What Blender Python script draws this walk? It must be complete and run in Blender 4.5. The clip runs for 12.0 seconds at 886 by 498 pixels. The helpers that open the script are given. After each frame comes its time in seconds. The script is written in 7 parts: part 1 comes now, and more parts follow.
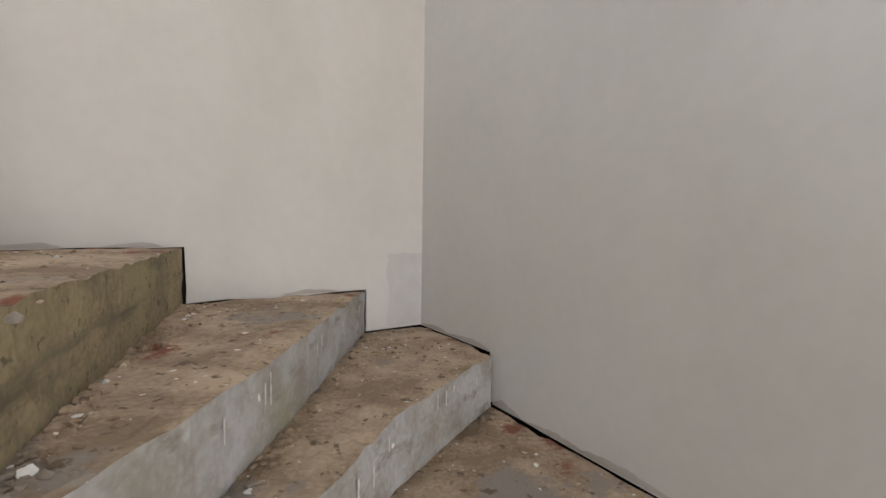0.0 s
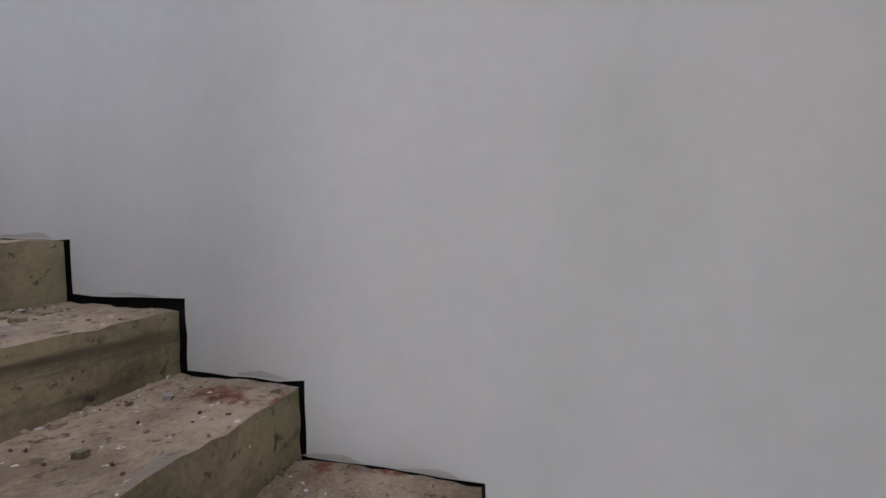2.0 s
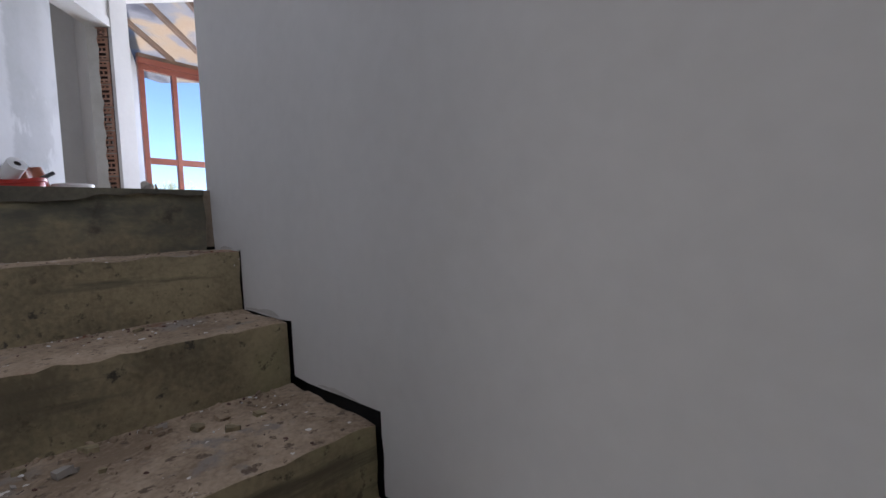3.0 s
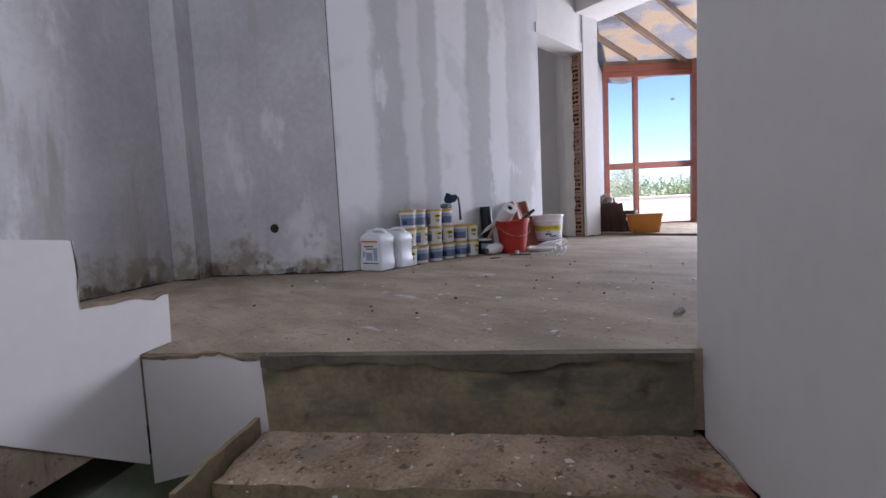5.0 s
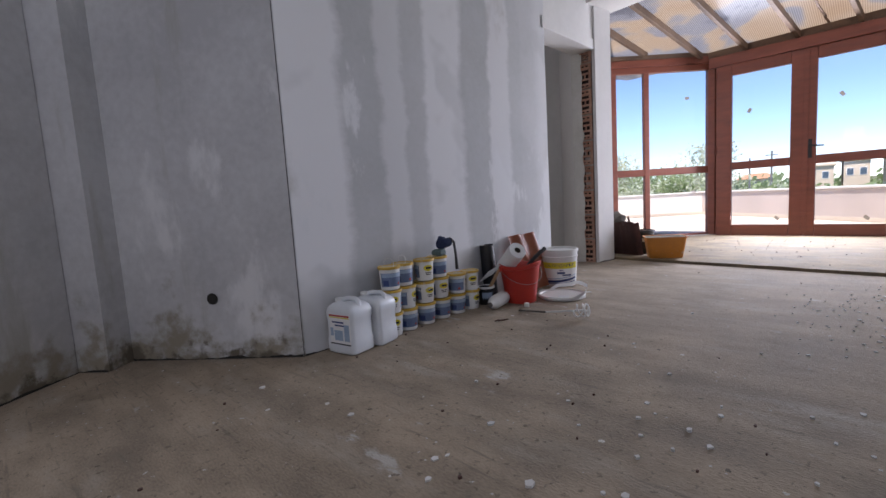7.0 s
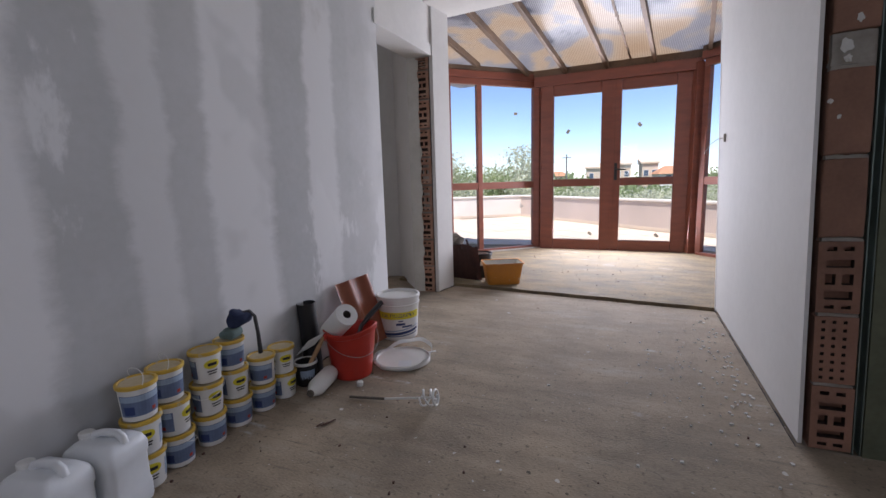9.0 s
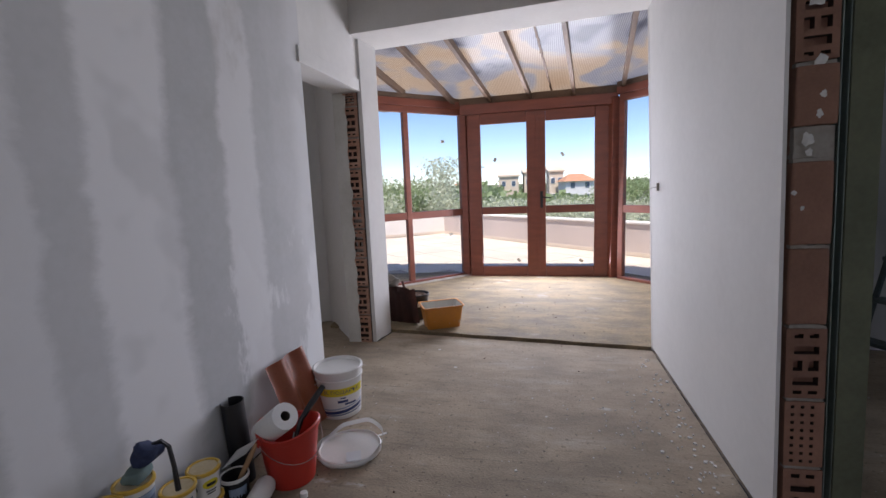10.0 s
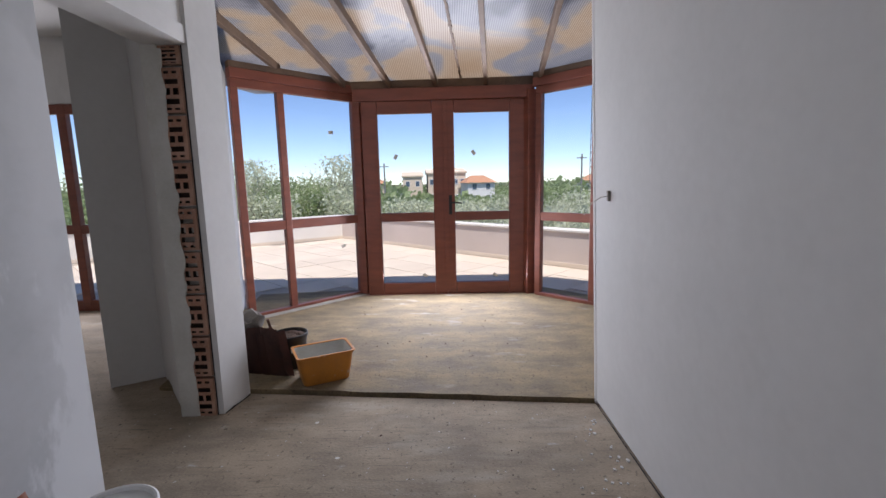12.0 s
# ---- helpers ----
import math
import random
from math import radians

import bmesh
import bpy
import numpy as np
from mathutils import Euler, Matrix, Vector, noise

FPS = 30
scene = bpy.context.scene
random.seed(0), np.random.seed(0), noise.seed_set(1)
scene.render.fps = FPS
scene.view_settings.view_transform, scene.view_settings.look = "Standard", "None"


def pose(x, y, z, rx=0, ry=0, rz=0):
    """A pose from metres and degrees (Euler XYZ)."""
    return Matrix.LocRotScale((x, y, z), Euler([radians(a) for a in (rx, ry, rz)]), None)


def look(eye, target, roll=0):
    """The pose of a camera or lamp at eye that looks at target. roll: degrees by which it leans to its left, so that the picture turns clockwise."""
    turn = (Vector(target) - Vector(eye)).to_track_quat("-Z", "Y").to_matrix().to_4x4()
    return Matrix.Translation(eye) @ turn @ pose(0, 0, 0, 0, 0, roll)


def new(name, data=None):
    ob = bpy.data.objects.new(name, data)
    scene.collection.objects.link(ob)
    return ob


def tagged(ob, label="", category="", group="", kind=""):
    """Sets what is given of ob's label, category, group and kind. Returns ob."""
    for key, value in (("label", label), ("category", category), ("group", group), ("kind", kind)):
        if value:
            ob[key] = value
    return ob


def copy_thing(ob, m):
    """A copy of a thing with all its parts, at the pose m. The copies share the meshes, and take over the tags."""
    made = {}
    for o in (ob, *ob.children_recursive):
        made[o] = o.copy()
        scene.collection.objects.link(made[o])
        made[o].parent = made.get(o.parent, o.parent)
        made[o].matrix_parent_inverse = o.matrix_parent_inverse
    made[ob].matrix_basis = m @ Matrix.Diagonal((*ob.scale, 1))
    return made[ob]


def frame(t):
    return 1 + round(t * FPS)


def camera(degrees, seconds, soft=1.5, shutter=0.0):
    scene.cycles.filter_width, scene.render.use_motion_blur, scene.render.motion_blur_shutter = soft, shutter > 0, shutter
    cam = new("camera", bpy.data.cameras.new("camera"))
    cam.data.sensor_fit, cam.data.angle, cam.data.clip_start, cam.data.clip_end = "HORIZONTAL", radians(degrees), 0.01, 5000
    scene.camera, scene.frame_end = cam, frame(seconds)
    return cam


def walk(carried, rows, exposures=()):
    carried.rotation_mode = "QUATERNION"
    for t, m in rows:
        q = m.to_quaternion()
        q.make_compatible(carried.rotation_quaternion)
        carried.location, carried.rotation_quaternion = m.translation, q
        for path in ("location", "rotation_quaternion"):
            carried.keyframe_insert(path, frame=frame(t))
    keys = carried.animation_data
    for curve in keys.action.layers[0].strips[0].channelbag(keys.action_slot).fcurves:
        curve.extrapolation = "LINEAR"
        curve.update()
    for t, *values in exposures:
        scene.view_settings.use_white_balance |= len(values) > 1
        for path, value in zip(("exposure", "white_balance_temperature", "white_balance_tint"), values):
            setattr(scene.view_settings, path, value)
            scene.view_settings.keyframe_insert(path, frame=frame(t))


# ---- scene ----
cam = camera(89.7, 12.0)
PATH = [
    (0, (-1.101, -0.074, -0.828), (-1.291, 1.913, -0.949), 0.9),
    (0.5, (-1.155, 0.106, -0.693), (-1.802, 1.995, -0.819), 0.6),
    (1, (-1.201, 0.288, -0.6), (-2.093, 2.075, -0.711), 0.1),
    (1.5, (-1.227, 0.478, -0.503), (-2.355, 2.126, -0.602), -0.5),
    (2, (-1.342, 0.596, -0.353), (-2.943, 1.79, -0.469), 0.1),
    (2.5, (-1.526, 0.691, -0.242), (-3.407, 1.356, -0.369), -1.8),
    (3, (-1.698, 0.77, -0.142), (-3.678, 1.025, -0.265), -2.2),
    (3.5, (-1.856, 0.752, 0.019), (-3.787, 0.25, -0.119), -0.8),
    (3.7, (-1.921, 0.722, 0.034), (-3.774, -0.016, -0.103), -1.9),
    (5.3, (-2.292, 0.38, 0.385), (-3.59, -1.132, 0.219), -2.6),
    (5.5, (-2.325, 0.305, 0.392), (-3.576, -1.246, 0.227), -2.7),
    (6, (-2.415, 0.147, 0.517), (-3.684, -1.391, 0.349), -3.6),
    (6.5, (-2.58, 0.065, 0.58), (-3.936, -1.39, 0.373), -4.2),
    (7, (-2.747, -0.029, 0.705), (-4.163, -1.426, 0.491), -3.5),
    (7.5, (-2.866, -0.149, 0.761), (-4.363, -1.456, 0.535), -3.6),
    (7.7, (-2.927, -0.2, 0.831), (-4.494, -1.42, 0.593), -4.1),
    (9.5, (-3.457, -0.511, 1.117), (-5.332, -1.143, 0.825), -1.3),
    (10, (-3.548, -0.625, 1.289), (-5.479, -1.064, 1.009), -2.3),
    (10.5, (-3.738, -0.62, 1.303), (-5.698, -0.884, 1.001), -1.2),
    (11, (-3.984, -0.621, 1.32), (-5.949, -0.838, 1.017), -0.8),
    (11.5, (-4.279, -0.659, 1.32), (-6.252, -0.783, 1.022), -0.9),
    (12, (-4.54, -0.691, 1.31), (-6.518, -0.709, 1.016), -1.3),
]
EXPOSURES = [(0, 2.55, 6850, 17), (1.0, 2.54, 6550, 18), (1.5, 2.26, 6200, 21), (2.0, 2.05, 6050, 20), (2.5, 1.43, 6150, 22), (3.0, 1.15, 6050, 20), (3.7, 1.3, 6050, 19), (5.3, 1.04, 6250, 26), (6.5, 0.80, 6300, 24), (7.7, 0.72, 6400, 23), (9.5, 0.5, 6500, 23), (10.5, 0.42, 6450, 23), (11, 0.31, 6450, 22), (12, 0.19, 6400, 21)]
walk(cam, [(t, look(eye, target, roll)) for t, eye, target, roll in PATH], EXPOSURES)

# ---- world, sun, window light and added fill lamps ----
SUN_EL, SUN_AZ = 66.0, 4.0      # degrees; azimuth measured from +x towards +y
world = bpy.data.worlds.new("sky")
scene.world = world
world.use_nodes = True
wn = world.node_tree.nodes
wl = world.node_tree.links
sky = wn.new("ShaderNodeTexSky")
sky.sky_type = "NISHITA"
sky.sun_disc = False
sky.sun_elevation = radians(SUN_EL)
sky.sun_rotation = radians(90 - SUN_AZ)
sky.air_density, sky.dust_density, sky.ozone_density = 0.7, 0.0, 4.0
wn["Background"].inputs["Strength"].default_value = 0.15
wl.new(sky.outputs[0], wn["Background"].inputs["Color"])

sun_data = bpy.data.lights.new("sun", "SUN")
sun_data.energy, sun_data.angle, sun_data.color = 4.8, radians(0.5), (1.0, 0.95, 0.86)
sun = new("sun", sun_data)
sd = Vector((math.cos(radians(SUN_EL)) * math.cos(radians(SUN_AZ)), math.cos(radians(SUN_EL)) * math.sin(radians(SUN_AZ)), math.sin(radians(SUN_EL))))
sun.matrix_world = look(sd * 60, (0, 0, 0))


def area_lamp(name, eye, target, w, h, power, color):
    data = bpy.data.lights.new(name, "AREA")
    data.shape, data.size, data.size_y, data.energy, data.color = "RECTANGLE", w, h, power, color
    ob = new(name, data)
    ob.matrix_world = look(eye, target)
    return ob


# daylight through the glazed front and the balcony door; the other four lamps are added fill
area_lamp("daylight_bay", (-9.55, -0.7, 1.15), (-4, -0.9, 0.7), 1.8, 1.9, 105, (0.84, 0.92, 1.0))
# added fill for brick end and stairhead walls; no window is known here
area_lamp("fill_corridor_end", (-0.975, -0.535, 1.4), (-4.1, -2.6, 0.9), 0.5, 1.1, 4.6, (0.88, 0.94, 1.0))
# added fill to lift the far room; its window is invented
area_lamp("fill_far_room", (-3.8, 2.93, 1.5), (-6.2, 0.9, 0.6), 0.8, 1.2, 5, (0.85, 0.95, 1.0))
area_lamp("daylight_balcony", (-9.15, -4.65, 1.15), (-6, -4.5, 1.0), 1.2, 1.8, 30, (0.9, 0.95, 1.0))
# added fill in an invented hall window, brightens stair wall and risers
area_lamp("fill_lower_hall", (0.899, -1.893, -0.9), (-1.77, 1.46, -0.8), 0.68, 1.5, 8.2, (1.0, 0.96, 0.88))
# added fill; the high stair opening is unseen, guessed from how the boards are lit
area_lamp("fill_stair_high", (-2.33, 0.97, 2.15), (-1.4, -0.2, 0.9), 1.3, 0.8, 8, (0.9, 0.95, 1.0))

# ---- materials ----
MATS = {}


def mat(name, color, rough=0.7, metal=0.0, color2=None, scale=3.0, detail_scale=60.0, amount=0.5, bump=0.15, bump_dist=0.004, spec=0.5, random=0.0, stretch=(1, 1, 1)):
    """Principled material whose colour wanders between two tones at a large and a small scale, with a fine relief."""
    if name in MATS:
        return MATS[name]
    m = bpy.data.materials.new(name)
    m.use_nodes = True
    n, l = m.node_tree.nodes, m.node_tree.links
    b = n["Principled BSDF"]
    b.inputs["Roughness"].default_value = rough
    b.inputs["Metallic"].default_value = metal
    b.inputs["Specular IOR Level"].default_value = spec
    tc = n.new("ShaderNodeTexCoord")
    mp = n.new("ShaderNodeMapping")
    mp.inputs["Scale"].default_value = stretch
    l.new(tc.outputs["Object"], mp.inputs["Vector"])
    big = n.new("ShaderNodeTexNoise")
    big.inputs["Scale"].default_value, big.inputs["Detail"].default_value, big.inputs["Roughness"].default_value = scale, 6, 0.6
    fine = n.new("ShaderNodeTexNoise")
    fine.inputs["Scale"].default_value, fine.inputs["Detail"].default_value = detail_scale, 4
    for t in (big, fine):
        l.new(mp.outputs["Vector"], t.inputs["Vector"])
    add = n.new("ShaderNodeMath")
    add.operation = "MULTIPLY_ADD"
    add.inputs[1].default_value = 0.35
    l.new(fine.outputs["Fac"], add.inputs[0])
    l.new(big.outputs["Fac"], add.inputs[2])
    ramp = n.new("ShaderNodeValToRGB")
    c2 = color2 or tuple(c * 0.72 for c in color)
    ramp.color_ramp.elements[0].position, ramp.color_ramp.elements[1].position = 0.675 - amount * 0.5, 0.675 + amount * 0.5
    ramp.color_ramp.elements[0].color, ramp.color_ramp.elements[1].color = (*c2, 1), (*color, 1)
    l.new(add.outputs[0], ramp.inputs["Fac"])
    out = ramp.outputs["Color"]
    if random:
        info = n.new("ShaderNodeObjectInfo")
        hsv = n.new("ShaderNodeHueSaturation")
        rr = n.new("ShaderNodeMapRange")
        rr.inputs["To Min"].default_value, rr.inputs["To Max"].default_value = 1 - random, 1 + random
        l.new(info.outputs["Random"], rr.inputs["Value"])
        l.new(rr.outputs["Result"], hsv.inputs["Value"])
        l.new(out, hsv.inputs["Color"])
        out = hsv.outputs["Color"]
    l.new(out, b.inputs["Base Color"])
    rmap = n.new("ShaderNodeMapRange")
    rmap.inputs["To Min"].default_value, rmap.inputs["To Max"].default_value = max(0.02, rough - 0.1), min(1, rough + 0.1)
    l.new(big.outputs["Fac"], rmap.inputs["Value"])
    l.new(rmap.outputs["Result"], b.inputs["Roughness"])
    if bump:
        bp = n.new("ShaderNodeBump")
        bp.inputs["Strength"].default_value, bp.inputs["Distance"].default_value = bump, bump_dist
        l.new(add.outputs[0], bp.inputs["Height"])
        l.new(bp.outputs["Normal"], b.inputs["Normal"])
    MATS[name] = m
    return m


def speckle(m, color, scale, size, seed=0.0):
    """Adds scattered small splashes of another colour to a material."""
    n, l = m.node_tree.nodes, m.node_tree.links
    b = n["Principled BSDF"]
    src = b.inputs["Base Color"].links[0].from_socket
    tc = n.new("ShaderNodeTexCoord")
    dist = n.new("ShaderNodeTexNoise")
    dist.inputs["Scale"].default_value = scale * 2.5
    mixv = n.new("ShaderNodeMixRGB")
    mixv.blend_type, mixv.inputs["Fac"].default_value = "ADD", 0.02 + 0.12 / scale
    l.new(tc.outputs["Object"], dist.inputs["Vector"])
    l.new(tc.outputs["Object"], mixv.inputs["Color1"])
    l.new(dist.outputs["Color"], mixv.inputs["Color2"])
    vor = n.new("ShaderNodeTexVoronoi")
    vor.inputs["Scale"].default_value = scale
    mp = n.new("ShaderNodeMapping")
    mp.inputs["Location"].default_value = (seed, seed * 1.7, seed * 0.3)
    l.new(mixv.outputs["Color"], mp.inputs["Vector"])
    l.new(mp.outputs["Vector"], vor.inputs["Vector"])
    sep = n.new("ShaderNodeSeparateColor")
    l.new(vor.outputs["Color"], sep.inputs["Color"])
    rad = n.new("ShaderNodeMath")
    rad.operation = "MULTIPLY"
    rad.inputs[1].default_value = size
    l.new(sep.outputs["Red"], rad.inputs[0])
    lt = n.new("ShaderNodeMath")
    lt.operation = "LESS_THAN"
    l.new(vor.outputs["Distance"], lt.inputs[0])
    l.new(rad.outputs[0], lt.inputs[1])
    pick = n.new("ShaderNodeMath")
    pick.operation = "GREATER_THAN"
    pick.inputs[1].default_value = 0.55
    l.new(sep.outputs["Green"], pick.inputs[0])
    both = n.new("ShaderNodeMath")
    both.operation = "MULTIPLY"
    l.new(lt.outputs[0], both.inputs[0])
    l.new(pick.outputs[0], both.inputs[1])
    mix = n.new("ShaderNodeMixRGB")
    mix.inputs["Color2"].default_value = (*color, 1)
    l.new(both.outputs[0], mix.inputs["Fac"])
    l.new(src, mix.inputs["Color1"])
    l.new(mix.outputs["Color"], b.inputs["Base Color"])
    return m


def stain(m, color, scale, low, high, stretch=(1, 1, 1), zmax=None, loc=0.0):
    """Adds soft blotches of another tone; zmax keeps rising damp to the foot of a wall."""
    n, l = m.node_tree.nodes, m.node_tree.links
    b = n["Principled BSDF"]
    src = b.inputs["Base Color"].links[0].from_socket
    tc = n.new("ShaderNodeTexCoord")
    mp = n.new("ShaderNodeMapping")
    mp.inputs["Scale"].default_value, mp.inputs["Location"].default_value = stretch, (loc, loc, loc)
    l.new(tc.outputs["Object"], mp.inputs["Vector"])
    no = n.new("ShaderNodeTexNoise")
    no.inputs["Scale"].default_value, no.inputs["Detail"].default_value, no.inputs["Roughness"].default_value = scale, 7, 0.62
    l.new(mp.outputs["Vector"], no.inputs["Vector"])
    mr = n.new("ShaderNodeMapRange")
    mr.interpolation_type = "SMOOTHSTEP"
    mr.inputs["From Min"].default_value, mr.inputs["From Max"].default_value = low, high
    val = no.outputs["Fac"]
    if zmax is not None:
        sp = n.new("ShaderNodeSeparateXYZ")
        l.new(tc.outputs["Object"], sp.inputs["Vector"])
        zz = n.new("ShaderNodeMapRange")
        zz.inputs["From Min"].default_value, zz.inputs["From Max"].default_value = 0.0, zmax
        zz.inputs["To Min"].default_value, zz.inputs["To Max"].default_value = 0.12, -0.3
        l.new(sp.outputs["Z"], zz.inputs["Value"])
        sm = n.new("ShaderNodeMath")
        l.new(no.outputs["Fac"], sm.inputs[0])
        l.new(zz.outputs["Result"], sm.inputs[1])
        val = sm.outputs[0]
    l.new(val, mr.inputs["Value"])
    mix = n.new("ShaderNodeMixRGB")
    mix.inputs["Color2"].default_value = (*color, 1)
    l.new(mr.outputs["Result"], mix.inputs["Fac"])
    l.new(src, mix.inputs["Color1"])
    l.new(mix.outputs["Color"], b.inputs["Base Color"])
    return m


PLASTER = mat("white_filled_plasterboard", (0.68, 0.67, 0.65), 0.85, color2=(0.6, 0.59, 0.57), scale=1.6, detail_scale=25, amount=0.5, bump=0.08)
BOARD_EDGE = mat("cut_plasterboard", (0.62, 0.61, 0.57), 0.9, color2=(0.5, 0.49, 0.44), scale=6, bump=0.2)
GREYWALL = mat("even_grey_board", (0.46, 0.47, 0.48), 0.85, color2=(0.39, 0.4, 0.41), scale=2.0, detail_scale=30, amount=0.5, bump=0.08)
FLOOR = mat("screed_floor", (0.39, 0.31, 0.225), 0.9, color2=(0.225, 0.18, 0.132), scale=2.2, detail_scale=70, amount=0.3, bump=0.7, bump_dist=0.009, stretch=(2.2, 1, 1))
stain(FLOOR, (0.41, 0.355, 0.285), 2.2, 0.52, 0.8, (2.5, 0.7, 1), loc=3)
stain(FLOOR, (0.185, 0.148, 0.105), 2.5, 0.55, 0.82, (1, 1, 1), loc=9)
stain(FLOOR, (0.20, 0.165, 0.125), 5.0, 0.56, 0.72, (9.0, 0.7, 1), loc=13)
stain(FLOOR, (0.47, 0.44, 0.40), 3.0, 0.64, 0.72, (2.0, 0.8, 1), loc=23)
stain(FLOOR, (0.17, 0.138, 0.10), 40, 0.57, 0.68, loc=29)
speckle(FLOOR, (0.60, 0.57, 0.52), 6, 0.07, 1.0)
speckle(FLOOR, (0.52, 0.50, 0.46), 26, 0.14, 4.0)
speckle(FLOOR, (0.11, 0.09, 0.065), 14, 0.11, 7.0)
SUNFLOOR = mat("sunroom_screed", (0.265, 0.195, 0.105), 0.88, color2=(0.135, 0.10, 0.06), scale=2.6, detail_scale=60, amount=0.3, bump=0.7, bump_dist=0.009, stretch=(2, 1, 1))
stain(SUNFLOOR, (0.085, 0.065, 0.042), 42, 0.57, 0.68, loc=19)
stain(SUNFLOOR, (0.34, 0.31, 0.265), 2.5, 0.58, 0.72, (2.2, 0.8, 1), loc=5)
stain(SUNFLOOR, (0.14, 0.11, 0.075), 5.0, 0.57, 0.72, (8.0, 0.7, 1), loc=15)
speckle(SUNFLOOR, (0.10, 0.075, 0.05), 13, 0.12, 2.0)
STEP = mat("raw_concrete_step", (0.36, 0.295, 0.175), 0.92, color2=(0.16, 0.13, 0.078), scale=4.0, detail_scale=80, amount=0.3, bump=0.7, bump_dist=0.008)
stain(STEP, (0.29, 0.27, 0.135), 2.0, 0.5, 0.72, loc=2)
stain(STEP, (0.12, 0.10, 0.065), 2.2, 0.52, 0.7, (0.7, 0.7, 7.0), loc=6)
stain(STEP, (0.11, 0.09, 0.055), 34, 0.58, 0.68, loc=47)
stain(STEP, (0.06, 0.052, 0.04), 13.0, 0.62, 0.68, loc=16)
speckle(STEP, (0.55, 0.5, 0.42), 9, 0.10, 3.0)
STEP_DARK = mat("dark_patched_mortar", (0.31, 0.26, 0.155), 0.93, color2=(0.14, 0.117, 0.078), scale=3.5, detail_scale=70, amount=0.34, bump=0.8, bump_dist=0.008)
stain(STEP_DARK, (0.10, 0.098, 0.075), 2.6, 0.46, 0.64, (0.8, 0.8, 2.0), loc=12)
stain(STEP_DARK, (0.06, 0.052, 0.04), 9.0, 0.58, 0.76, loc=17)
SCREED_EDGE = mat("grey_screed_edge", (0.15, 0.135, 0.095), 0.93, color2=(0.065, 0.058, 0.042), scale=6, detail_scale=80, amount=0.4, bump=0.7, bump_dist=0.006)
STEP_PALE = mat("pale_grey_step", (0.42, 0.425, 0.43), 0.92, color2=(0.27, 0.255, 0.22), scale=7.0, detail_scale=70, amount=0.3, bump=0.6, bump_dist=0.007)
stain(STEP_PALE, (0.29, 0.27, 0.19), 2.6, 0.57, 0.72, loc=8)
stain(STEP_PALE, (0.24, 0.22, 0.185), 7.0, 0.55, 0.68, (1, 1, 2.5), loc=21)
speckle(STEP_PALE, (0.7, 0.69, 0.66), 9, 0.16, 2.0)
BRICK_JAMB = mat("pale_hollow_brick", (0.43, 0.27, 0.20), 0.9, color2=(0.34, 0.17, 0.11), scale=9, detail_scale=80, amount=0.3, bump=0.5, random=0.12)
speckle(STEP, (0.66, 0.64, 0.6), 14, 0.14, 3.0)
TREAD = mat("dusty_tread", (0.43, 0.33, 0.235), 0.95, color2=(0.22, 0.16, 0.105), scale=6.0, detail_scale=90, amount=0.24, bump=1.0, bump_dist=0.01)
stain(TREAD, (0.19, 0.07, 0.038), 3.4, 0.575, 0.635, loc=4)
stain(TREAD, (0.24, 0.21, 0.18), 4.2, 0.56, 0.64, loc=14)
stain(TREAD, (0.13, 0.09, 0.06), 30, 0.58, 0.66, loc=44)
speckle(TREAD, (0.68, 0.65, 0.6), 16, 0.17, 5.0)
speckle(TREAD, (0.62, 0.58, 0.52), 38, 0.2, 6.0)
speckle(TREAD, (0.11, 0.08, 0.055), 24, 0.16, 8.0)
FILLER = mat("grey_filler", (0.53, 0.51, 0.48), 0.92, color2=(0.43, 0.41, 0.38), scale=9, detail_scale=60, amount=0.4, bump=0.4)
FILLER_PALE = mat("pale_filler", (0.62, 0.615, 0.61), 0.9, color2=(0.545, 0.54, 0.54), scale=8, detail_scale=50, amount=0.4, bump=0.2)
# near-black colour that stands for the shade in gaps, holes and joints
HOLLOW_SHADE = mat("hollow_shade", (0.03, 0.028, 0.025), 0.95, bump=0)
WOODPVC = mat("brown_window_frame", (0.25, 0.074, 0.043), 0.42, color2=(0.145, 0.043, 0.028), scale=3, detail_scale=90, amount=0.6, bump=0.05, stretch=(1, 1, 6))
RAFTER = mat("weathered_rafter", (0.17, 0.105, 0.062), 0.7, color2=(0.06, 0.035, 0.022), scale=4, detail_scale=60, amount=0.6, bump=0.3)
BRICK = mat("hollow_clay_brick", (0.34, 0.18, 0.125), 0.9, color2=(0.22, 0.115, 0.08), scale=8, detail_scale=80, amount=0.6, bump=0.5, random=0.15)
# clay darkened to near-black: the shade inside the brick holes as colour
BRICK_HOLE_SHADE = mat("brick_hole_shade", (0.045, 0.022, 0.016), 0.95, bump=0)
MORTAR = mat("mortar", (0.40, 0.37, 0.33), 0.95, color2=(0.25, 0.22, 0.19), scale=9, bump=0.6)
ZINC = mat("galvanised_profile", (0.30, 0.36, 0.34), 0.5, 0.6, color2=(0.2, 0.25, 0.23), scale=8, bump=0.1)
GREENBOARD = mat("moisture_board", (0.28, 0.34, 0.29), 0.9, color2=(0.2, 0.22, 0.16), scale=5, bump=0.2)
WHITEPLASTIC = mat("white_plastic", (0.74, 0.74, 0.72), 0.4, color2=(0.66, 0.66, 0.64), scale=6, bump=0.03)
MILKY = mat("milky_plastic", (0.70, 0.73, 0.75), 0.35, color2=(0.62, 0.65, 0.68), scale=5, bump=0.03)
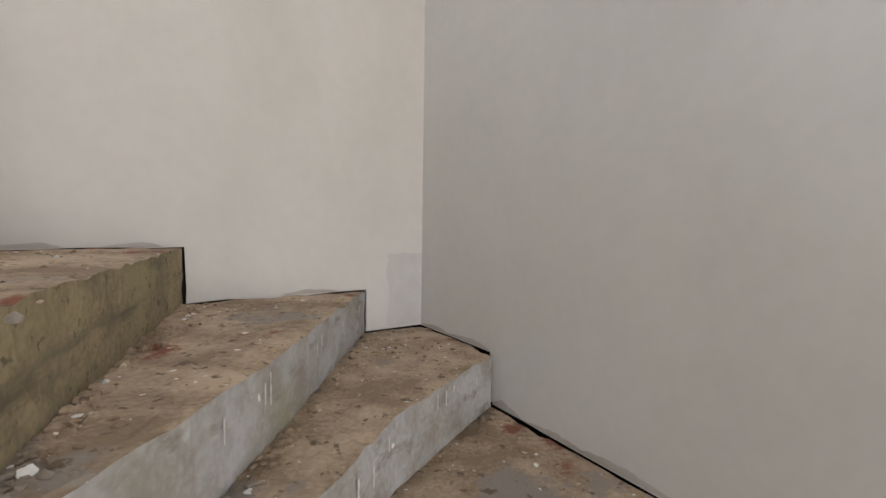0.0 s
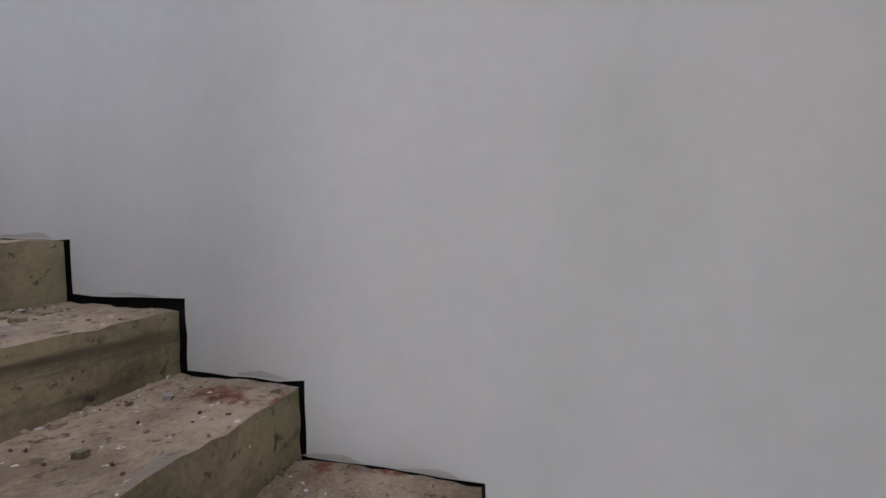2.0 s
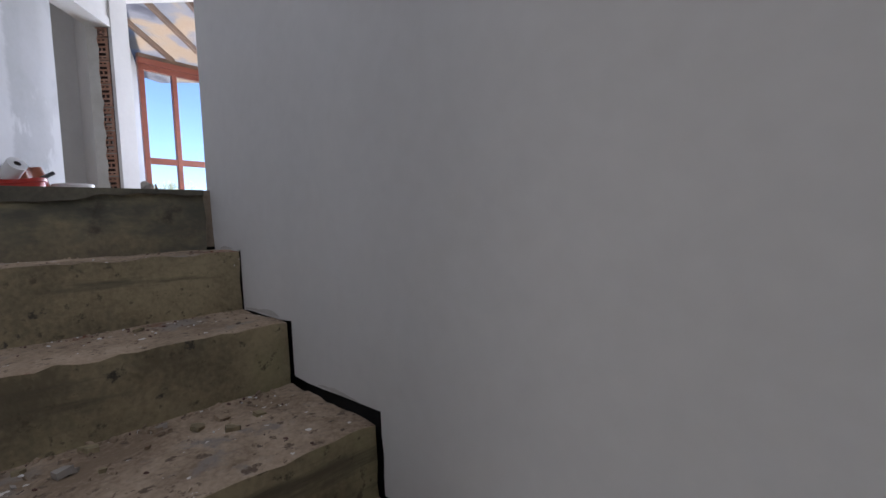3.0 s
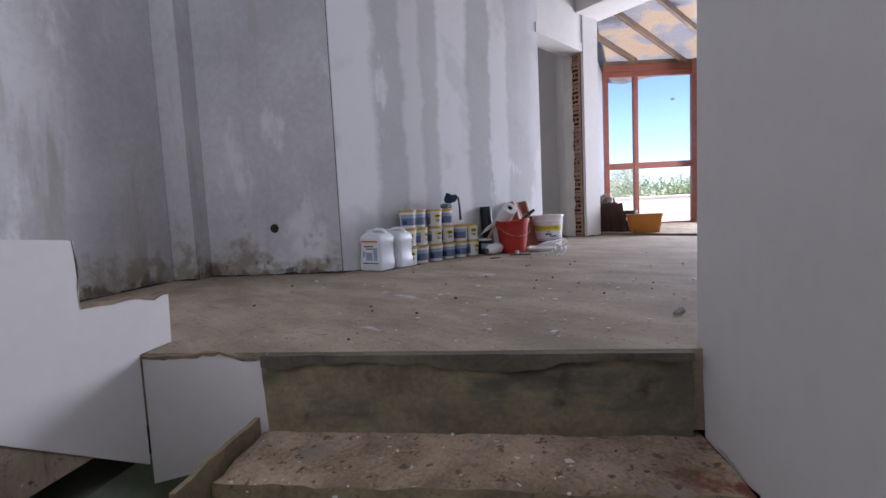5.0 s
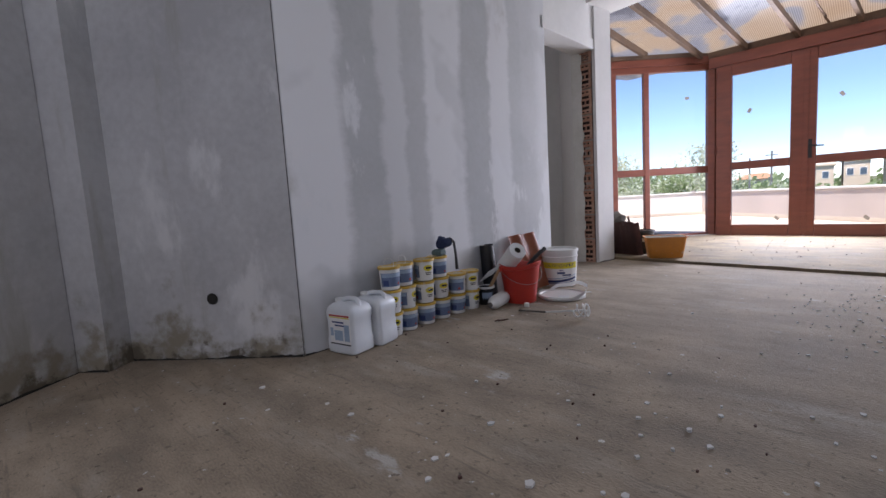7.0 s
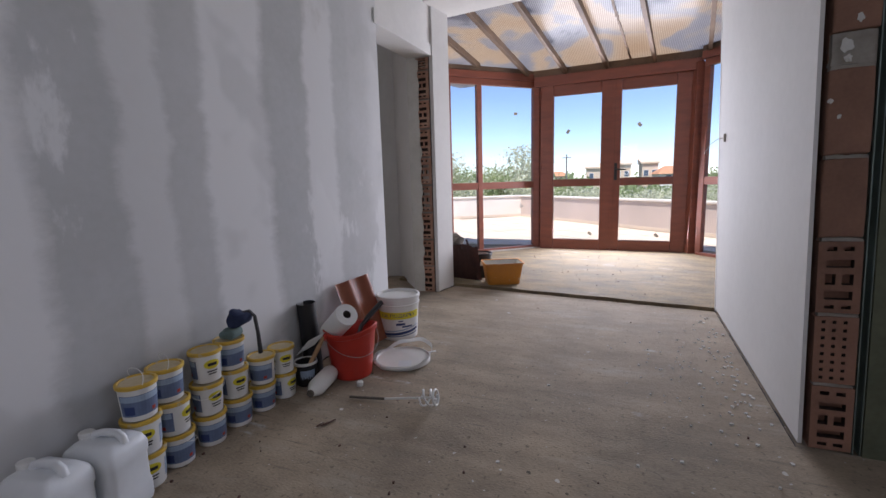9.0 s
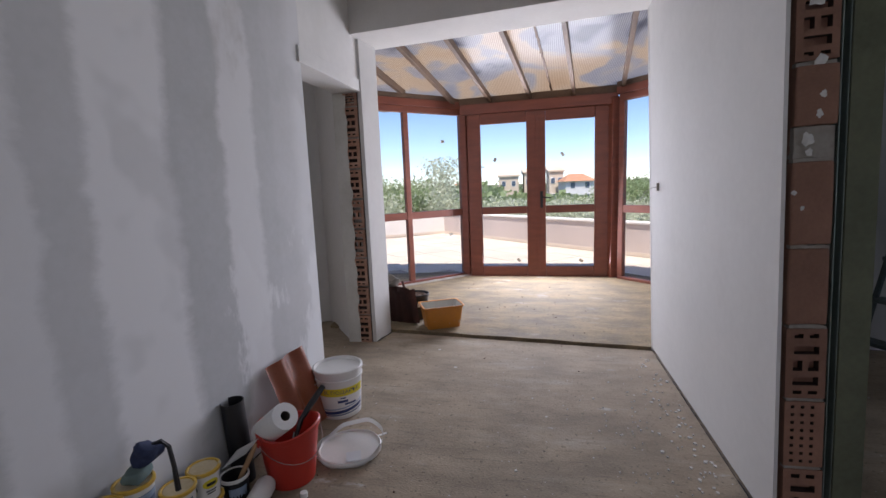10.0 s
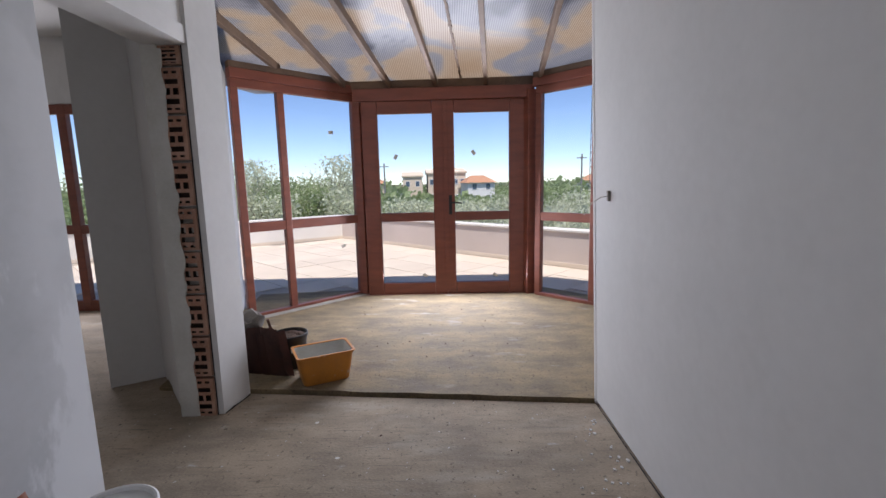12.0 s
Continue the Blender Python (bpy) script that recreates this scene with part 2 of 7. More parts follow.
YELLOW = mat("yellow_lid_plastic", (0.66, 0.42, 0.04), 0.5, color2=(0.5, 0.32, 0.06), scale=14, amount=0.7, bump=0.1)
stain(YELLOW, (0.5, 0.45, 0.33), 25, 0.55, 0.68)
LABELBLUE = mat("blue_grey_label", (0.14, 0.20, 0.33), 0.5, color2=(0.09, 0.12, 0.2), scale=18, amount=0.6, bump=0)
LABELLIGHT = mat("pale_blue_label", (0.36, 0.46, 0.58), 0.5, color2=(0.25, 0.33, 0.45), scale=20, bump=0)
OVAL = mat("yellow_print", (0.72, 0.62, 0.03), 0.5, color2=(0.66, 0.55, 0.03), bump=0)
INK = mat("black_ink", (0.02, 0.02, 0.025), 0.6, bump=0)
NAVY = mat("navy_print", (0.03, 0.055, 0.18), 0.5, bump=0)
PRINTRED = mat("red_print", (0.5, 0.05, 0.03), 0.5, bump=0)
RED = mat("red_plastic", (0.50, 0.035, 0.02), 0.38, color2=(0.40, 0.03, 0.02), scale=5, bump=0.05)
TERRACOTTA = mat("glazed_roof_tile", (0.46, 0.17, 0.09), 0.42, color2=(0.33, 0.10, 0.05), scale=6, amount=0.6, bump=0.15)
OLDTILE = mat("old_dark_tile", (0.13, 0.06, 0.045), 0.8, color2=(0.06, 0.03, 0.025), scale=7, amount=0.6, bump=0.4)
BLACKP = mat("black_plastic", (0.018, 0.018, 0.02), 0.5, bump=0.1)
NAVYCLOTH = mat("navy_cloth", (0.012, 0.02, 0.06), 0.9, color2=(0.03, 0.045, 0.10), scale=20, bump=0.4)
SPONGE = mat("grey_green_sponge", (0.13, 0.19, 0.18), 0.95, scale=20, bump=0.5)
PAPER = mat("paper_towel", (0.80, 0.80, 0.79), 0.95, color2=(0.72, 0.72, 0.71), scale=10, detail_scale=120, bump=0.5)
RESIDUE = mat("dried_paint", (0.55, 0.47, 0.33), 0.8, color2=(0.42, 0.34, 0.2), scale=14, bump=0.3)
OLIVEBOARD = mat("olive_board_edge", (0.16, 0.17, 0.11), 0.9, color2=(0.09, 0.10, 0.065), scale=5, bump=0.3)
PALECABLE = mat("grey_cable", (0.42, 0.40, 0.36), 0.6, bump=0)
CARD = mat("cardboard_core", (0.10, 0.08, 0.065), 0.9)
WOOD = mat("bare_wood", (0.45, 0.28, 0.15), 0.7, color2=(0.3, 0.18, 0.09), scale=6, stretch=(1, 1, 8))
ORANGE = mat("orange_tub_plastic", (0.62, 0.24, 0.03), 0.55, color2=(0.45, 0.18, 0.04), scale=7, amount=0.7, bump=0.15)
stain(ORANGE, (0.55, 0.5, 0.42), 9, 0.6, 0.72)
SOIL = mat("dry_soil", (0.12, 0.07, 0.045), 0.95, color2=(0.05, 0.03, 0.02), scale=15, bump=0.9, bump_dist=0.02)
RAG = mat("grey_rag", (0.16, 0.14, 0.12), 0.95, color2=(0.08, 0.07, 0.06), scale=12, bump=0.5)
STEEL = mat("steel", (0.45, 0.45, 0.46), 0.35, 0.9, bump=0.05)
ALU = mat("painted_ladder", (0.10, 0.14, 0.15), 0.6, 0.2, color2=(0.06, 0.08, 0.09), scale=8, bump=0.1)
TERRACE = mat("terrace_tile", (0.70, 0.60, 0.49), 0.8, color2=(0.60, 0.51, 0.41), scale=1.5, detail_scale=20, amount=0.6, bump=0.15, random=0.06)
GROUT = mat("terrace_grout", (0.45, 0.38, 0.31), 0.9)
PARAPET = mat("parapet_render", (0.60, 0.51, 0.46), 0.9, color2=(0.48, 0.41, 0.37), scale=2.2, amount=0.6, bump=0.3, stretch=(1, 1, 0.4))
PARAPET_WHITE = mat("white_parapet_render", (0.76, 0.73, 0.68), 0.9, color2=(0.66, 0.62, 0.57), scale=2, bump=0.2)
GROUND = mat("dry_grassland", (0.17, 0.16, 0.075), 0.95, color2=(0.08, 0.10, 0.04), scale=0.25, detail_scale=3, amount=0.6, bump=0.3)
BARK = mat("bark", (0.12, 0.09, 0.065), 0.95, scale=8, bump=0.6)
FACADE = mat("cream_facade", (0.70, 0.58, 0.44), 0.9, color2=(0.62, 0.51, 0.39), scale=0.6, bump=0.1)
FACADE_WHITE = mat("white_facade", (0.78, 0.77, 0.75), 0.9, color2=(0.7, 0.69, 0.67), scale=0.6, bump=0.1)
ROOFTILE = mat("orange_roof_tiles", (0.52, 0.27, 0.15), 0.85, color2=(0.43, 0.22, 0.13), scale=2, bump=0.3)
DARKGLASS = mat("far_window_glass", (0.10, 0.14, 0.19), 0.2, bump=0)
POLE = mat("grey_pole", (0.22, 0.22, 0.22), 0.7)
LIME = mat("lime_stand_in", (0.42, 0.52, 0.10), 0.6, color2=(0.36, 0.46, 0.09), scale=4)
CEILING = mat("ceiling_white", (0.70, 0.69, 0.67), 0.9, color2=(0.63, 0.62, 0.6), scale=1.2, bump=0.06)
CONCRETE_BEAM = mat("beam_plaster", (0.66, 0.64, 0.61), 0.9, color2=(0.58, 0.56, 0.53), scale=2.5, bump=0.12)
EXTERIOR = mat("exterior_render", (0.66, 0.62, 0.55), 0.9, scale=1.5)
CLOTHPALE = mat("pale_sticker", (0.66, 0.62, 0.56), 0.7, bump=0)

stain(PLASTER, (0.56, 0.56, 0.53), 0.9, 0.5, 0.75, (1, 1, 0.5), loc=1)


def banded_wall():
    """Grey boards with broad wavering upright bands of white filler over their joints."""
    m = mat("filled_board_wall", (0.45, 0.458, 0.468), 0.85, color2=(0.36, 0.365, 0.36), scale=2.0, detail_scale=30, amount=0.55, bump=0.1)
    n, l = m.node_tree.nodes, m.node_tree.links
    b = n["Principled BSDF"]
    src = b.inputs["Base Color"].links[0].from_socket
    tc = n.new("ShaderNodeTexCoord")
    sp = n.new("ShaderNodeSeparateXYZ")
    l.new(tc.outputs["Object"], sp.inputs["Vector"])
    mp = n.new("ShaderNodeMapping")
    mp.inputs["Scale"].default_value = (0.6, 0.6, 1.0)
    l.new(tc.outputs["Object"], mp.inputs["Vector"])
    no = n.new("ShaderNodeTexNoise")
    no.inputs["Scale"].default_value, no.inputs["Detail"].default_value, no.inputs["Roughness"].default_value = 2.4, 8, 0.7
    l.new(mp.outputs["Vector"], no.inputs["Vector"])
    ma = n.new("ShaderNodeMath")
    ma.operation = "MULTIPLY_ADD"
    ma.inputs[1].default_value = 0.24
    l.new(no.outputs["Fac"], ma.inputs[0])
    l.new(sp.outputs["X"], ma.inputs[2])
    mr = n.new("ShaderNodeMapRange")
    mr.inputs["From Min"].default_value, mr.inputs["From Max"].default_value = -6.2 + 0.12, -3.7 + 0.12
    l.new(ma.outputs[0], mr.inputs["Value"])
    ramp = n.new("ShaderNodeValToRGB")
    r = ramp.color_ramp
    stops = [(-6.2, 0.75), (-6.0, 0.6), (-5.9, 0.25), (-5.74, 0.2), (-5.70, 0.1), (-5.58, 0.15), (-5.54, 0.75), (-5.34, 0.8), (-5.30, 0.0), (-5.05, 0.05), (-4.99, 0.95),
             (-4.70, 1.0), (-4.66, 0.25), (-4.52, 0.2), (-4.48, 0.7), (-4.34, 0.65), (-4.30, 0.05), (-4.10, 0.1), (-4.04, 1.0), (-3.7, 1.0)]
    while len(r.elements) < len(stops):
        r.elements.new(0.5)
    for e, (x, v) in zip(r.elements, stops):
        e.position = (x + 6.2) / 2.5
    for e, (x, v) in zip(r.elements, stops):
        e.color = (v, v, v, 1)
    l.new(mr.outputs["Result"], ramp.inputs["Fac"])
    patch = n.new("ShaderNodeTexNoise")
    patch.inputs["Scale"].default_value, patch.inputs["Detail"].default_value = 1.7, 3
    l.new(tc.outputs["Object"], patch.inputs["Vector"])
    pr = n.new("ShaderNodeMapRange")
    pr.interpolation_type = "SMOOTHSTEP"
    pr.inputs["From Min"].default_value, pr.inputs["From Max"].default_value = 0.41, 0.47
    pr.inputs["To Min"].default_value, pr.inputs["To Max"].default_value = 0.6, 0.92
    l.new(patch.outputs["Fac"], pr.inputs["Value"])
    mu = n.new("ShaderNodeMath")
    mu.operation = "MULTIPLY"
    l.new(ramp.outputs["Color"], mu.inputs[0])
    l.new(pr.outputs["Result"], mu.inputs[1])
    mix = n.new("ShaderNodeMixRGB")
    mix.inputs["Color2"].default_value = (0.66, 0.66, 0.665, 1)
    l.new(mu.outputs[0], mix.inputs["Fac"])
    l.new(src, mix.inputs["Color1"])
    l.new(mix.outputs["Color"], b.inputs["Base Color"])
    return m


BANDED = banded_wall()
stain(BANDED, (0.61, 0.615, 0.62), 1.5, 0.575, 0.625, (1.4, 1, 0.6), loc=11)
stain(BANDED, (0.44, 0.43, 0.415), 1.3, 0.60, 0.74, (1.2, 1, 0.8), loc=31)
DAMP = mat("damp_stained_board", (0.56, 0.565, 0.57), 0.85, color2=(0.43, 0.43, 0.435), scale=1.5, detail_scale=30, amount=0.3, bump=0.1)
stain(DAMP, (0.64, 0.64, 0.64), 1.8, 0.54, 0.62, (1.2, 1.2, 0.55), loc=7)
stain(DAMP, (0.37, 0.36, 0.33), 1.9, 0.55, 0.68, (1.9, 1.9, 0.32), loc=2)
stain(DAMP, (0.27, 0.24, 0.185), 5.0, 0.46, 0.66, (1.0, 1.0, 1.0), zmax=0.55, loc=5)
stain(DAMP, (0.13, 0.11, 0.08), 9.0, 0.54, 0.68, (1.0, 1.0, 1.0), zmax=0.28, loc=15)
DIRTYBOARD = mat("dirty_board", (0.30, 0.24, 0.15), 0.95, color2=(0.15, 0.12, 0.08), scale=7, amount=0.3, bump=0.4)


def leaf_material(name, color, color2):
    """Thin leaves that let some light through."""
    m = mat(name, color, 0.7, color2=color2, scale=2, bump=0, amount=0.3)
    n, l = m.node_tree.nodes, m.node_tree.links
    b = n["Principled BSDF"]
    tl, mix = n.new("ShaderNodeBsdfTranslucent"), n.new("ShaderNodeMixShader")
    mix.inputs[0].default_value = 0.4
    l.new(b.inputs["Base Color"].links[0].from_socket, tl.inputs["Color"])
    l.new(b.outputs[0], mix.inputs[1])
    l.new(tl.outputs[0], mix.inputs[2])
    l.new(mix.outputs[0], n["Material Output"].inputs["Surface"])
    return m


LEAF_SILVER = leaf_material("silvery_leaf", (0.64, 0.66, 0.50), (0.52, 0.55, 0.39))
LEAF_GREEN = leaf_material("green_leaf", (0.34, 0.42, 0.21), (0.25, 0.32, 0.14))


def glass_material():
    m = bpy.data.materials.new("window_glass")
    m.use_nodes = True
    n, l = m.node_tree.nodes, m.node_tree.links
    n.remove(n["Principled BSDF"])
    tr, gl, mix, fr = n.new("ShaderNodeBsdfTransparent"), n.new("ShaderNodeBsdfGlossy"), n.new("ShaderNodeMixShader"), n.new("ShaderNodeFresnel")
    tr.inputs["Color"].default_value = (0.95, 0.97, 0.97, 1)
    gl.inputs["Roughness"].default_value = 0.02
    fr.inputs["IOR"].default_value = 1.25
    l.new(fr.outputs[0], mix.inputs[0])
    l.new(tr.outputs[0], mix.inputs[1])
    l.new(gl.outputs[0], mix.inputs[2])
    l.new(mix.outputs[0], n["Material Output"].inputs["Surface"])
    return m


def polycarbonate_material():
    """Ribbed translucent sheet with sun and shadow patches painted in as blotches."""
    m = bpy.data.materials.new("ribbed_polycarbonate")
    m.use_nodes = True
    n, l = m.node_tree.nodes, m.node_tree.links
    n.remove(n["Principled BSDF"])
    tc = n.new("ShaderNodeTexCoord")
    no = n.new("ShaderNodeTexNoise")
    no.inputs["Scale"].default_value, no.inputs["Detail"].default_value, no.inputs["Distortion"].default_value = 1.15, 3, 0.7
    l.new(tc.outputs["Object"], no.inputs["Vector"])
    ramp = n.new("ShaderNodeValToRGB")
    # grey stops paint the shadowed patches, cream stops the sunlit ones
    stops = [(0.36, (0.24, 0.25, 0.28)), (0.425, (0.45, 0.46, 0.48)), (0.49, (0.48, 0.485, 0.49)), (0.535, (0.62, 0.545, 0.45)), (0.70, (0.58, 0.49, 0.385))]
    while len(ramp.color_ramp.elements) < len(stops):
        ramp.color_ramp.elements.new(0.9)
    for e, (x, c) in zip(ramp.color_ramp.elements, stops):
        e.position = x
    for e, (x, c) in zip(ramp.color_ramp.elements, stops):
        e.color = (*c, 1)
    l.new(no.outputs["Fac"], ramp.inputs["Fac"])
    rib = n.new("ShaderNodeTexWave")
    rib.wave_type, rib.bands_direction = "BANDS", "Y"
    rib.inputs["Scale"].default_value, rib.inputs["Distortion"].default_value = 17.0, 0.0
    l.new(tc.outputs["Object"], rib.inputs["Vector"])
    rmap = n.new("ShaderNodeMapRange")
    rmap.inputs["To Min"].default_value, rmap.inputs["To Max"].default_value = 0.62, 1.0
    l.new(rib.outputs["Fac"], rmap.inputs["Value"])
    mul = n.new("ShaderNodeMixRGB")
    mul.blend_type, mul.inputs["Fac"].default_value = "MULTIPLY", 1.0
    l.new(ramp.outputs["Color"], mul.inputs["Color1"])
    l.new(rmap.outputs["Result"], mul.inputs["Color2"])
    tl, tp, gl = n.new("ShaderNodeBsdfTranslucent"), n.new("ShaderNodeBsdfTransparent"), n.new("ShaderNodeBsdfGlossy")
    gl.inputs["Roughness"].default_value = 0.25
    l.new(mul.outputs["Color"], tl.inputs["Color"])
    l.new(mul.outputs["Color"], tp.inputs["Color"])
    m1, m2 = n.new("ShaderNodeMixShader"), n.new("ShaderNodeMixShader")
    m1.inputs[0].default_value, m2.inputs[0].default_value = 0.14, 0.05
    l.new(tl.outputs[0], m1.inputs[1])
    l.new(tp.outputs[0], m1.inputs[2])
    l.new(m1.outputs[0], m2.inputs[1])
    l.new(gl.outputs[0], m2.inputs[2])
    l.new(m2.outputs[0], n["Material Output"].inputs["Surface"])
    return m


GLASS = glass_material()
POLY = polycarbonate_material()

# ---- mesh helpers ----


def mesh_of(name, bm, material):
    me = bpy.data.meshes.new(name)
    bmesh.ops.recalc_face_normals(bm, faces=bm.faces)
    bm.to_mesh(me)
    bm.free()
    for m in (material if isinstance(material, (list, tuple)) else [material]):
        me.materials.append(m)
    return me


def smooth(ob, angle=40):
    for p in ob.data.polygons:
        p.use_smooth = True
    ob.data.set_sharp_from_angle(angle=radians(angle))
    return ob


def part(name, bm, material, parent=None, label="", soft=False):
    """Links a bmesh as one mesh object, under a thing or part if one is given."""
    ob = new(name, mesh_of(name, bm, material))
    if soft:
        smooth(ob)
    if parent:
        ob.parent = parent
    return tagged(ob, label=label)


def thing(name, label, category, group="", kind="", at=None):
    ob = new(name)
    ob.empty_display_size = 0.1
    if at is not None:
        ob.matrix_world = at
    return tagged(ob, label, category, group, kind)


def structure(ob, label="", category=""):
    return tagged(ob, label=label, category=category, kind="structure")


def box(bm, x0, y0, z0, x1, y1, z1, bevel=0.0, m=None):
    r = bmesh.ops.create_cube(bm, size=1)
    vs = r["verts"]
    t = Matrix.Translation(((x0 + x1) / 2, (y0 + y1) / 2, (z0 + z1) / 2)) @ Matrix.Diagonal((abs(x1 - x0), abs(y1 - y0), abs(z1 - z0), 1))
    bmesh.ops.transform(bm, matrix=t, verts=vs)
    if bevel:
        es = list({e for v in vs for e in v.link_edges})
        r2 = bmesh.ops.bevel(bm, geom=es, offset=bevel, segments=2, affect="EDGES", profile=0.5)
        vs = list({v for v in r2["verts"]} | {v for v in vs if v.is_valid})
    if m is not None:
        bmesh.ops.transform(bm, matrix=m, verts=vs)
    return vs


def prism(bm, pts, z0, z1, m=None):
    """Upright prism over a plan polygon."""
    lo = [bm.verts.new((x, y, z0)) for x, y in pts]
    hi = [bm.verts.new((x, y, z1)) for x, y in pts]
    bm.faces.new(lo[::-1])
    bm.faces.new(hi)
    k = len(pts)
    for i in range(k):
        bm.faces.new((lo[i], lo[(i + 1) % k], hi[(i + 1) % k], hi[i]))
    if m is not None:
        bmesh.ops.transform(bm, matrix=m, verts=lo + hi)
    return lo + hi


def lathe(bm, profile, segs=28, m=None, cap_low=True, cap_high=False):
    rings = []
    for r, z in profile:
        rings.append([bm.verts.new((r * math.cos(2 * math.pi * i / segs), r * math.sin(2 * math.pi * i / segs), z)) for i in range(segs)])
    for a, b in zip(rings, rings[1:]):
        for i in range(segs):
            bm.faces.new((a[i], a[(i + 1) % segs], b[(i + 1) % segs], b[i]))
    if cap_low:
        bm.faces.new(rings[0][::-1])
    if cap_high:
        bm.faces.new(rings[-1])
    if m is not None:
        bmesh.ops.transform(bm, matrix=m, verts=[v for r in rings for v in r])


def tube(bm, pts, r, segs=8, closed=False):
    """Round bar along a line of points; r may be one radius or one for each point."""
    pts = [Vector(p) for p in pts]
    rs = r if isinstance(r, (list, tuple)) else [r] * len(pts)
    rings = []
    side = None
    for i, p in enumerate(pts):
        a, b = pts[max(i - 1, 0)], pts[min(i + 1, len(pts) - 1)]
        if closed:
            a, b = pts[i - 1], pts[(i + 1) % len(pts)]
        d = (b - a).normalized()
        if side is None:
            side = d.orthogonal().normalized()
        side = (side - d * side.dot(d)).normalized()
        up = d.cross(side)
        rings.append([bm.verts.new(p + rs[i] * (math.cos(2 * math.pi * k / segs) * side + math.sin(2 * math.pi * k / segs) * up)) for k in range(segs)])
    pairs = list(zip(rings, rings[1:])) + ([(rings[-1], rings[0])] if closed else [])
    for a, b in pairs:
        for k in range(segs):
            bm.faces.new((a[k], a[(k + 1) % segs], b[(k + 1) % segs], b[k]))
    if not closed:
        bm.faces.new(rings[0][::-1])
        bm.faces.new(rings[-1])


def shell(bm, r0, r1, z0, z1, a0, a1, proud=0.0008, segs=14):
    """Curved patch on a tapering drum: a printed label."""
    lo, hi = [], []
    for i in range(segs + 1):
        a = a0 + (a1 - a0) * i / segs
        lo.append(bm.verts.new(((r0 + proud) * math.cos(a), (r0 + proud) * math.sin(a), z0)))
        hi.append(bm.verts.new(((r1 + proud) * math.cos(a), (r1 + proud) * math.sin(a), z1)))
    for i in range(segs):
        bm.faces.new((lo[i], lo[i + 1], hi[i + 1], hi[i]))


def rough(bm, amount, freq, lock=lambda co: False, seed=0.0):
    for v in bm.verts:
        if not lock(v.co):
            v.co += noise.noise_vector(v.co * freq + Vector((seed, seed, seed))) * amount


def fine_cut(bm, size, rounds=4):
    for _ in range(rounds):
        es = [e for e in bm.edges if e.calc_length() > size]
        if not es:
            break
        bmesh.ops.subdivide_edges(bm, edges=es, cuts=1, use_grid_fill=True)
        bmesh.ops.triangulate(bm, faces=[f for f in bm.faces if len(f.verts) > 4])


# plan of the stair: u runs up along its outer wall from the corner, v runs away from that wall
SC, SU, SV = Vector((-1.365, 1.765)), Vector((-0.783, -0.622)), Vector((0.622, -0.783))


def S(u, v):
    p = SC + SU * u + SV * v
    return (p.x, p.y)


STAIR = Matrix(((SU.x, SV.x, 0, SC.x), (SU.y, SV.y, 0, SC.y), (0, 0, 1, 0), (0, 0, 0, 1)))
H = 2.85            # ceiling over the upper floor
WY = -2.03          # face of the long filled wall

# ---- floors ----
bm = bmesh.new()
prism(bm, [S(2.583, -0.03), S(2.583, 1.46), S(1.12, 1.46), S(1.12, 2.75), S(4.45, 2.75), (-3.6, -6.2), (-9.4, -6.2), (-9.4, -2.98), (-7.255, -2.3), (-6.985, 0.45), (-7.2, 0.5), (-7.2, 3.0), (-3.3, 3.0), S(2.75, -0.2), S(2.583, -0.2)], -0.2, 0.0)
structure(part("floor", bm, FLOOR), "rough dusty grey-brown screed floor with paint splashes", "floor")
bm = bmesh.new()
prism(bm, [(-7.29, -2.6), (-9.78, -2.95), (-9.95, -1.5), (-9.95, 0.4), (-9.0, 1.35), (-7.232, 1.35), (-7.232, 0.5), (-7.035, 0.5), (-7.035, 0.2), (-7.105, -0.5), (-7.172, -1.2), (-7.242, -1.9)], -0.2, 0.022)
fine_cut(bm, 0.14, 5)
rough(bm, 0.006, 5, lambda co: co.x < -7.5)
structure(part("floor_sunroom", bm, SUNFLOOR), "sandy yellowish screed floor of the glazed porch", "floor")
# near-black strip stands for the shaded riser of the porch floor
bm = bmesh.new()
prism(bm, [(-7.1, -2.4), (-7.4, -2.4), (-7.2, 0.48), (-6.9, 0.48)], -0.24, -0.05)
structure(part("floor_joint", bm, HOLLOW_SHADE), "dark strip for the shade at the step between two screeds", "floor")

# ---- walls of the upper floor ----


def wall(name, pts, z0, z1, material, label):
    b = bmesh.new()
    prism(b, pts, z0, z1)
    return structure(part(name, b, material), label, "wall")


# the long wall with the door opening
wall("wall_south", [(-3.738, WY + 0.04), (-6.095, WY), (-6.095, WY - 0.22), (-3.738, WY - 0.22)], 0.003, H, BANDED, "grey plasterboard wall with white upright bands of filler")
wall("wall_south_lintel", [(-6.096, WY), (-6.964, WY), (-6.964, WY - 0.22), (-6.096, WY - 0.22)], 2.142, H, PLASTER, "white filled plasterboard above the door opening")
wall("wall_south_pier", [(-6.965, WY + 0.02), (-7.212, WY + 0.064), (-7.27, WY - 0.1), (-7.05, WY - 0.2), (-7.01, WY - 0.03), (-6.965, WY - 0.012)], 0.003, H, PLASTER, "white plasterboard pier between door opening and porch")
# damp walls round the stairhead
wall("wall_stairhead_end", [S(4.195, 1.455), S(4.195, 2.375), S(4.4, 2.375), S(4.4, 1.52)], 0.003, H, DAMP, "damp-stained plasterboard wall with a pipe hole")
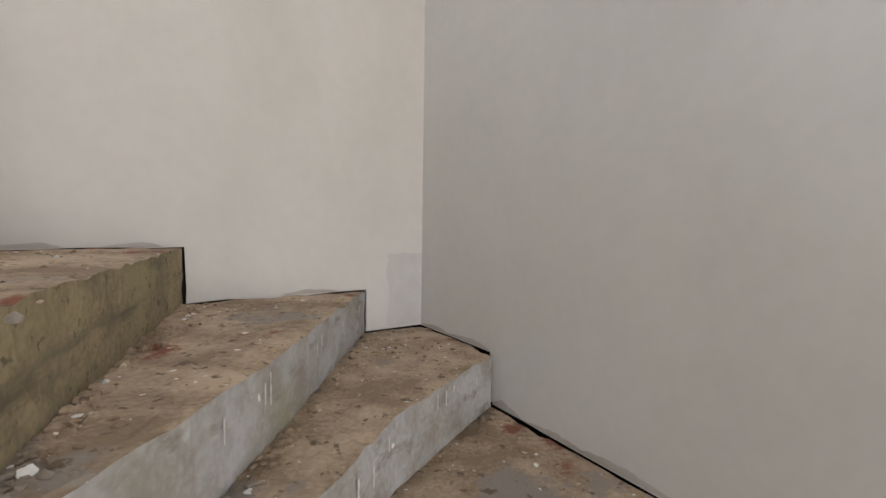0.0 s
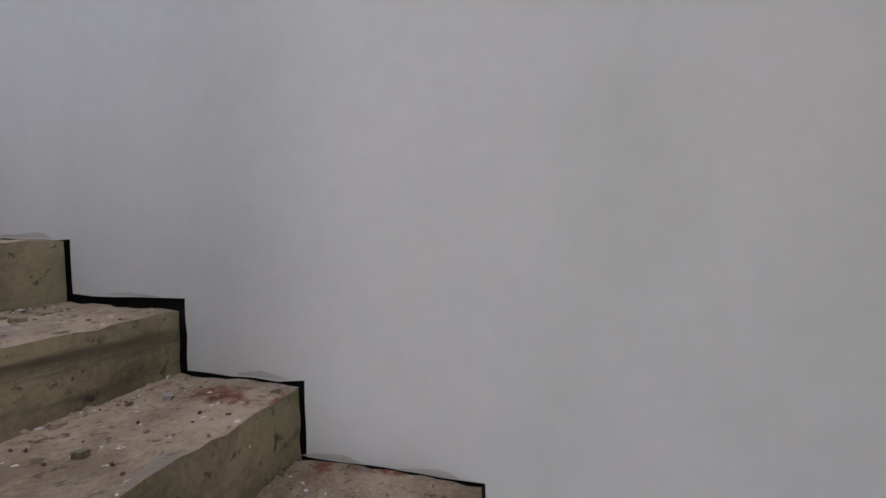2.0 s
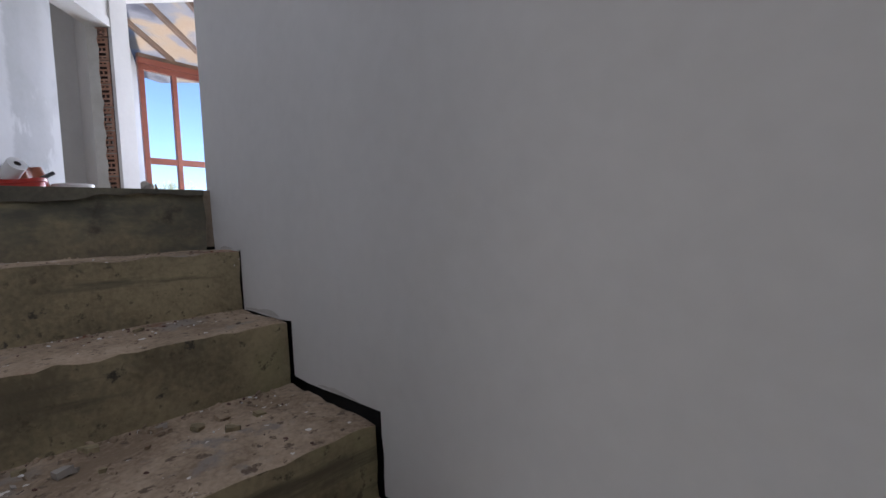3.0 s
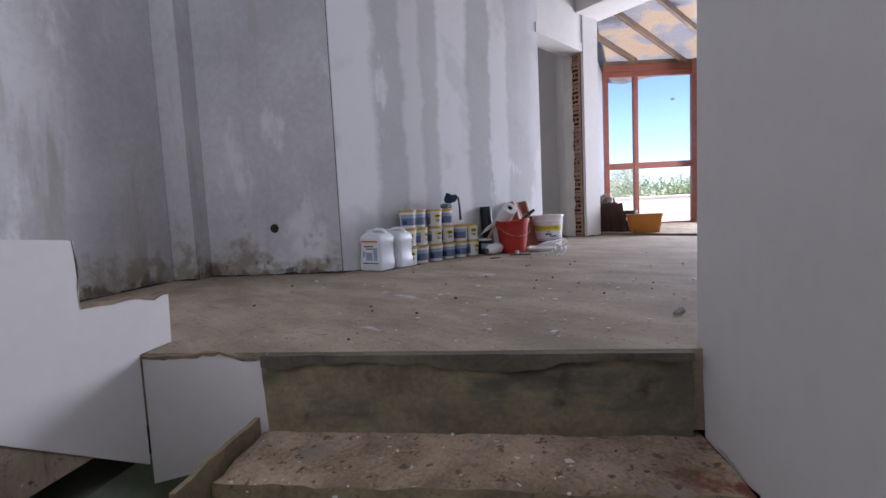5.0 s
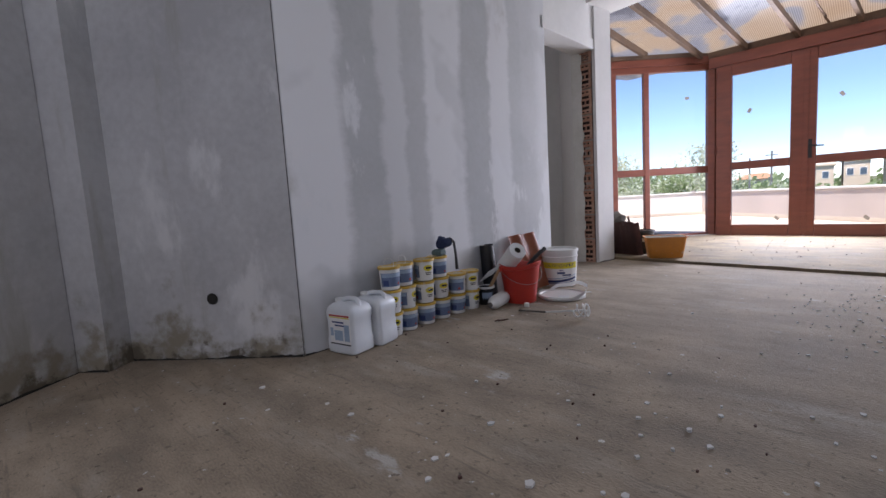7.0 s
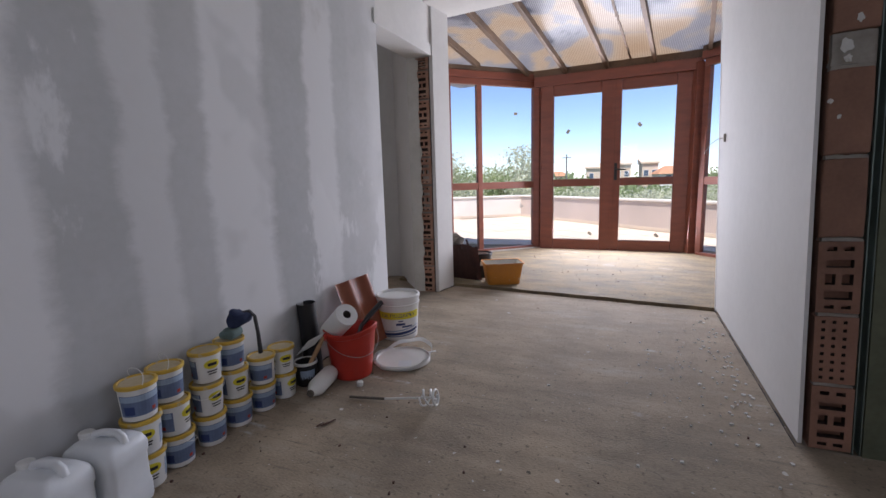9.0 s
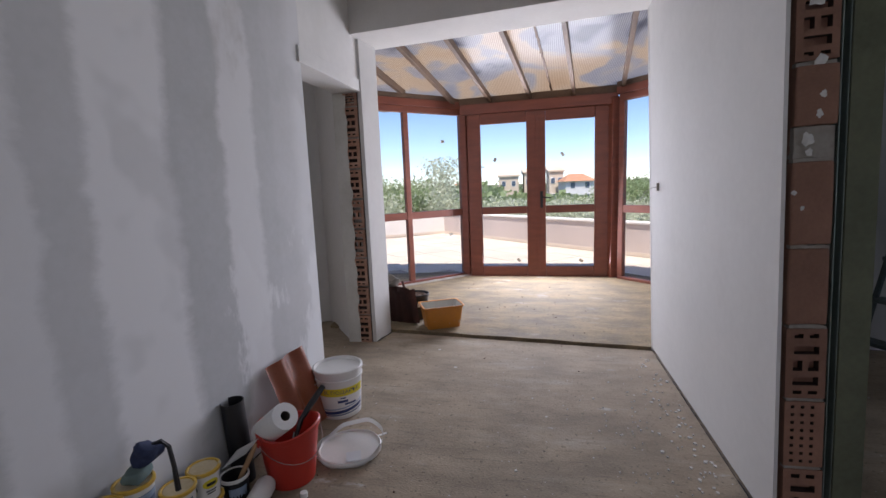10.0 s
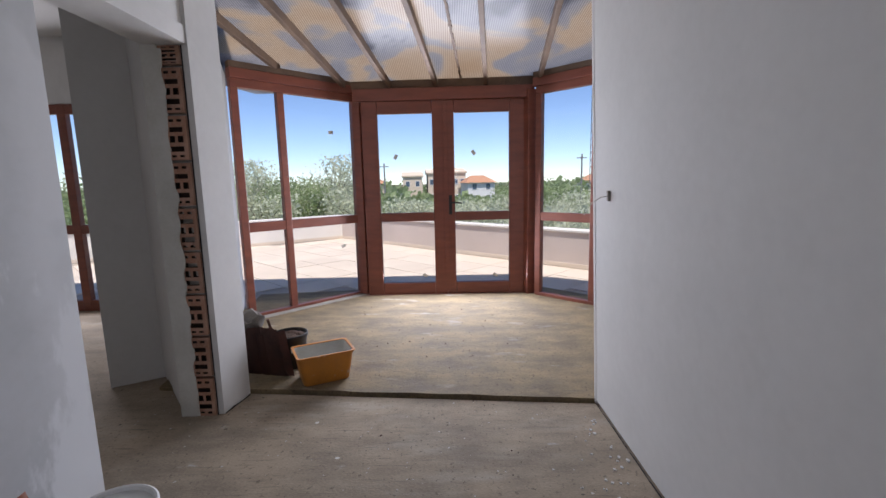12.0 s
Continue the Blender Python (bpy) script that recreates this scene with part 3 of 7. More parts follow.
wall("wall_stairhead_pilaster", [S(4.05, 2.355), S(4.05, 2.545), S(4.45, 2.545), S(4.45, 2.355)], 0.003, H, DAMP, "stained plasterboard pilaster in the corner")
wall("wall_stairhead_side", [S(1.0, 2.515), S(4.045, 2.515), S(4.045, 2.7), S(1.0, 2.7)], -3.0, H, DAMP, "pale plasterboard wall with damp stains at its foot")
# partition to the right of the walk with its bare brick end
PX0, PX1 = -5.232, -7.012


LEAN = -0.034      # the partition is out of plumb: its head leans towards the room


def lean(b):
    bmesh.ops.transform(b, matrix=Matrix(((1, 0, 0, 0), (0, 1, LEAN, 0), (0, 0, 1, 0), (0, 0, 0, 1))), verts=b.verts)


def right_partition():
    b = bmesh.new()
    vs = prism(b, [(PX0 + 0.015, 0.176), (PX1, 0.172), (PX1, 0.192), (PX0 + 0.015, 0.1885)], 0.022, H)
    lean(b)
    structure(part("wall_north_board", b, PLASTER), "white plasterboard face of the partition", "wall")
    b = bmesh.new()
    prism(b, [(PX0 - 0.03, 0.216), (PX1, 0.216), (PX1, 0.333), (PX0 - 0.03, 0.333)], 0.0, H)
    lean(b)
    core = structure(part("wall_north_core", b, BRICK), "bare hollow brick core of the partition", "wall")
    b = bmesh.new()
    prism(b, [(PX0 + 0.004, 0.364), (PX1, 0.364), (PX1, 0.45), (PX0 + 0.004, 0.45)], 0.0, H)
    lean(b)
    structure(part("wall_north_back_board", b, OLIVEBOARD), "greenish plasterboard on the back of the partition", "wall")
    b = bmesh.new()
    prism(b, [(PX1 - 0.001, 0.170), (PX1 - 0.03, 0.170), (PX1 - 0.03, 0.5), (PX1 - 0.001, 0.5)], 0.0, H)
    lean(b)
    structure(part("wall_north_end_board", b, PLASTER), "white plasterboard end of the partition", "wall")
    # near-black plugs in place of the shade beside the bricks
    b = bmesh.new()
    box(b, PX0 - 0.14, 0.189, 0, PX0 - 0.12, 0.2155, H)
    box(b, PX0 - 0.14, 0.3335, 0, PX0 - 0.12, 0.3635, H)
    lean(b)
    structure(part("wall_north_gap", b, HOLLOW_SHADE), "dark plug for the shade in the hollow behind the plasterboard", "wall")
    for y0, y1 in ((0.337, 0.361),):
        b = bmesh.new()
        box(b, PX0 - 0.05, y0, 0.0, PX0 - 0.047, y1, H)
        box(b, PX0 - 0.05, y0, 0.0, PX0 + 0.0, y0 + 0.003, H)
        box(b, PX0 - 0.05, y1 - 0.003, 0.0, PX0 + 0.0, y1, H)
        lean(b)
        structure(part("trim_metal_stud", b, ZINC), "galvanised steel stud at the wall end", "stud")
    return core


CORE = right_partition()


def foot_shade_lines():
    """Dark ragged strips that paint the shade of the gap between the boards and the screed."""
    lines = [((-3.745, WY + 0.044), (-6.095, WY + 0.004), 0.011), (S(4.191, 1.465), S(4.191, 2.354), 0.013), (S(4.046, 2.36), S(4.046, 2.51), 0.012), (S(4.045, 2.511), S(2.6, 2.511), 0.01),
             ((-6.97, WY + 0.024), (-7.205, WY + 0.067), 0.014), ((PX0 + 0.012, 0.172), (PX1, 0.168), 0.011)]
    for k, (a, c, h) in enumerate(lines):
        a, c = Vector((*a, 0)), Vector((*c, 0))
        n = max(6, int((c - a).length * 45))
        b = bmesh.new()
        lo, hi = [], []
        for i in range(n + 1):
            p = a.lerp(c, i / n)
            z = max(0.003, h * (0.75 + 0.9 * noise.noise(p * 6) + 0.7 * noise.noise(p * 31)))
            lo.append(b.verts.new((p.x, p.y, 0.001)))
            hi.append(b.verts.new((p.x, p.y, z)))
        for i in range(n):
            b.faces.new((lo[i], lo[i + 1], hi[i + 1], hi[i]))
        structure(part("trim_floor_joint_%d" % (k + 1), b, HOLLOW_SHADE), "dark ragged strip for the gap shade at a wall foot", "joint")


foot_shade_lines()
# thin near-black strip draws the shade of the corner seam
bm = bmesh.new()
box(bm, -3.7425, WY + 0.0395, 0.0, -3.7385, WY + 0.0425, H)
structure(part("trim_corner_seam", bm, HOLLOW_SHADE), "thin dark strip for the seam shade between two wall boards", "joint")

# stair walls: a sheet of plasterboard with a stepped foot, standing off a backing coloured as cavity shade
NOSE = {7: 2.62, 6: 2.345, 5: 2.036, 4: 1.656, 3: 1.31, 2: 0.867, 1: 0.258}
LEVEL = {7: 0.0, 6: -0.21, 5: -0.40, 4: -0.575, 3: -0.742, 2: -0.92, 1: -1.097, 0: -1.263, -1: -1.44}
GAP = {6: -0.002, 5: -0.002, 4: 0.02, 3: 0.003, 2: -0.003, 1: -0.002, 0: -0.001}
CUT = {6: 0.0, 5: 0.009, 4: 0.013, 3: 0.011, 2: 0.008, 1: 0.008}


def stair_board():
    rng = random.Random(4)
    pts = [(2.612, H), (2.612, -0.02), (2.585, -0.03)]
    prev = 2.57
    for k in (6, 5, 4, 3, 2, 1):
        z = LEVEL[k] + GAP[k]
        far, near = prev, NOSE[k] - 0.002
        pts.append((far, z + rng.uniform(0, 0.004)))
        steps = 5
        for i in range(1, steps):
            pts.append((far + (near - far) * i / steps, z + rng.uniform(-0.003, 0.008)))
        pts.append((near - CUT[k] + 0.002, z + rng.uniform(0.002, 0.008)))
        for i in range(1, 4):
            pts.append((near - CUT[k] + rng.uniform(-0.003, 0.003), z + (LEVEL[k - 1] + GAP[k - 1] - z) * i / 4))
        prev = near - CUT[k]
    pts += [(prev, LEVEL[0] + 0.003), (-0.001, LEVEL[0] + 0.003), (-0.001, H), (0.55, H), (0.55, 1.7), (1.95, 1.7), (1.95, H)]
    b = bmesh.new()
    lo = [b.verts.new((u, -0.0125, z)) for u, z in pts]
    hi = [b.verts.new((u, 0.0, z)) for u, z in pts]
    b.faces.new(lo)
    b.faces.new(hi[::-1])
    for i in range(len(pts)):
        j = (i + 1) % len(pts)
        b.faces.new((lo[i], hi[i], hi[j], lo[j]))
    bmesh.ops.transform(b, matrix=STAIR, verts=b.verts)
    structure(part("wall_stair_outer", b, PLASTER), "white plasterboard stair wall cut in steps along its foot", "wall")
    # backing painted near-black in place of the shade behind the board
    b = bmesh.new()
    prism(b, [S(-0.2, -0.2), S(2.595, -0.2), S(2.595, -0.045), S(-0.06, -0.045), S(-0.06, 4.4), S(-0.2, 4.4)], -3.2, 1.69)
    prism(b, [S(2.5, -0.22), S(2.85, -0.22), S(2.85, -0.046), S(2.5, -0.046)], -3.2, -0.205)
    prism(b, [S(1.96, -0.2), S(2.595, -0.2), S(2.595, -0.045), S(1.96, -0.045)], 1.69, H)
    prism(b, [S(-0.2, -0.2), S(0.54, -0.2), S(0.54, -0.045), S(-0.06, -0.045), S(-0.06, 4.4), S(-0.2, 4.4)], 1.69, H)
    structure(part("wall_stair_backing", b, HOLLOW_SHADE), "backing behind the stair plasterboard, coloured dark for cavity shade", "wall")
    b = bmesh.new()
    prism(b, [S(2.5961, -0.2), S(2.613, -0.2), S(2.613, -0.0126), S(2.5961, -0.0126)], 0.0, H)
    structure(part("wall_stair_end", b, PLASTER), "white plasterboard end of the stair wall", "wall")
    b = bmesh.new()
    edge = [(0.0, LEVEL[0] + 0.001), (0.46, LEVEL[0] + 0.003), (0.468, LEVEL[-1] + 0.014), (0.7, LEVEL[-1] + 0.005), (1.14, LEVEL[-1] + 0.002), (1.15, -1.62), (4.4, -3.0), (4.4, H), (0.0, H)]
    lo = [b.verts.new((-0.0125, v, z)) for v, z in edge]
    hi = [b.verts.new((0.0, v, z)) for v, z in edge]
    b.faces.new(lo)
    b.faces.new(hi[::-1])
    for i in range(len(edge)):
        j = (i + 1) % len(edge)
        b.faces.new((lo[i], hi[i], hi[j], lo[j]))
    bmesh.ops.transform(b, matrix=STAIR, verts=b.verts)
    structure(part("wall_stair_side", b, PLASTER), "white plasterboard side wall of the stair", "wall")


stair_board()


def filler_smears():
    """Rough grey smears of filler where the boards meet the treads, and a square patch in the corner."""
    rng = random.Random(9)
    b = bmesh.new()

    def smear(side, c, w, h, z, n=14):
        put = (lambda a, zz: (a, 0.0015, zz)) if side == "outer" else (lambda a, zz: (0.0015, a, zz))
        peak = rng.uniform(0.3, 0.7)
        prof = []
        for i in range(n + 1):
            q = i / n
            env = min(1.0, q / peak, (1 - q) / (1 - peak))
            prof.append(h * max(0.05, env ** 0.6 * rng.uniform(0.75, 1.0)))
        top = [b.verts.new(put(c - w + 2 * w * i / n, z + prof[i])) for i in range(n + 1)]
        bot = [b.verts.new(put(c - w + 2 * w * i / n, z)) for i in range(n + 1)]
        for i in range(n):
            b.faces.new((bot[i], bot[i + 1], top[i + 1], top[i]))
    for k in (6, 5, 4, 3, 2, 1):
        u0, u1 = NOSE[k], NOSE[k + 1]
        z = LEVEL[k] + GAP[k] + 0.006
        for q in ((0.35, 0.8) if k in (2, 5) else (0.45,)):
            smear("outer", u0 + (u1 - u0) * (q + rng.uniform(-0.15, 0.1)), (u1 - u0) * rng.uniform(0.16, 0.3), rng.uniform(0.010, 0.022), z)
    for c, w, h in ((0.11, 0.1, 0.02), (0.33, 0.13, 0.022)):
        smear("side", c, w, h, LEVEL[0] + 0.006)
    for c, w, h in ((0.55, 0.07, 0.032), (0.75, 0.12, 0.02), (0.98, 0.15, 0.026)):
        smear("side", c, w, h, LEVEL[-1] + 0.008)
    bmesh.ops.transform(b, matrix=STAIR, verts=b.verts)
    structure(part("trim_filler_smear", b, FILLER), "grey smears of filler along the foot of the stair wall", "filler")
    b = bmesh.new()
    n = 9
    z0 = LEVEL[0] + 0.012
    ring = [(0.002 + 0.16 * i / n, z0 + 0.295 + rng.uniform(-0.005, 0.005)) for i in range(n + 1)] + [(0.16 + rng.uniform(-0.01, 0.008), z0 + 0.295 - 0.295 * i / n) for i in range(1, n)] + [(0.15 - 0.148 * i / n, z0) for i in range(n + 1)]
    b.faces.new([b.verts.new((u, 0.0012, z)) for u, z in ring])
    bmesh.ops.transform(b, matrix=STAIR, verts=b.verts)
    structure(part("trim_filler_patch", b, FILLER_PALE), "pale grey square patch of filler in the stair corner", "filler")


filler_smears()

# ---- stair ----


def stairs():
    st = thing("stairs", "raw cast concrete winding stairs covered in rubble dust", "stairs", kind="structure")
    plans = {
        6: [(2.345, 0.004), (2.34, 1.11), (2.68, 1.11), (2.68, 0.004)],
        5: [(2.04, 0.004), (2.05, 1.11), (2.40, 1.11), (2.40, 0.004)],
        4: [(1.658, 0.004), (1.66, 1.11), (2.12, 1.11), (2.12, 0.004)],
        3: [(1.31, 0.004), (1.31, 1.11), (1.72, 1.11), (1.72, 0.004)],
        2: [(0.867, 0.004), (1.05, 0.83), (1.1, 1.11), (1.38, 1.11), (1.38, 0.004)],
        1: [(0.258, 0.004), (0.724, 0.68), (0.902, 0.915), (1.06, 1.11), (1.16, 1.11), (0.93, 0.004)],
        0: [(0.004, 0.475), (0.49, 0.731), (0.72, 0.928), (0.93, 1.12), (1.1, 1.11), (0.78, 0.68), (0.36, 0.004), (0.004, 0.004)],
        -1: [(0.004, 1.15), (1.0, 1.15), (1.0, 1.10), (0.78, 0.90), (0.54, 0.70), (0.05, 0.43), (0.004, 0.43)],
    }
    for i in range(2, 10):
        plans[-i] = [(0.004, 1.15 + 0.28 * (i - 1)), (1.0, 1.15 + 0.28 * (i - 1)), (1.0, 0.82 + 0.28 * (i - 1)), (0.004, 0.82 + 0.28 * (i - 1))]
        LEVEL[-i] = -1.455 - 0.19 * (i - 1)
    for k in sorted(plans, reverse=True):
        z = LEVEL[k]
        b = bmesh.new()
        low = -0.36 if k > -1 else -0.3
        prism(b, plans[k], z + low, z)
        near = k >= -1
        if near:
            bmesh.ops.triangulate(b, faces=[f for f in b.faces if len(f.verts) > 4])
            fine_cut(b, 0.05, 6)
            for v in b.verts:
                d = noise.noise_vector(v.co * 7 + Vector((k, 0, 0))) * 0.003 + noise.noise_vector(v.co * 26 + Vector((k, 3, 0))) * 0.005
                if abs(v.co.z - z) < 0.002:
                    chip = noise.noise(v.co * 17 + Vector((k * 3, 5, 1)))
                    edge = min(1.0, len([e for e in v.link_edges if not e.is_boundary and e.calc_face_angle(0) > 0.8]))
                    d.z += -0.010 * edge * max(0.0, chip + 0.2)
                v.co += d
                v.co.y = max(v.co.y, 0.003)
                v.co.x = max(v.co.x, 0.003)
        bmesh.ops.transform(b, matrix=STAIR, verts=b.verts)
        bmesh.ops.recalc_face_normals(b, faces=b.faces)
        b.normal_update()
        for f in b.faces:
            f.material_index = 1 if f.normal.z > 0.6 else 0
        part("step", b, [STEP_PALE if k in (0, 1) else STEP, TREAD], st)
    b = bmesh.new()
    box(b, 2.566, 0.028, -0.4, 2.645, 1.10, -0.004)
    fine_cut(b, 0.06, 6)
    for v in b.verts:
        v.co += noise.noise_vector(v.co * 8) * 0.008 + noise.noise_vector(v.co * 25) * 0.004
        v.co.z = min(v.co.z, -0.008)
    bmesh.ops.transform(b, matrix=STAIR, verts=b.verts)
    part("landing_edge", b, STEP_DARK, st, "rough concrete edge of the landing with patched mortar")
    # thin grey lip of floor screed with a ragged lower line
    b = bmesh.new()
    n = 60
    rng = random.Random(8)
    for i in range(n):
        v0, v1 = 0.03 + 1.07 * i / n, 0.03 + 1.07 * (i + 1) / n
        z0, z1 = [-0.03 + 0.03 * noise.noise(Vector((v * 3, 1, 0))) + 0.014 * noise.noise(Vector((v * 14, 5, 0))) for v in (v0, v1)]
        d0, d1 = [2.553 + 0.006 * noise.noise(Vector((v * 11, 9, 0))) for v in (v0, v1)]
        q = [(d0, v0, z0), (d1, v1, z1), (d1 + 0.002, v1, -0.001), (d0 + 0.002, v0, -0.001)]
        bk = [(2.65, v, z) for _u, v, z in q]
        f, k = [b.verts.new(p) for p in q], [b.verts.new(p) for p in bk]
        b.faces.new(f)
        b.faces.new((f[0], k[0], k[1], f[1]))
        b.faces.new((f[3], f[2], k[2], k[3]))
    bmesh.ops.remove_doubles(b, verts=b.verts, dist=0.0001)
    bmesh.ops.transform(b, matrix=STAIR, verts=b.verts)
    part("screed_lip", b, SCREED_EDGE, st, "grey ragged lip of floor screed")
    # yellowed strip of board along the open side
    b = bmesh.new()
    for u0, u1, z in ((2.25, 2.57, -0.175), (1.93, 2.249, -0.33), (1.56, 1.929, -0.49), (1.2, 1.559, -0.66)):
        pts = [(u0, z - 0.26), (u1, z - 0.26)] + [(u1 + (u0 - u1) * i / 6, z + 0.012 * noise.noise(Vector((u0 * 9, i * 1.3, 0)))) for i in range(7)]
        lo = [b.verts.new((u, 1.122, zz)) for u, zz in pts]
        hi = [b.verts.new((u, 1.136, zz)) for u, zz in pts]
        b.faces.new(lo)
        b.faces.new(hi[::-1])
        for i in range(len(pts)):
            j = (i + 1) % len(pts)
            b.faces.new((lo[i], hi[i], hi[j], lo[j]))
    bmesh.ops.transform(b, matrix=STAIR, verts=b.verts)
    part("stringer_board", b, DIRTYBOARD, st, "ragged yellowed plasterboard strip on the open side")
    return st


stairs()


def riser_drips():
    """Runs of white paint down the lowest risers."""
    rng = random.Random(6)
    b = bmesh.new()
    for (u0, v0), (u1, v1), k in (((0.258, 0.004), (0.724, 0.68), 1), ((0.724, 0.68), (0.902, 0.915), 1), ((0.49, 0.731), (0.72, 0.928), 0), ((0.004, 0.475), (0.49, 0.731), 0)):
        nrm = Vector((v0 - v1, u1 - u0)).normalized() * 0.0075
        for _ in range(4):
            q = rng.uniform(0.15, 0.9)
            c = Vector((u0 + (u1 - u0) * q, v0 + (v1 - v0) * q)) + nrm
            t = Vector((u1 - u0, v1 - v0)).normalized()
            z, ln, w = LEVEL[k] - rng.uniform(0.01, 0.05), rng.uniform(0.008, 0.05), rng.uniform(0.0015, 0.003)
            rows = [(c - t * w * f, c + t * w * f, z - ln * g) for g, f in ((0, 0.6), (0.15, 1.3), (0.6, 0.7), (0.9, 1.0), (1.0, 0.4))]
            vs = [(b.verts.new((a.x, a.y, zz)), b.verts.new((d.x, d.y, zz))) for a, d, zz in rows]
            for p, r in zip(vs, vs[1:]):
                b.faces.new((p[0], p[1], r[1], r[0]))
    bmesh.ops.transform(b, matrix=STAIR, verts=b.verts)
    tagged(part("paint_drips", b, PLASTER), "short white paint runs on the lowest risers", "paint", kind="stuff")


riser_drips()


def well_boards():
    """Broken sheets of plasterboard that line the edge of the stairwell."""
    def sheet(name, pts, put, label, material=PLASTER):
        b = bmesh.new()
        lo = [b.verts.new(put(a, z, 0)) for a, z in pts]
        hi = [b.verts.new(put(a, z, 0.0125)) for a, z in pts]
        b.faces.new(lo)
        b.faces.new(hi[::-1])
        for i in range(len(pts)):
            j = (i + 1) % len(pts)
            b.faces.new((lo[i], hi[i], hi[j], lo[j]))
        bmesh.ops.transform(b, matrix=STAIR, verts=b.verts)
        return tagged(part(name, b, material), label, "plasterboard")
    rng = random.Random(2)
    top = [(2.69 - 0.28 * i / 10, 0.15 + 0.022 * i / 10 + rng.uniform(-0.005, 0.006)) for i in range(11)]
    stepped = sheet("stepped_plasterboard", [(2.562, -0.31), (2.563, 0.003), (2.684, 0.003)] + top + [(2.408, 0.31), (2.412, 0.325), (2.385, 0.329), (1.55, 0.39), (1.56, 0.36)] + [(2.17, -0.035)],
          lambda a, z, d: (a, 1.455 + d, z), "white plasterboard sheet cut in steps beside the stairwell")
    jag = [(1.453 - 0.363 * i / 22, 0.0 - 0.007 * math.sin(i * 0.4) + rng.uniform(-0.006, 0.004)) for i in range(23)]
    edge = sheet("edge_plasterboard", [(1.09, -0.2), (1.15, -0.25), (1.24, -0.312), (1.454, -0.37)] + jag, lambda a, z, d: (2.568 + d, a, z), "pale plasterboard sheet on the slab edge with a broken top")

    def torn(line, put, parent, label):
        """Ragged strip of torn paper and dirt along a broken edge."""
        b = bmesh.new()
        cols = []
        for a, z in line:
            low = z - 0.006 - 0.010 * abs(noise.noise(Vector((a * 40, z * 9, 2))))
            cols.append([b.verts.new(put(a, zz, d)) for zz, d in ((low, -0.0015), (z + 0.0015, -0.0015), (z + 0.0015, 0.014))])
        for p, q in zip(cols, cols[1:]):
            for m in range(2):
                b.faces.new((p[m], q[m], q[m + 1], p[m + 1]))
        bmesh.ops.transform(b, matrix=STAIR, verts=b.verts)
        part("torn_edge", b, DIRTYBOARD, parent, label)
    torn(top, lambda a, z, d: (a, 1.455 + d, z), stepped, "brown torn paper edge")
    torn([(2.41 - 0.004 * math.sin(i), 0.175 + 0.15 * i / 8) for i in range(9)], lambda a, z, d: (a, 1.455 + d, z), stepped, "brown torn paper edge")
    torn(jag, lambda a, z, d: (2.568 + d, a, z), edge, "dirty crumbling plaster edge")


well_boards()

# unseen corridor end with an invented opening for the fill lamp
for nm, v0, v1, z0, z1 in (("wall_corridor_end_foot", 1.5, 2.51, -0.2, 0.8), ("wall_corridor_end_head", 1.5, 2.51, 2.0, H), ("wall_corridor_end_left", 1.5, 1.76, 0.8, 2.0), ("wall_corridor_end_right", 2.3, 2.51, 0.8, 2.0)):
    wall(nm, [S(0.99, v0), S(1.1, v0), S(1.1, v1), S(0.99, v1)], z0, z1, PLASTER, "white wall at the unseen corridor end round an added window")

# ---- lower storey seen through the well ----
wall("wall_lower_well", [S(1.05, 1.52), S(4.5, 1.52), S(4.5, 1.7), S(1.05, 1.7)], -3.0, -0.32, GREENBOARD, "dim greenish wall of the lower storey")
# unseen hall end, built round the opening of its added lamp
for nm, u0, u1, z0, z1 in (("wall_lower_hall_left", 0.99, 0.86, -3.2, H), ("wall_lower_hall_right", 0.14, -0.2, -3.2, H), ("wall_lower_hall_foot", 0.86, 0.14, -3.2, -1.7), ("wall_lower_hall_head", 0.86, 0.14, -0.1, H)):
    wall(nm, [S(u0, 4.3), S(u1, 4.3), S(u1, 4.45), S(u0, 4.45)], z0, z1, PLASTER, "white unseen hall wall round an added window")
wall("wall_lower_inner", [S(1.02, 2.72), S(1.02, 4.3), S(1.15, 4.3), S(1.15, 2.72)], -3.2, H, PLASTER, "white wall beside the lower flight")
wall("wall_lower_end", [S(4.4, -0.2), S(4.4, 2.7), S(4.55, 2.7), S(4.55, -0.2)], -3.0, -0.21, GREENBOARD, "dim end wall of the lower storey")
bm = bmesh.new()
prism(bm, [S(-0.3, -0.3), S(4.6, -0.3), S(4.6, 4.6), S(-0.3, 4.6)], -3.2, -3.05)
structure(part("floor_lower", bm, FLOOR), "dusty floor of the lower storey", "floor")


def lime_panel():
    # added stand-in for a lit green-yellow spot below; form and place are guessed
    t = thing("door_leaf", "lime-green panel added for a lit patch below the stairs", "door")
    b = bmesh.new()
    m = STAIR @ pose(2.9, 1.36, -2.62, 0, 0, 60)
    box(b, -0.02, -0.3, 0, 0.02, 0.3, 1.9, 0.004, m)
    part("panel", b, LIME, t)
    b = bmesh.new()
    box(b, -0.035, 0.05, 1.72, -0.021, 0.2, 1.78, 0.003, m)
    part("plate", b, BOARD_EDGE, t, "pale plate added on the lime panel")


lime_panel()

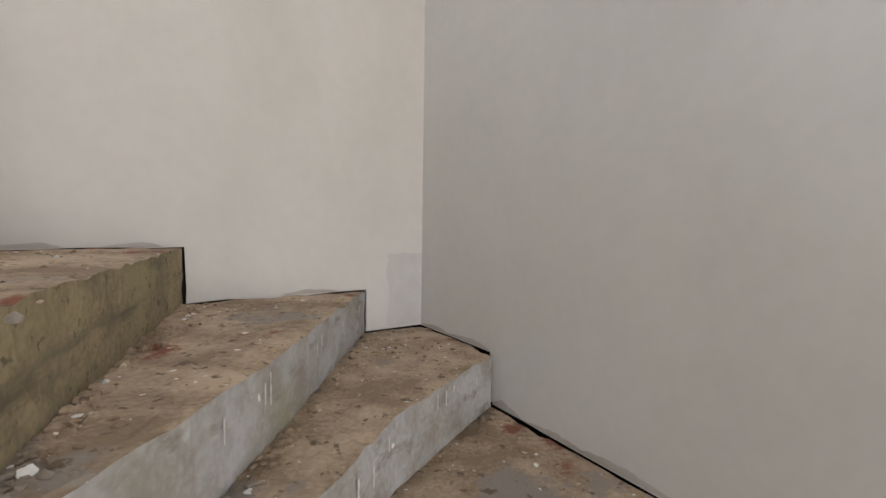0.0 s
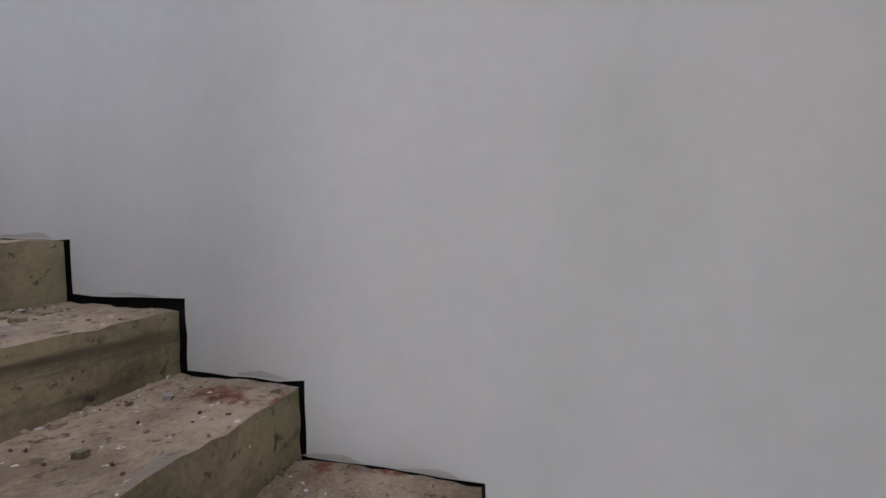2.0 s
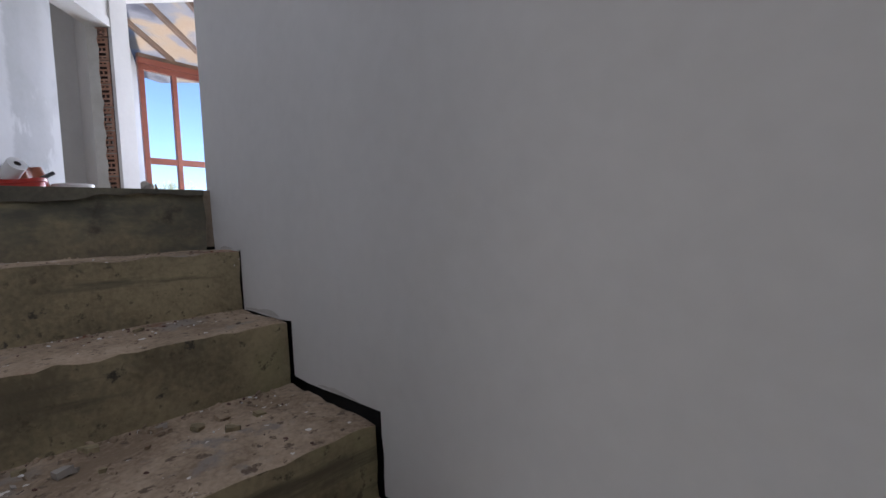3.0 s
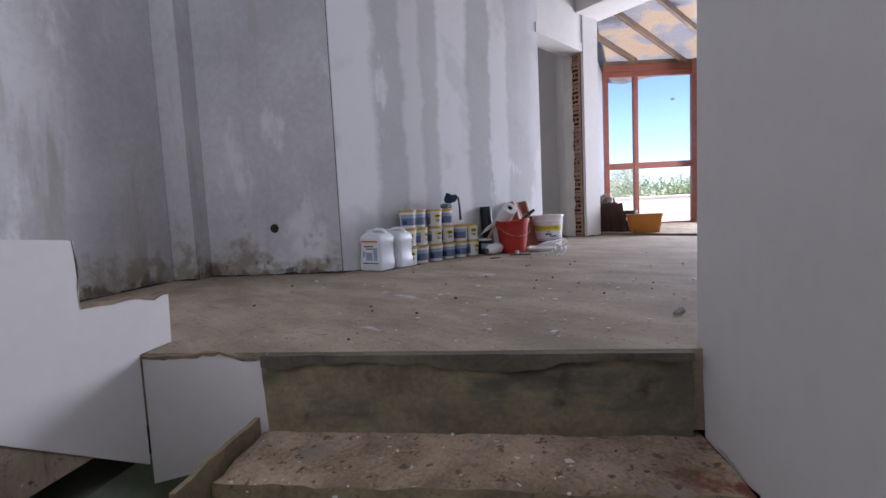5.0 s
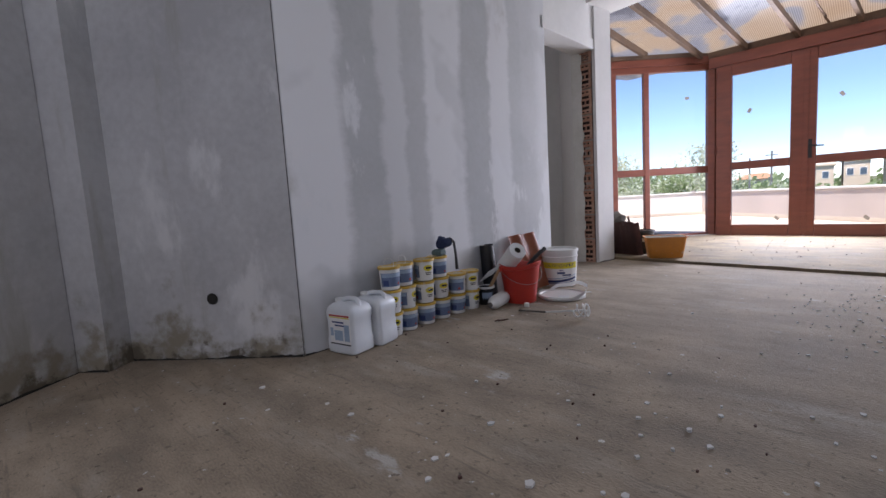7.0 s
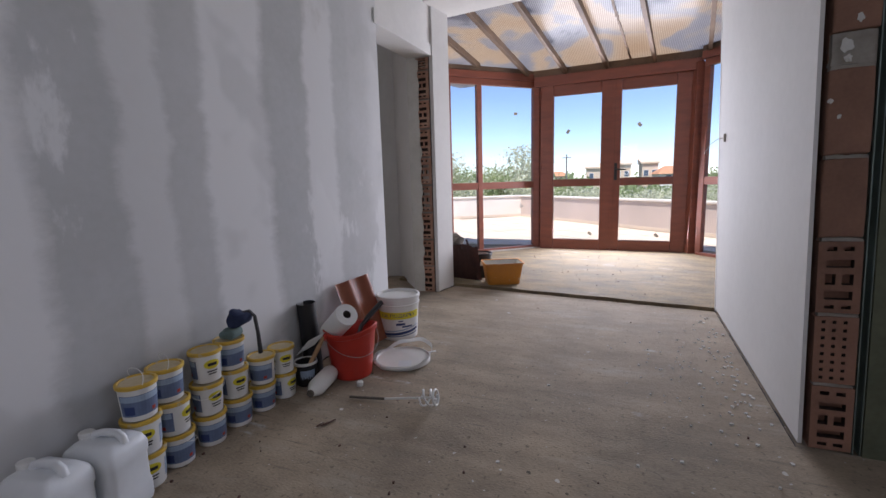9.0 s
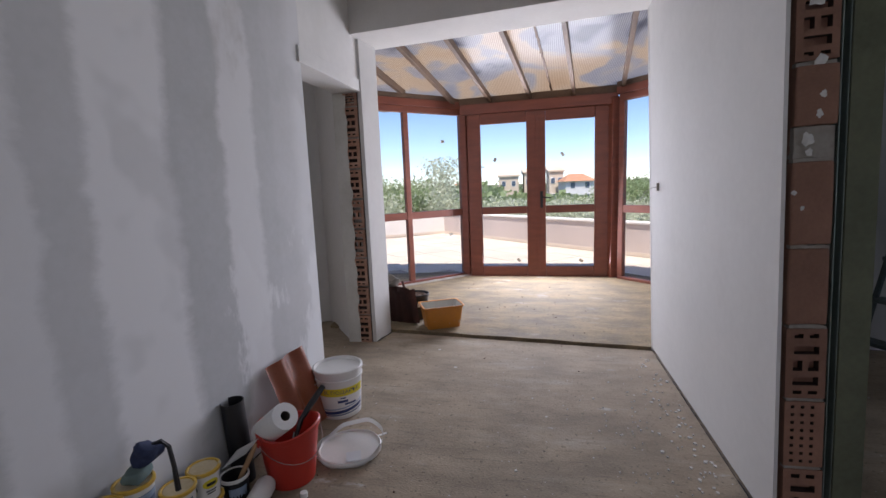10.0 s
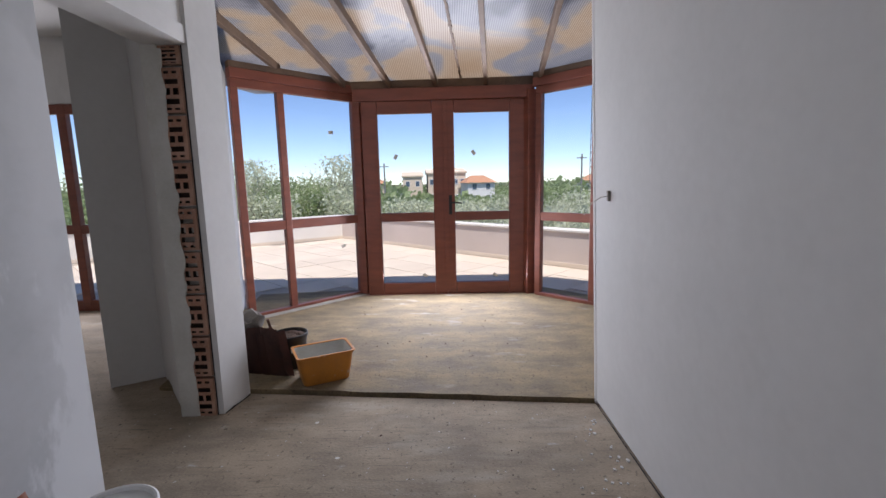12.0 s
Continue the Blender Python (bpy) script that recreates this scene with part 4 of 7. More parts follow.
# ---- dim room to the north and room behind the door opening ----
# the opening in this back wall is added for the fill lamp
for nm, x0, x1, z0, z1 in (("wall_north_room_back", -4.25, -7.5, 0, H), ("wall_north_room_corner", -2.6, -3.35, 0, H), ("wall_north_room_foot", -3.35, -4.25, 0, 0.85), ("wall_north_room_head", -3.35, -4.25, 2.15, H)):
    wall(nm, [(x0, 3.0), (x1, 3.0), (x1, 3.15), (x0, 3.15)], z0, z1, GREYWALL, "grey wall of the far room round an added window")
wall("wall_north_room_west", [(-7.22, 0.501), (-7.22, 3.0), (-7.36, 3.0), (-7.36, 0.501)], 0, H, GREYWALL, "grey outer wall of the far room")
wall("wall_north_room_east", [S(2.66, -0.21), S(2.5, -0.21), (-2.5, 3.0), (-2.7, 3.0)], 0, H, GREYWALL, "grey side wall of the far room")
wall("wall_bedroom_return", [(-6.99, -2.262), (-7.50, -2.69), (-7.336, -2.956), (-7.43, -3.03), (-9.4, -3.03), (-9.4, -2.975), (-8.86, -2.78), (-7.27, -2.2), (-7.05, -2.235)], 0.002, H, PLASTER, "white plasterboard wall of the room behind the opening")
wall("wall_bedroom_south", [(-3.4, -6.1), (-9.4, -6.1), (-9.4, -6.25), (-3.4, -6.25)], 0, H, PLASTER, "white far wall of the next room")
wall("wall_bedroom_east", [(-3.66, -2.35), (-3.66, -6.1), (-3.45, -6.1), (-3.45, -2.95)], 0, H, PLASTER, "white side wall of the next room")
wall("wall_bedroom_west_low", [(-9.25, -3.03), (-9.25, -4.1), (-9.4, -4.1), (-9.4, -3.03)], 0, H, PLASTER, "white outer wall of the next room")
wall("wall_bedroom_west_far", [(-9.25, -5.2), (-9.25, -6.1), (-9.4, -6.1), (-9.4, -5.2)], 0, H, PLASTER, "white outer wall of the next room")
wall("wall_bedroom_west_top", [(-9.25, -4.1), (-9.25, -5.2), (-9.4, -5.2), (-9.4, -4.1)], 2.2, H, PLASTER, "white wall over the balcony door")

# ceiling, beam
bm = bmesh.new()
prism(bm, [(0.8, 3.3), (-7.0, 3.3), (-7.31, 0.5), (-7.31, -2.2), (-9.42, -3.0), (-9.42, -6.3), (-1.5, -6.3), (2.4, -2.5)], H, H + 0.25)
structure(part("ceiling", bm, CEILING), "white plaster ceiling", "ceiling")
bm = bmesh.new()
prism(bm, [(-6.86, WY - 0.1), (-7.29, WY - 0.1), (-7.035, 0.4), (-6.63, 0.4)], 2.44, H)
structure(part("beam", bm, CONCRETE_BEAM), "white plastered beam over the porch opening", "beam")
bm = bmesh.new()
prism(bm, [(1.0, 3.6), (-7.3, 3.6), (-7.35, -2.2), (-9.5, -3.02), (-9.5, -6.5), (-1.5, -6.5), (2.7, -2.5)], H + 0.25, H + 0.6)
structure(part("roof_slab", bm, EXTERIOR), "flat roof slab of the house", "roof")


def lintel_trim():
    b = bmesh.new()
    box(b, -6.06, WY - 0.215, 2.048, -6.963, WY + 0.012, 2.141, 0.002)
    structure(part("trim_lintel", b, PLASTER), "white board over the door opening", "trim")
    b = bmesh.new()
    prism(b, [(-6.945, -2.165), (-6.99, -2.165), (-6.99, -2.262), (-6.945, -2.25)], 0.002, 2.047)
    structure(part("trim_jamb_board", b, BOARD_EDGE), "ragged plaster edge of the door jamb", "trim")


lintel_trim()

# ---- bare brick ends ----
SLOTS = [(0.2, 0.06, 0.42, 0.11), (0.58, 0.06, 0.8, 0.11), (0.18, 0.19, 0.82, 0.31), (0.18, 0.40, 0.42, 0.55), (0.56, 0.40, 0.82, 0.55), (0.2, 0.64, 0.82, 0.75), (0.2, 0.87, 0.42, 0.93), (0.58, 0.87, 0.8, 0.93)]
DOTS = [(0.2 + 0.25 * i - 0.045, 0.08 + 0.12 * j - 0.02, 0.2 + 0.25 * i + 0.045, 0.08 + 0.12 * j + 0.025) for i in range(3) for j in range(8)]


def brick_mesh(name, w, h, holes, depth=0.05, deep=0.035):
    """A hollow brick seen end on: x is depth (face at 0, towards +x), y width, z height."""
    b = bmesh.new()
    ys = sorted({0.0, 1.0, *[a for q in holes for a in (q[0], q[2])]})
    zs = sorted({0.0, 1.0, *[a for q in holes for a in (q[1], q[3])]})
    cache = {}

    def vert(x, i, j):
        key = (x, i, j)
        if key not in cache:
            cache[key] = b.verts.new((x, ys[i] * w, zs[j] * h))
        return cache[key]
    hole = {}
    for i in range(len(ys) - 1):
        for j in range(len(zs) - 1):
            cy, cz = (ys[i] + ys[i + 1]) / 2, (zs[j] + zs[j + 1]) / 2
            hole[i, j] = any(q[0] < cy < q[2] and q[1] < cz < q[3] for q in holes)
    for (i, j), empty in hole.items():
        x = -deep if empty else 0.0
        f = b.faces.new((vert(x, i, j), vert(x, i + 1, j), vert(x, i + 1, j + 1), vert(x, i, j + 1)))
        # faces inside a hole take the painted shade colour
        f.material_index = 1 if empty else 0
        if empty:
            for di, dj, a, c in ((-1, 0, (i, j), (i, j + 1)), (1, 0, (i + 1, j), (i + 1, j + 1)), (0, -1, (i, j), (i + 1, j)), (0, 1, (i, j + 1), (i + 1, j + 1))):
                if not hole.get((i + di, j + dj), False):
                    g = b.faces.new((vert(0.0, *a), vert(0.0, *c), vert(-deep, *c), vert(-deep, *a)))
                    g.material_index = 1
    box(b, -depth, 0, 0, -deep - 0.001, w, h)
    ring = [(0, 0), (w, 0), (w, h), (0, h)]
    for (y0, z0), (y1, z1) in zip(ring, ring[1:] + ring[:1]):
        b.faces.new([b.verts.new(p) for p in ((0, y0, z0), (0, y1, z1), (-deep, y1, z1), (-deep, y0, z0))])
    me = bpy.data.meshes.new(name)
    b.to_mesh(me)
    b.free()
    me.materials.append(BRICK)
    me.materials.append(BRICK_HOLE_SHADE)
    return me


def brick_ends():
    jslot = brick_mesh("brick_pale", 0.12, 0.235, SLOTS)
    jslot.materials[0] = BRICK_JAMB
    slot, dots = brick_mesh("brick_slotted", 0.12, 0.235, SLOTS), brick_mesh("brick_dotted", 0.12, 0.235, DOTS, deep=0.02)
    b = bmesh.new()
    box(b, -0.05, 0, 0, 0, 0.12, 0.255, 0.006)
    fine_cut(b, 0.05, 4)
    rough(b, 0.003, 14)
    plain = mesh_of("brick_plain", b, BRICK)
    z = 0.005
    for kind, h in ((slot, 0.25), (dots, 0.255), (slot, 0.262), (plain, 0.275), (plain, 0.285), (None, 0.10), (plain, 0.20), (slot, 0.25), (plain, 0.27), (slot, 0.25), (plain, 0.27)):
        if kind is not None:
            ob = new("brick", kind)
            ob.parent = CORE
            tall = 0.235 if kind is not plain else 0.255
            ob.matrix_world = pose(PX0 + 0.004 * math.sin(z * 37), 0.213 + 0.003 * math.sin(z * 23) + LEAN * z, z, 1.95) @ Matrix.Diagonal((1, 1, (h - 0.014) / tall, 1))
        b = bmesh.new()
        top = 0.014 if kind is not None else h
        box(b, PX0 - 0.045, 0.217, z + h - top, PX0 - 0.006, 0.331, z + h, 0.002)
        fine_cut(b, 0.03, 3)
        rough(b, 0.005, 30, seed=z)
        lean(b)
        part("mortar_joint", b, MORTAR, CORE)
        z += h
    # splashes of white plaster on the bricks
    rng = random.Random(11)
    for y, zz, r in ((0.325, 1.63, 0.02), (0.295, 1.39, 0.02), (0.30, 1.35, 0.013), (0.285, 1.17, 0.013), (0.262, 1.22, 0.011), (0.325, 1.47, 0.014), (0.31, 1.83, 0.035), (0.335, 1.53, 0.013)):
        b = bmesh.new()
        n = 14
        rim = [b.verts.new((PX0 + 0.001, y - 0.042 + r * math.cos(i * 2 * math.pi / n) * rng.uniform(0.6, 1.1), zz + r * math.sin(i * 2 * math.pi / n) * rng.uniform(0.7, 1.3))) for i in range(n)]
        top = b.verts.new((PX0 + 0.006, y - 0.042, zz))
        for i in range(n):
            b.faces.new((rim[i], rim[(i + 1) % n], top))
        lean(b)
        part("plaster_splash", b, PLASTER, CORE)
    # brick jamb of the door opening
    b = bmesh.new()
    box(b, -6.98, -2.168, 0.0, -7.047, -2.05, 2.045)
    jamb = structure(part("wall_door_jamb", b, MORTAR), "raw hollow brick jamb of the door opening", "wall")
    z = 0.004
    while z < 1.95:
        h = min(0.235, 2.045 - z)
        ob = new("brick", jslot)
        ob.parent = jamb
        ob.matrix_world = pose(-6.948 + 0.004 * math.sin(z * 31), -2.162, z) @ Matrix.Diagonal((0.9, 0.93, h / 0.235 * 0.96, 1))
        z += h + 0.008
    # dark bar painted as the shade in the slit
    b = bmesh.new()
    box(b, -6.962, -2.048, 0.0, -6.975, -2.043, 2.045)
    structure(part("trim_jamb_gap", b, HOLLOW_SHADE), "dark strip for the shade in the slit between brick and board", "trim")
    # ragged plaster left on the jamb bricks
    b = bmesh.new()
    n = 60
    prof = [(-2.145 + 0.022 * noise.noise(Vector((i * 0.31, 0, 2))) + 0.01 * noise.noise(Vector((i * 1.1, 5, 2)))) for i in range(n + 1)]
    a = [b.verts.new((-6.942, prof[i], 0.005 + 2.02 * i / n)) for i in range(n + 1)]
    c = [b.verts.new((-6.942, -2.175, 0.005 + 2.02 * i / n)) for i in range(n + 1)]
    d = [b.verts.new((-6.948, prof[i] + 0.004, 0.005 + 2.02 * i / n)) for i in range(n + 1)]
    for i in range(n):
        b.faces.new((a[i], a[i + 1], c[i + 1], c[i]))
        b.faces.new((a[i], d[i], d[i + 1], a[i + 1]))
    structure(part("trim_jamb_plaster", b, BOARD_EDGE), "crumbling plaster over the jamb bricks", "trim")


brick_ends()


def pipe_hole():
    p = Vector((*S(4.194, 1.896), 0.302))
    m = Matrix.Translation(p) @ STAIR.to_3x3().to_4x4() @ pose(0, 0, 0, 0, -90, 0)
    # disc on the wall face, coloured near-black as the shade inside the hole
    b = bmesh.new()
    n = 20
    a = [b.verts.new((0.028 * math.cos(i * 2 * math.pi / n), 0.028 * math.sin(i * 2 * math.pi / n), 0.004)) for i in range(n)]
    c = [b.verts.new((0.024 * math.cos(i * 2 * math.pi / n), 0.024 * math.sin(i * 2 * math.pi / n), 0.006)) for i in range(n)]
    for i in range(n):
        b.faces.new((a[i], a[(i + 1) % n], c[(i + 1) % n], c[i]))
    b.faces.new(c)
    bmesh.ops.transform(b, matrix=m, verts=b.verts)
    structure(part("pipe_hole", b, HOLLOW_SHADE), "pipe hole in the wall, its shade drawn as a black disc", "hole")


pipe_hole()

# ---- glazed porch ----
GA, GB, GC, GD = (-8.80, -2.67), (-9.79, -1.68), (-9.57, 0.30), (-8.85, 1.02)   # bay corners in plan
FZ = 2.28


def frame_bar(parent, a, c, z0, z1, half, name="frame_bar", off=0.0, deep=0.035, bevel=0.006):
    """Horizontal bar between plan points a and c."""
    a, c = Vector(a), Vector(c)
    d = c - a
    ang = math.degrees(math.atan2(d.y, d.x))
    b = bmesh.new()
    box(b, 0, -deep + off, z0, d.length, deep + off, z1, bevel, pose(a.x, a.y, 0, 0, 0, ang))
    return part(name, b, WOODPVC, parent)


def post(parent, p, z0, z1, w, ang, name="post", deep=0.035, bevel=0.006):
    b = bmesh.new()
    box(b, -w / 2, -deep, z0, w / 2, deep, z1, bevel, pose(p[0], p[1], 0, 0, 0, ang))
    return part(name, b, WOODPVC, parent)


def pane(parent, a, c, z0, z1, name="pane"):
    b = bmesh.new()
    a, c = Vector(a), Vector(c)
    d = c - a
    box(b, 0, -0.004, z0, d.length, 0.004, z1, 0, pose(a.x, a.y, 0, 0, 0, math.degrees(math.atan2(d.y, d.x))))
    ob = part(name, b, GLASS, parent)
    ob.visible_shadow = False
    return ob


def lerp(a, c, t):
    return (a[0] + (c[0] - a[0]) * t, a[1] + (c[1] - a[1]) * t)


def fixed_light(name, a, c, mullions, label):
    """A fixed glazed side of the bay with upright mullions and a transom."""
    w = thing(name, label, "window", kind="structure")
    d = Vector(c) - Vector(a)
    ang = math.degrees(math.atan2(d.y, d.x))
    L = d.length
    stops = [0.0] + mullions + [1.0]
    frame_bar(w, a, c, 0.0, 0.055, 0, "bottom_rail")
    frame_bar(w, a, c, FZ - 0.05, FZ + 0.03, 0, "top_rail")
    frame_bar(w, a, c, 0.872, 0.965, 0, "transom", deep=0.03)
    for s in stops:
        post(w, lerp(a, c, min(max(s, 0.035 / L), 1 - 0.035 / L)), 0.056, FZ - 0.051, 0.07, ang, "mullion")
    for s0, s1 in zip(stops, stops[1:]):
        pane(w, lerp(a, c, s0 + 0.034 / L), lerp(a, c, s1 - 0.034 / L), 0.05, 0.88)
        pane(w, lerp(a, c, s0 + 0.034 / L), lerp(a, c, s1 - 0.034 / L), 0.96, FZ - 0.045)
    return w


LB = Vector(GB) - Vector(GA)
WL = fixed_light("window_1", GA, lerp(GA, GB, 0.985), [0.345], "brown framed glazed bay side with dusty panes")
WR = fixed_light("window_2", lerp(GC, GD, 0.03), GD, [0.7], "brown framed glazed bay side with dusty panes")
b = bmesh.new()
box(b, 0, -0.12, -0.02, LB.length, 0.03, 0.03, 0.008, pose(GA[0], GA[1], 0, 0, 0, math.degrees(math.atan2(LB.y, LB.x))))
part("window_sill", b, MORTAR, WL, "crumbly cement sill")

# corner posts of the bay
CORNER = thing("bay_frame", "brown corner posts and head rails of the glazed bay", "window frame", kind="structure")
post(CORNER, (-9.735, -1.665), 0.0, FZ + 0.02, 0.10, 68, "corner_post", deep=0.05)
post(CORNER, (-9.63, 0.262), 0.0, FZ + 0.02, 0.12, 112, "corner_post", deep=0.05)
frame_bar(CORNER, (-9.69, -1.70), (-9.64, 0.30), 2.2165, 2.35, 0, "head_rail", deep=0.05)
for ya, yb in ((-1.70, -1.56), (0.17, 0.30)):
    b = bmesh.new()
    box(b, -9.75, ya, 0.0, -9.712, yb, 2.21, 0.004)
    part("jamb_post", b, WOODPVC, CORNER)
for pa, pc in ((GA, GB), ((-9.73, -1.76), (-9.68, 0.32)), (GC, GD)):
    plate = frame_bar(CORNER, pa, pc, 2.351 if pa[0] == -9.73 else FZ + 0.121, 2.46, 0, "wall_plate", deep=0.045)
    plate.data.materials[0] = RAFTER
frame_bar(CORNER, GA, GB, FZ + 0.031, FZ + 0.12, 0, "head_rail", deep=0.05)
frame_bar(CORNER, GC, GD, FZ + 0.031, FZ + 0.12, 0, "head_rail", deep=0.05)


def door_leaf(y0, y1, sa, sb, handle_at, label):
    """One leaf of the double door; its plane is x = -9.67."""
    leaf = thing("door_leaf", label, "door", group="double door of the porch")
    x = -9.675
    a, c = (x, y0), (x, y1)
    top = 2.215
    for p0, p1 in ((y0, y0 + sa), (y1 - sb, y1)):
        b = bmesh.new()
        box(b, x - 0.035, p0, 0.024, x + 0.035, p1, top, 0.008)
        part("stile", b, WOODPVC, leaf)
    for z0, z1, nm in ((0.024, 0.158, "bottom_rail"), (0.88, 0.978, "middle_rail"), (top - 0.135, top, "top_rail")):
        b = bmesh.new()
        box(b, x - 0.033, y0 + sa + 0.001, z0, x + 0.033, y1 - sb - 0.001, z1, 0.008)
        part(nm, b, WOODPVC, leaf)
    pane(leaf, (x, y0 + sa - 0.003), (x, y1 - sb + 0.003), 0.15, 0.885)
    pane(leaf, (x, y0 + sa - 0.003), (x, y1 - sb + 0.003), 0.97, top - 0.13)
    for z in (0.1, 1.15, 2.1):
        b = bmesh.new()
        hy = y0 + 0.01 if handle_at > (y0 + y1) / 2 or handle_at == 0 else y1 - 0.01
        tube(b, [(x + 0.045, hy, z - 0.05), (x + 0.045, hy, z + 0.05)], 0.009, 8)
        part("hinge", b, WOODPVC, leaf)
    if handle_at:
        b = bmesh.new()
        box(b, x + 0.036, handle_at - 0.018, 0.95, x + 0.044, handle_at + 0.018, 1.17, 0.003)
        plate = part("handle_plate", b, BLACKP, leaf, "dark metal handle plate")
        b = bmesh.new()
        tube(b, [(x + 0.04, handle_at, 1.09), (x + 0.085, handle_at, 1.09), (x + 0.09, handle_at + 0.03, 1.088), (x + 0.09, handle_at + 0.13, 1.08)], [0.009, 0.009, 0.01, 0.008], 8)
        part("lever", b, BLACKP, plate)
    return leaf


LEAF_A = door_leaf(-1.615, -0.686, 0.175, 0.145, 0, "brown framed glass door leaf, closed")
LEAF_B = door_leaf(-0.685, 0.225, 0.098, 0.195, -0.64, "brown framed glass door leaf with a dark lever handle, closed")
b = bmesh.new()
box(b, -9.636, -0.71, 0.06, -9.628, -0.66, 2.2, 0.003)
part("meeting_bead", b, WOODPVC, LEAF_B)
b = bmesh.new()
box(b, -9.74, -1.64, 0.0, -9.62, 0.25, 0.0235, 0.002)
structure(part("door_threshold", b, WOODPVC), "worn brown door threshold", "threshold")


def sticker(p, ang, parent):
    b = bmesh.new()
    box(b, 0.0045, -0.028, -0.018, 0.0055, 0.028, 0.018, 0, Matrix.Translation(p) @ pose(0, 0, 0, 0, 0, ang[1]) @ pose(0, 0, 0, ang[0], 0, 0))
    part("sticker", b, CLOTHPALE, parent, "pale paper sticker on the glass")


sticker((-9.675, -1.25, 1.61), (60, 0), LEAF_A)
sticker((-9.675, -0.95, 0.24), (-40, 0), LEAF_A)
sticker((-9.675, -0.37, 1.64), (-55, 0), LEAF_B)
sticker((-9.675, -0.13, 0.23), (-40, 0), LEAF_B)
lm = lerp(GA, GB, 0.74)
sticker((lm[0], lm[1], 1.88), (5, 45), WL)
lm = lerp(GA, GB, 0.80)
sticker((lm[0], lm[1], 0.62), (20, 45), WL)


def porch_roof():
    r = thing("porch_roof", "ribbed translucent polycarbonate porch roof on brown rafters", "roof", kind="structure")

    def top(x):
        return 2.43 + 0.15 * (x + 9.65)
    b = bmesh.new()
    plan = [(-6.95, -2.25), (-8.6, -3.3), (-9.3, -3.45), (-9.98, -2.9), (-9.98, 0.45), (-9.3, 1.45), (-6.95, 1.45)]
    lo = [b.verts.new((x, y, top(x) + 0.012)) for x, y in plan]
    hi = [b.verts.new((x, y, top(x) + 0.024)) for x, y in plan]
    b.faces.new(lo[::-1])
    b.faces.new(hi)
    for i in range(len(plan)):
        j = (i + 1) % len(plan)
        b.faces.new((lo[i], lo[j], hi[j], hi[i]))
    part("polycarbonate_sheet", b, POLY, r, "ribbed translucent sheet with sun and shadow patches in its colour")
    for ye in (-2.33, -1.78, -1.29, -0.77, -0.22, 0.36, 0.95):
        xe = -9.72 if -1.75 < ye < 0.3 else (-9.73 + (abs(ye + 1.735) if ye < -1.7 else abs(ye - 0.28)) * 0.97 - 0.03)
        y1 = ye - 0.11 * (-6.95 - xe)
        b = bmesh.new()
        d = Vector((-6.95 - xe, y1 - ye, 0.15 * (-6.95 - xe)))
        ang = math.degrees(math.atan2(d.y, d.x))
        tilt = math.degrees(math.atan2(d.z, math.hypot(d.x, d.y)))
        box(b, 0, -0.022, -0.075, d.length, 0.022, 0.0, 0.004, pose(xe, ye, top(xe) + 0.006, 0, -tilt, ang))
        part("rafter", b, RAFTER, r)
    b = bmesh.new()
    x0, y0 = -9.66, -0.50
    d = Vector((2.7, -0.29, 0.405))
    ang, tilt = math.degrees(math.atan2(d.y, d.x)), math.degrees(math.atan2(d.z, math.hypot(d.x, d.y)))
    box(b, 0, -0.012, -0.014, d.length, 0.012, -0.002, 0.002, pose(x0, y0, top(x0) + 0.012, 0, -tilt, ang))
    fine_cut(b, 0.06, 6)
    rough(b, 0.008, 20)
    part("joint_strip", b, RAFTER, r, "dark ragged joint strip between two sheets")
    return r


porch_roof()
# closing walls of the porch beside the glazing
wall("wall_porch_north", [(-7.22, 1.12), (-8.9, 1.12), (-8.9, 1.25), (-7.22, 1.25)], 0.003, 2.56, EXTERIOR, "rendered side wall of the porch")
wall("wall_over_beam", [(-7.301, -2.2), (-7.36, -2.2), (-7.36, 1.2), (-7.301, 1.2)], 2.8, 3.1, EXTERIOR, "rendered house wall above the porch roof")
wall("wall_porch_return", [(-7.191, 0.51), (-7.22, 0.51), (-7.22, 1.2), (-7.191, 1.2)], 0.003, 2.75, EXTERIOR, "rendered house wall inside the porch")

# balcony door of the next room
BD = thing("window_3", "tall brown framed balcony door with milky panes", "balcony door", kind="structure")
for y in (-4.14, -4.65, -5.16):
    post(BD, (-9.3, y), 0.0, 2.2, 0.09, 90, "stile")
for z0, z1 in ((0.0, 0.12), (0.85, 0.95), (2.1, 2.199)):
    frame_bar(BD, (-9.3, -4.185), (-9.3, -5.115), z0 + 0.001, z1, 0, "rail", deep=0.03)
pane(BD, (-9.3, -4.18), (-9.3, -4.61), 0.12, 2.1)
pane(BD, (-9.3, -4.69), (-9.3, -5.12), 0.12, 2.1)

# cable stub on the partition
cb = thing("cable_outlet", "wall outlet hole with a bent stub of cable", "cable")
b = bmesh.new()
box(b, -6.812, 0.162, 1.20, -6.787, 0.177, 1.252, 0.003)
lean(b)
part("outlet", b, MORTAR, cb)
b = bmesh.new()
tube(b, [(-6.80, 0.165, 1.225), (-6.80, 0.13, 1.22), (-6.82, 0.09, 1.19), (-6.85, 0.06, 1.13)], 0.0022, 6)
lean(b)
part("cable", b, PALECABLE, cb)

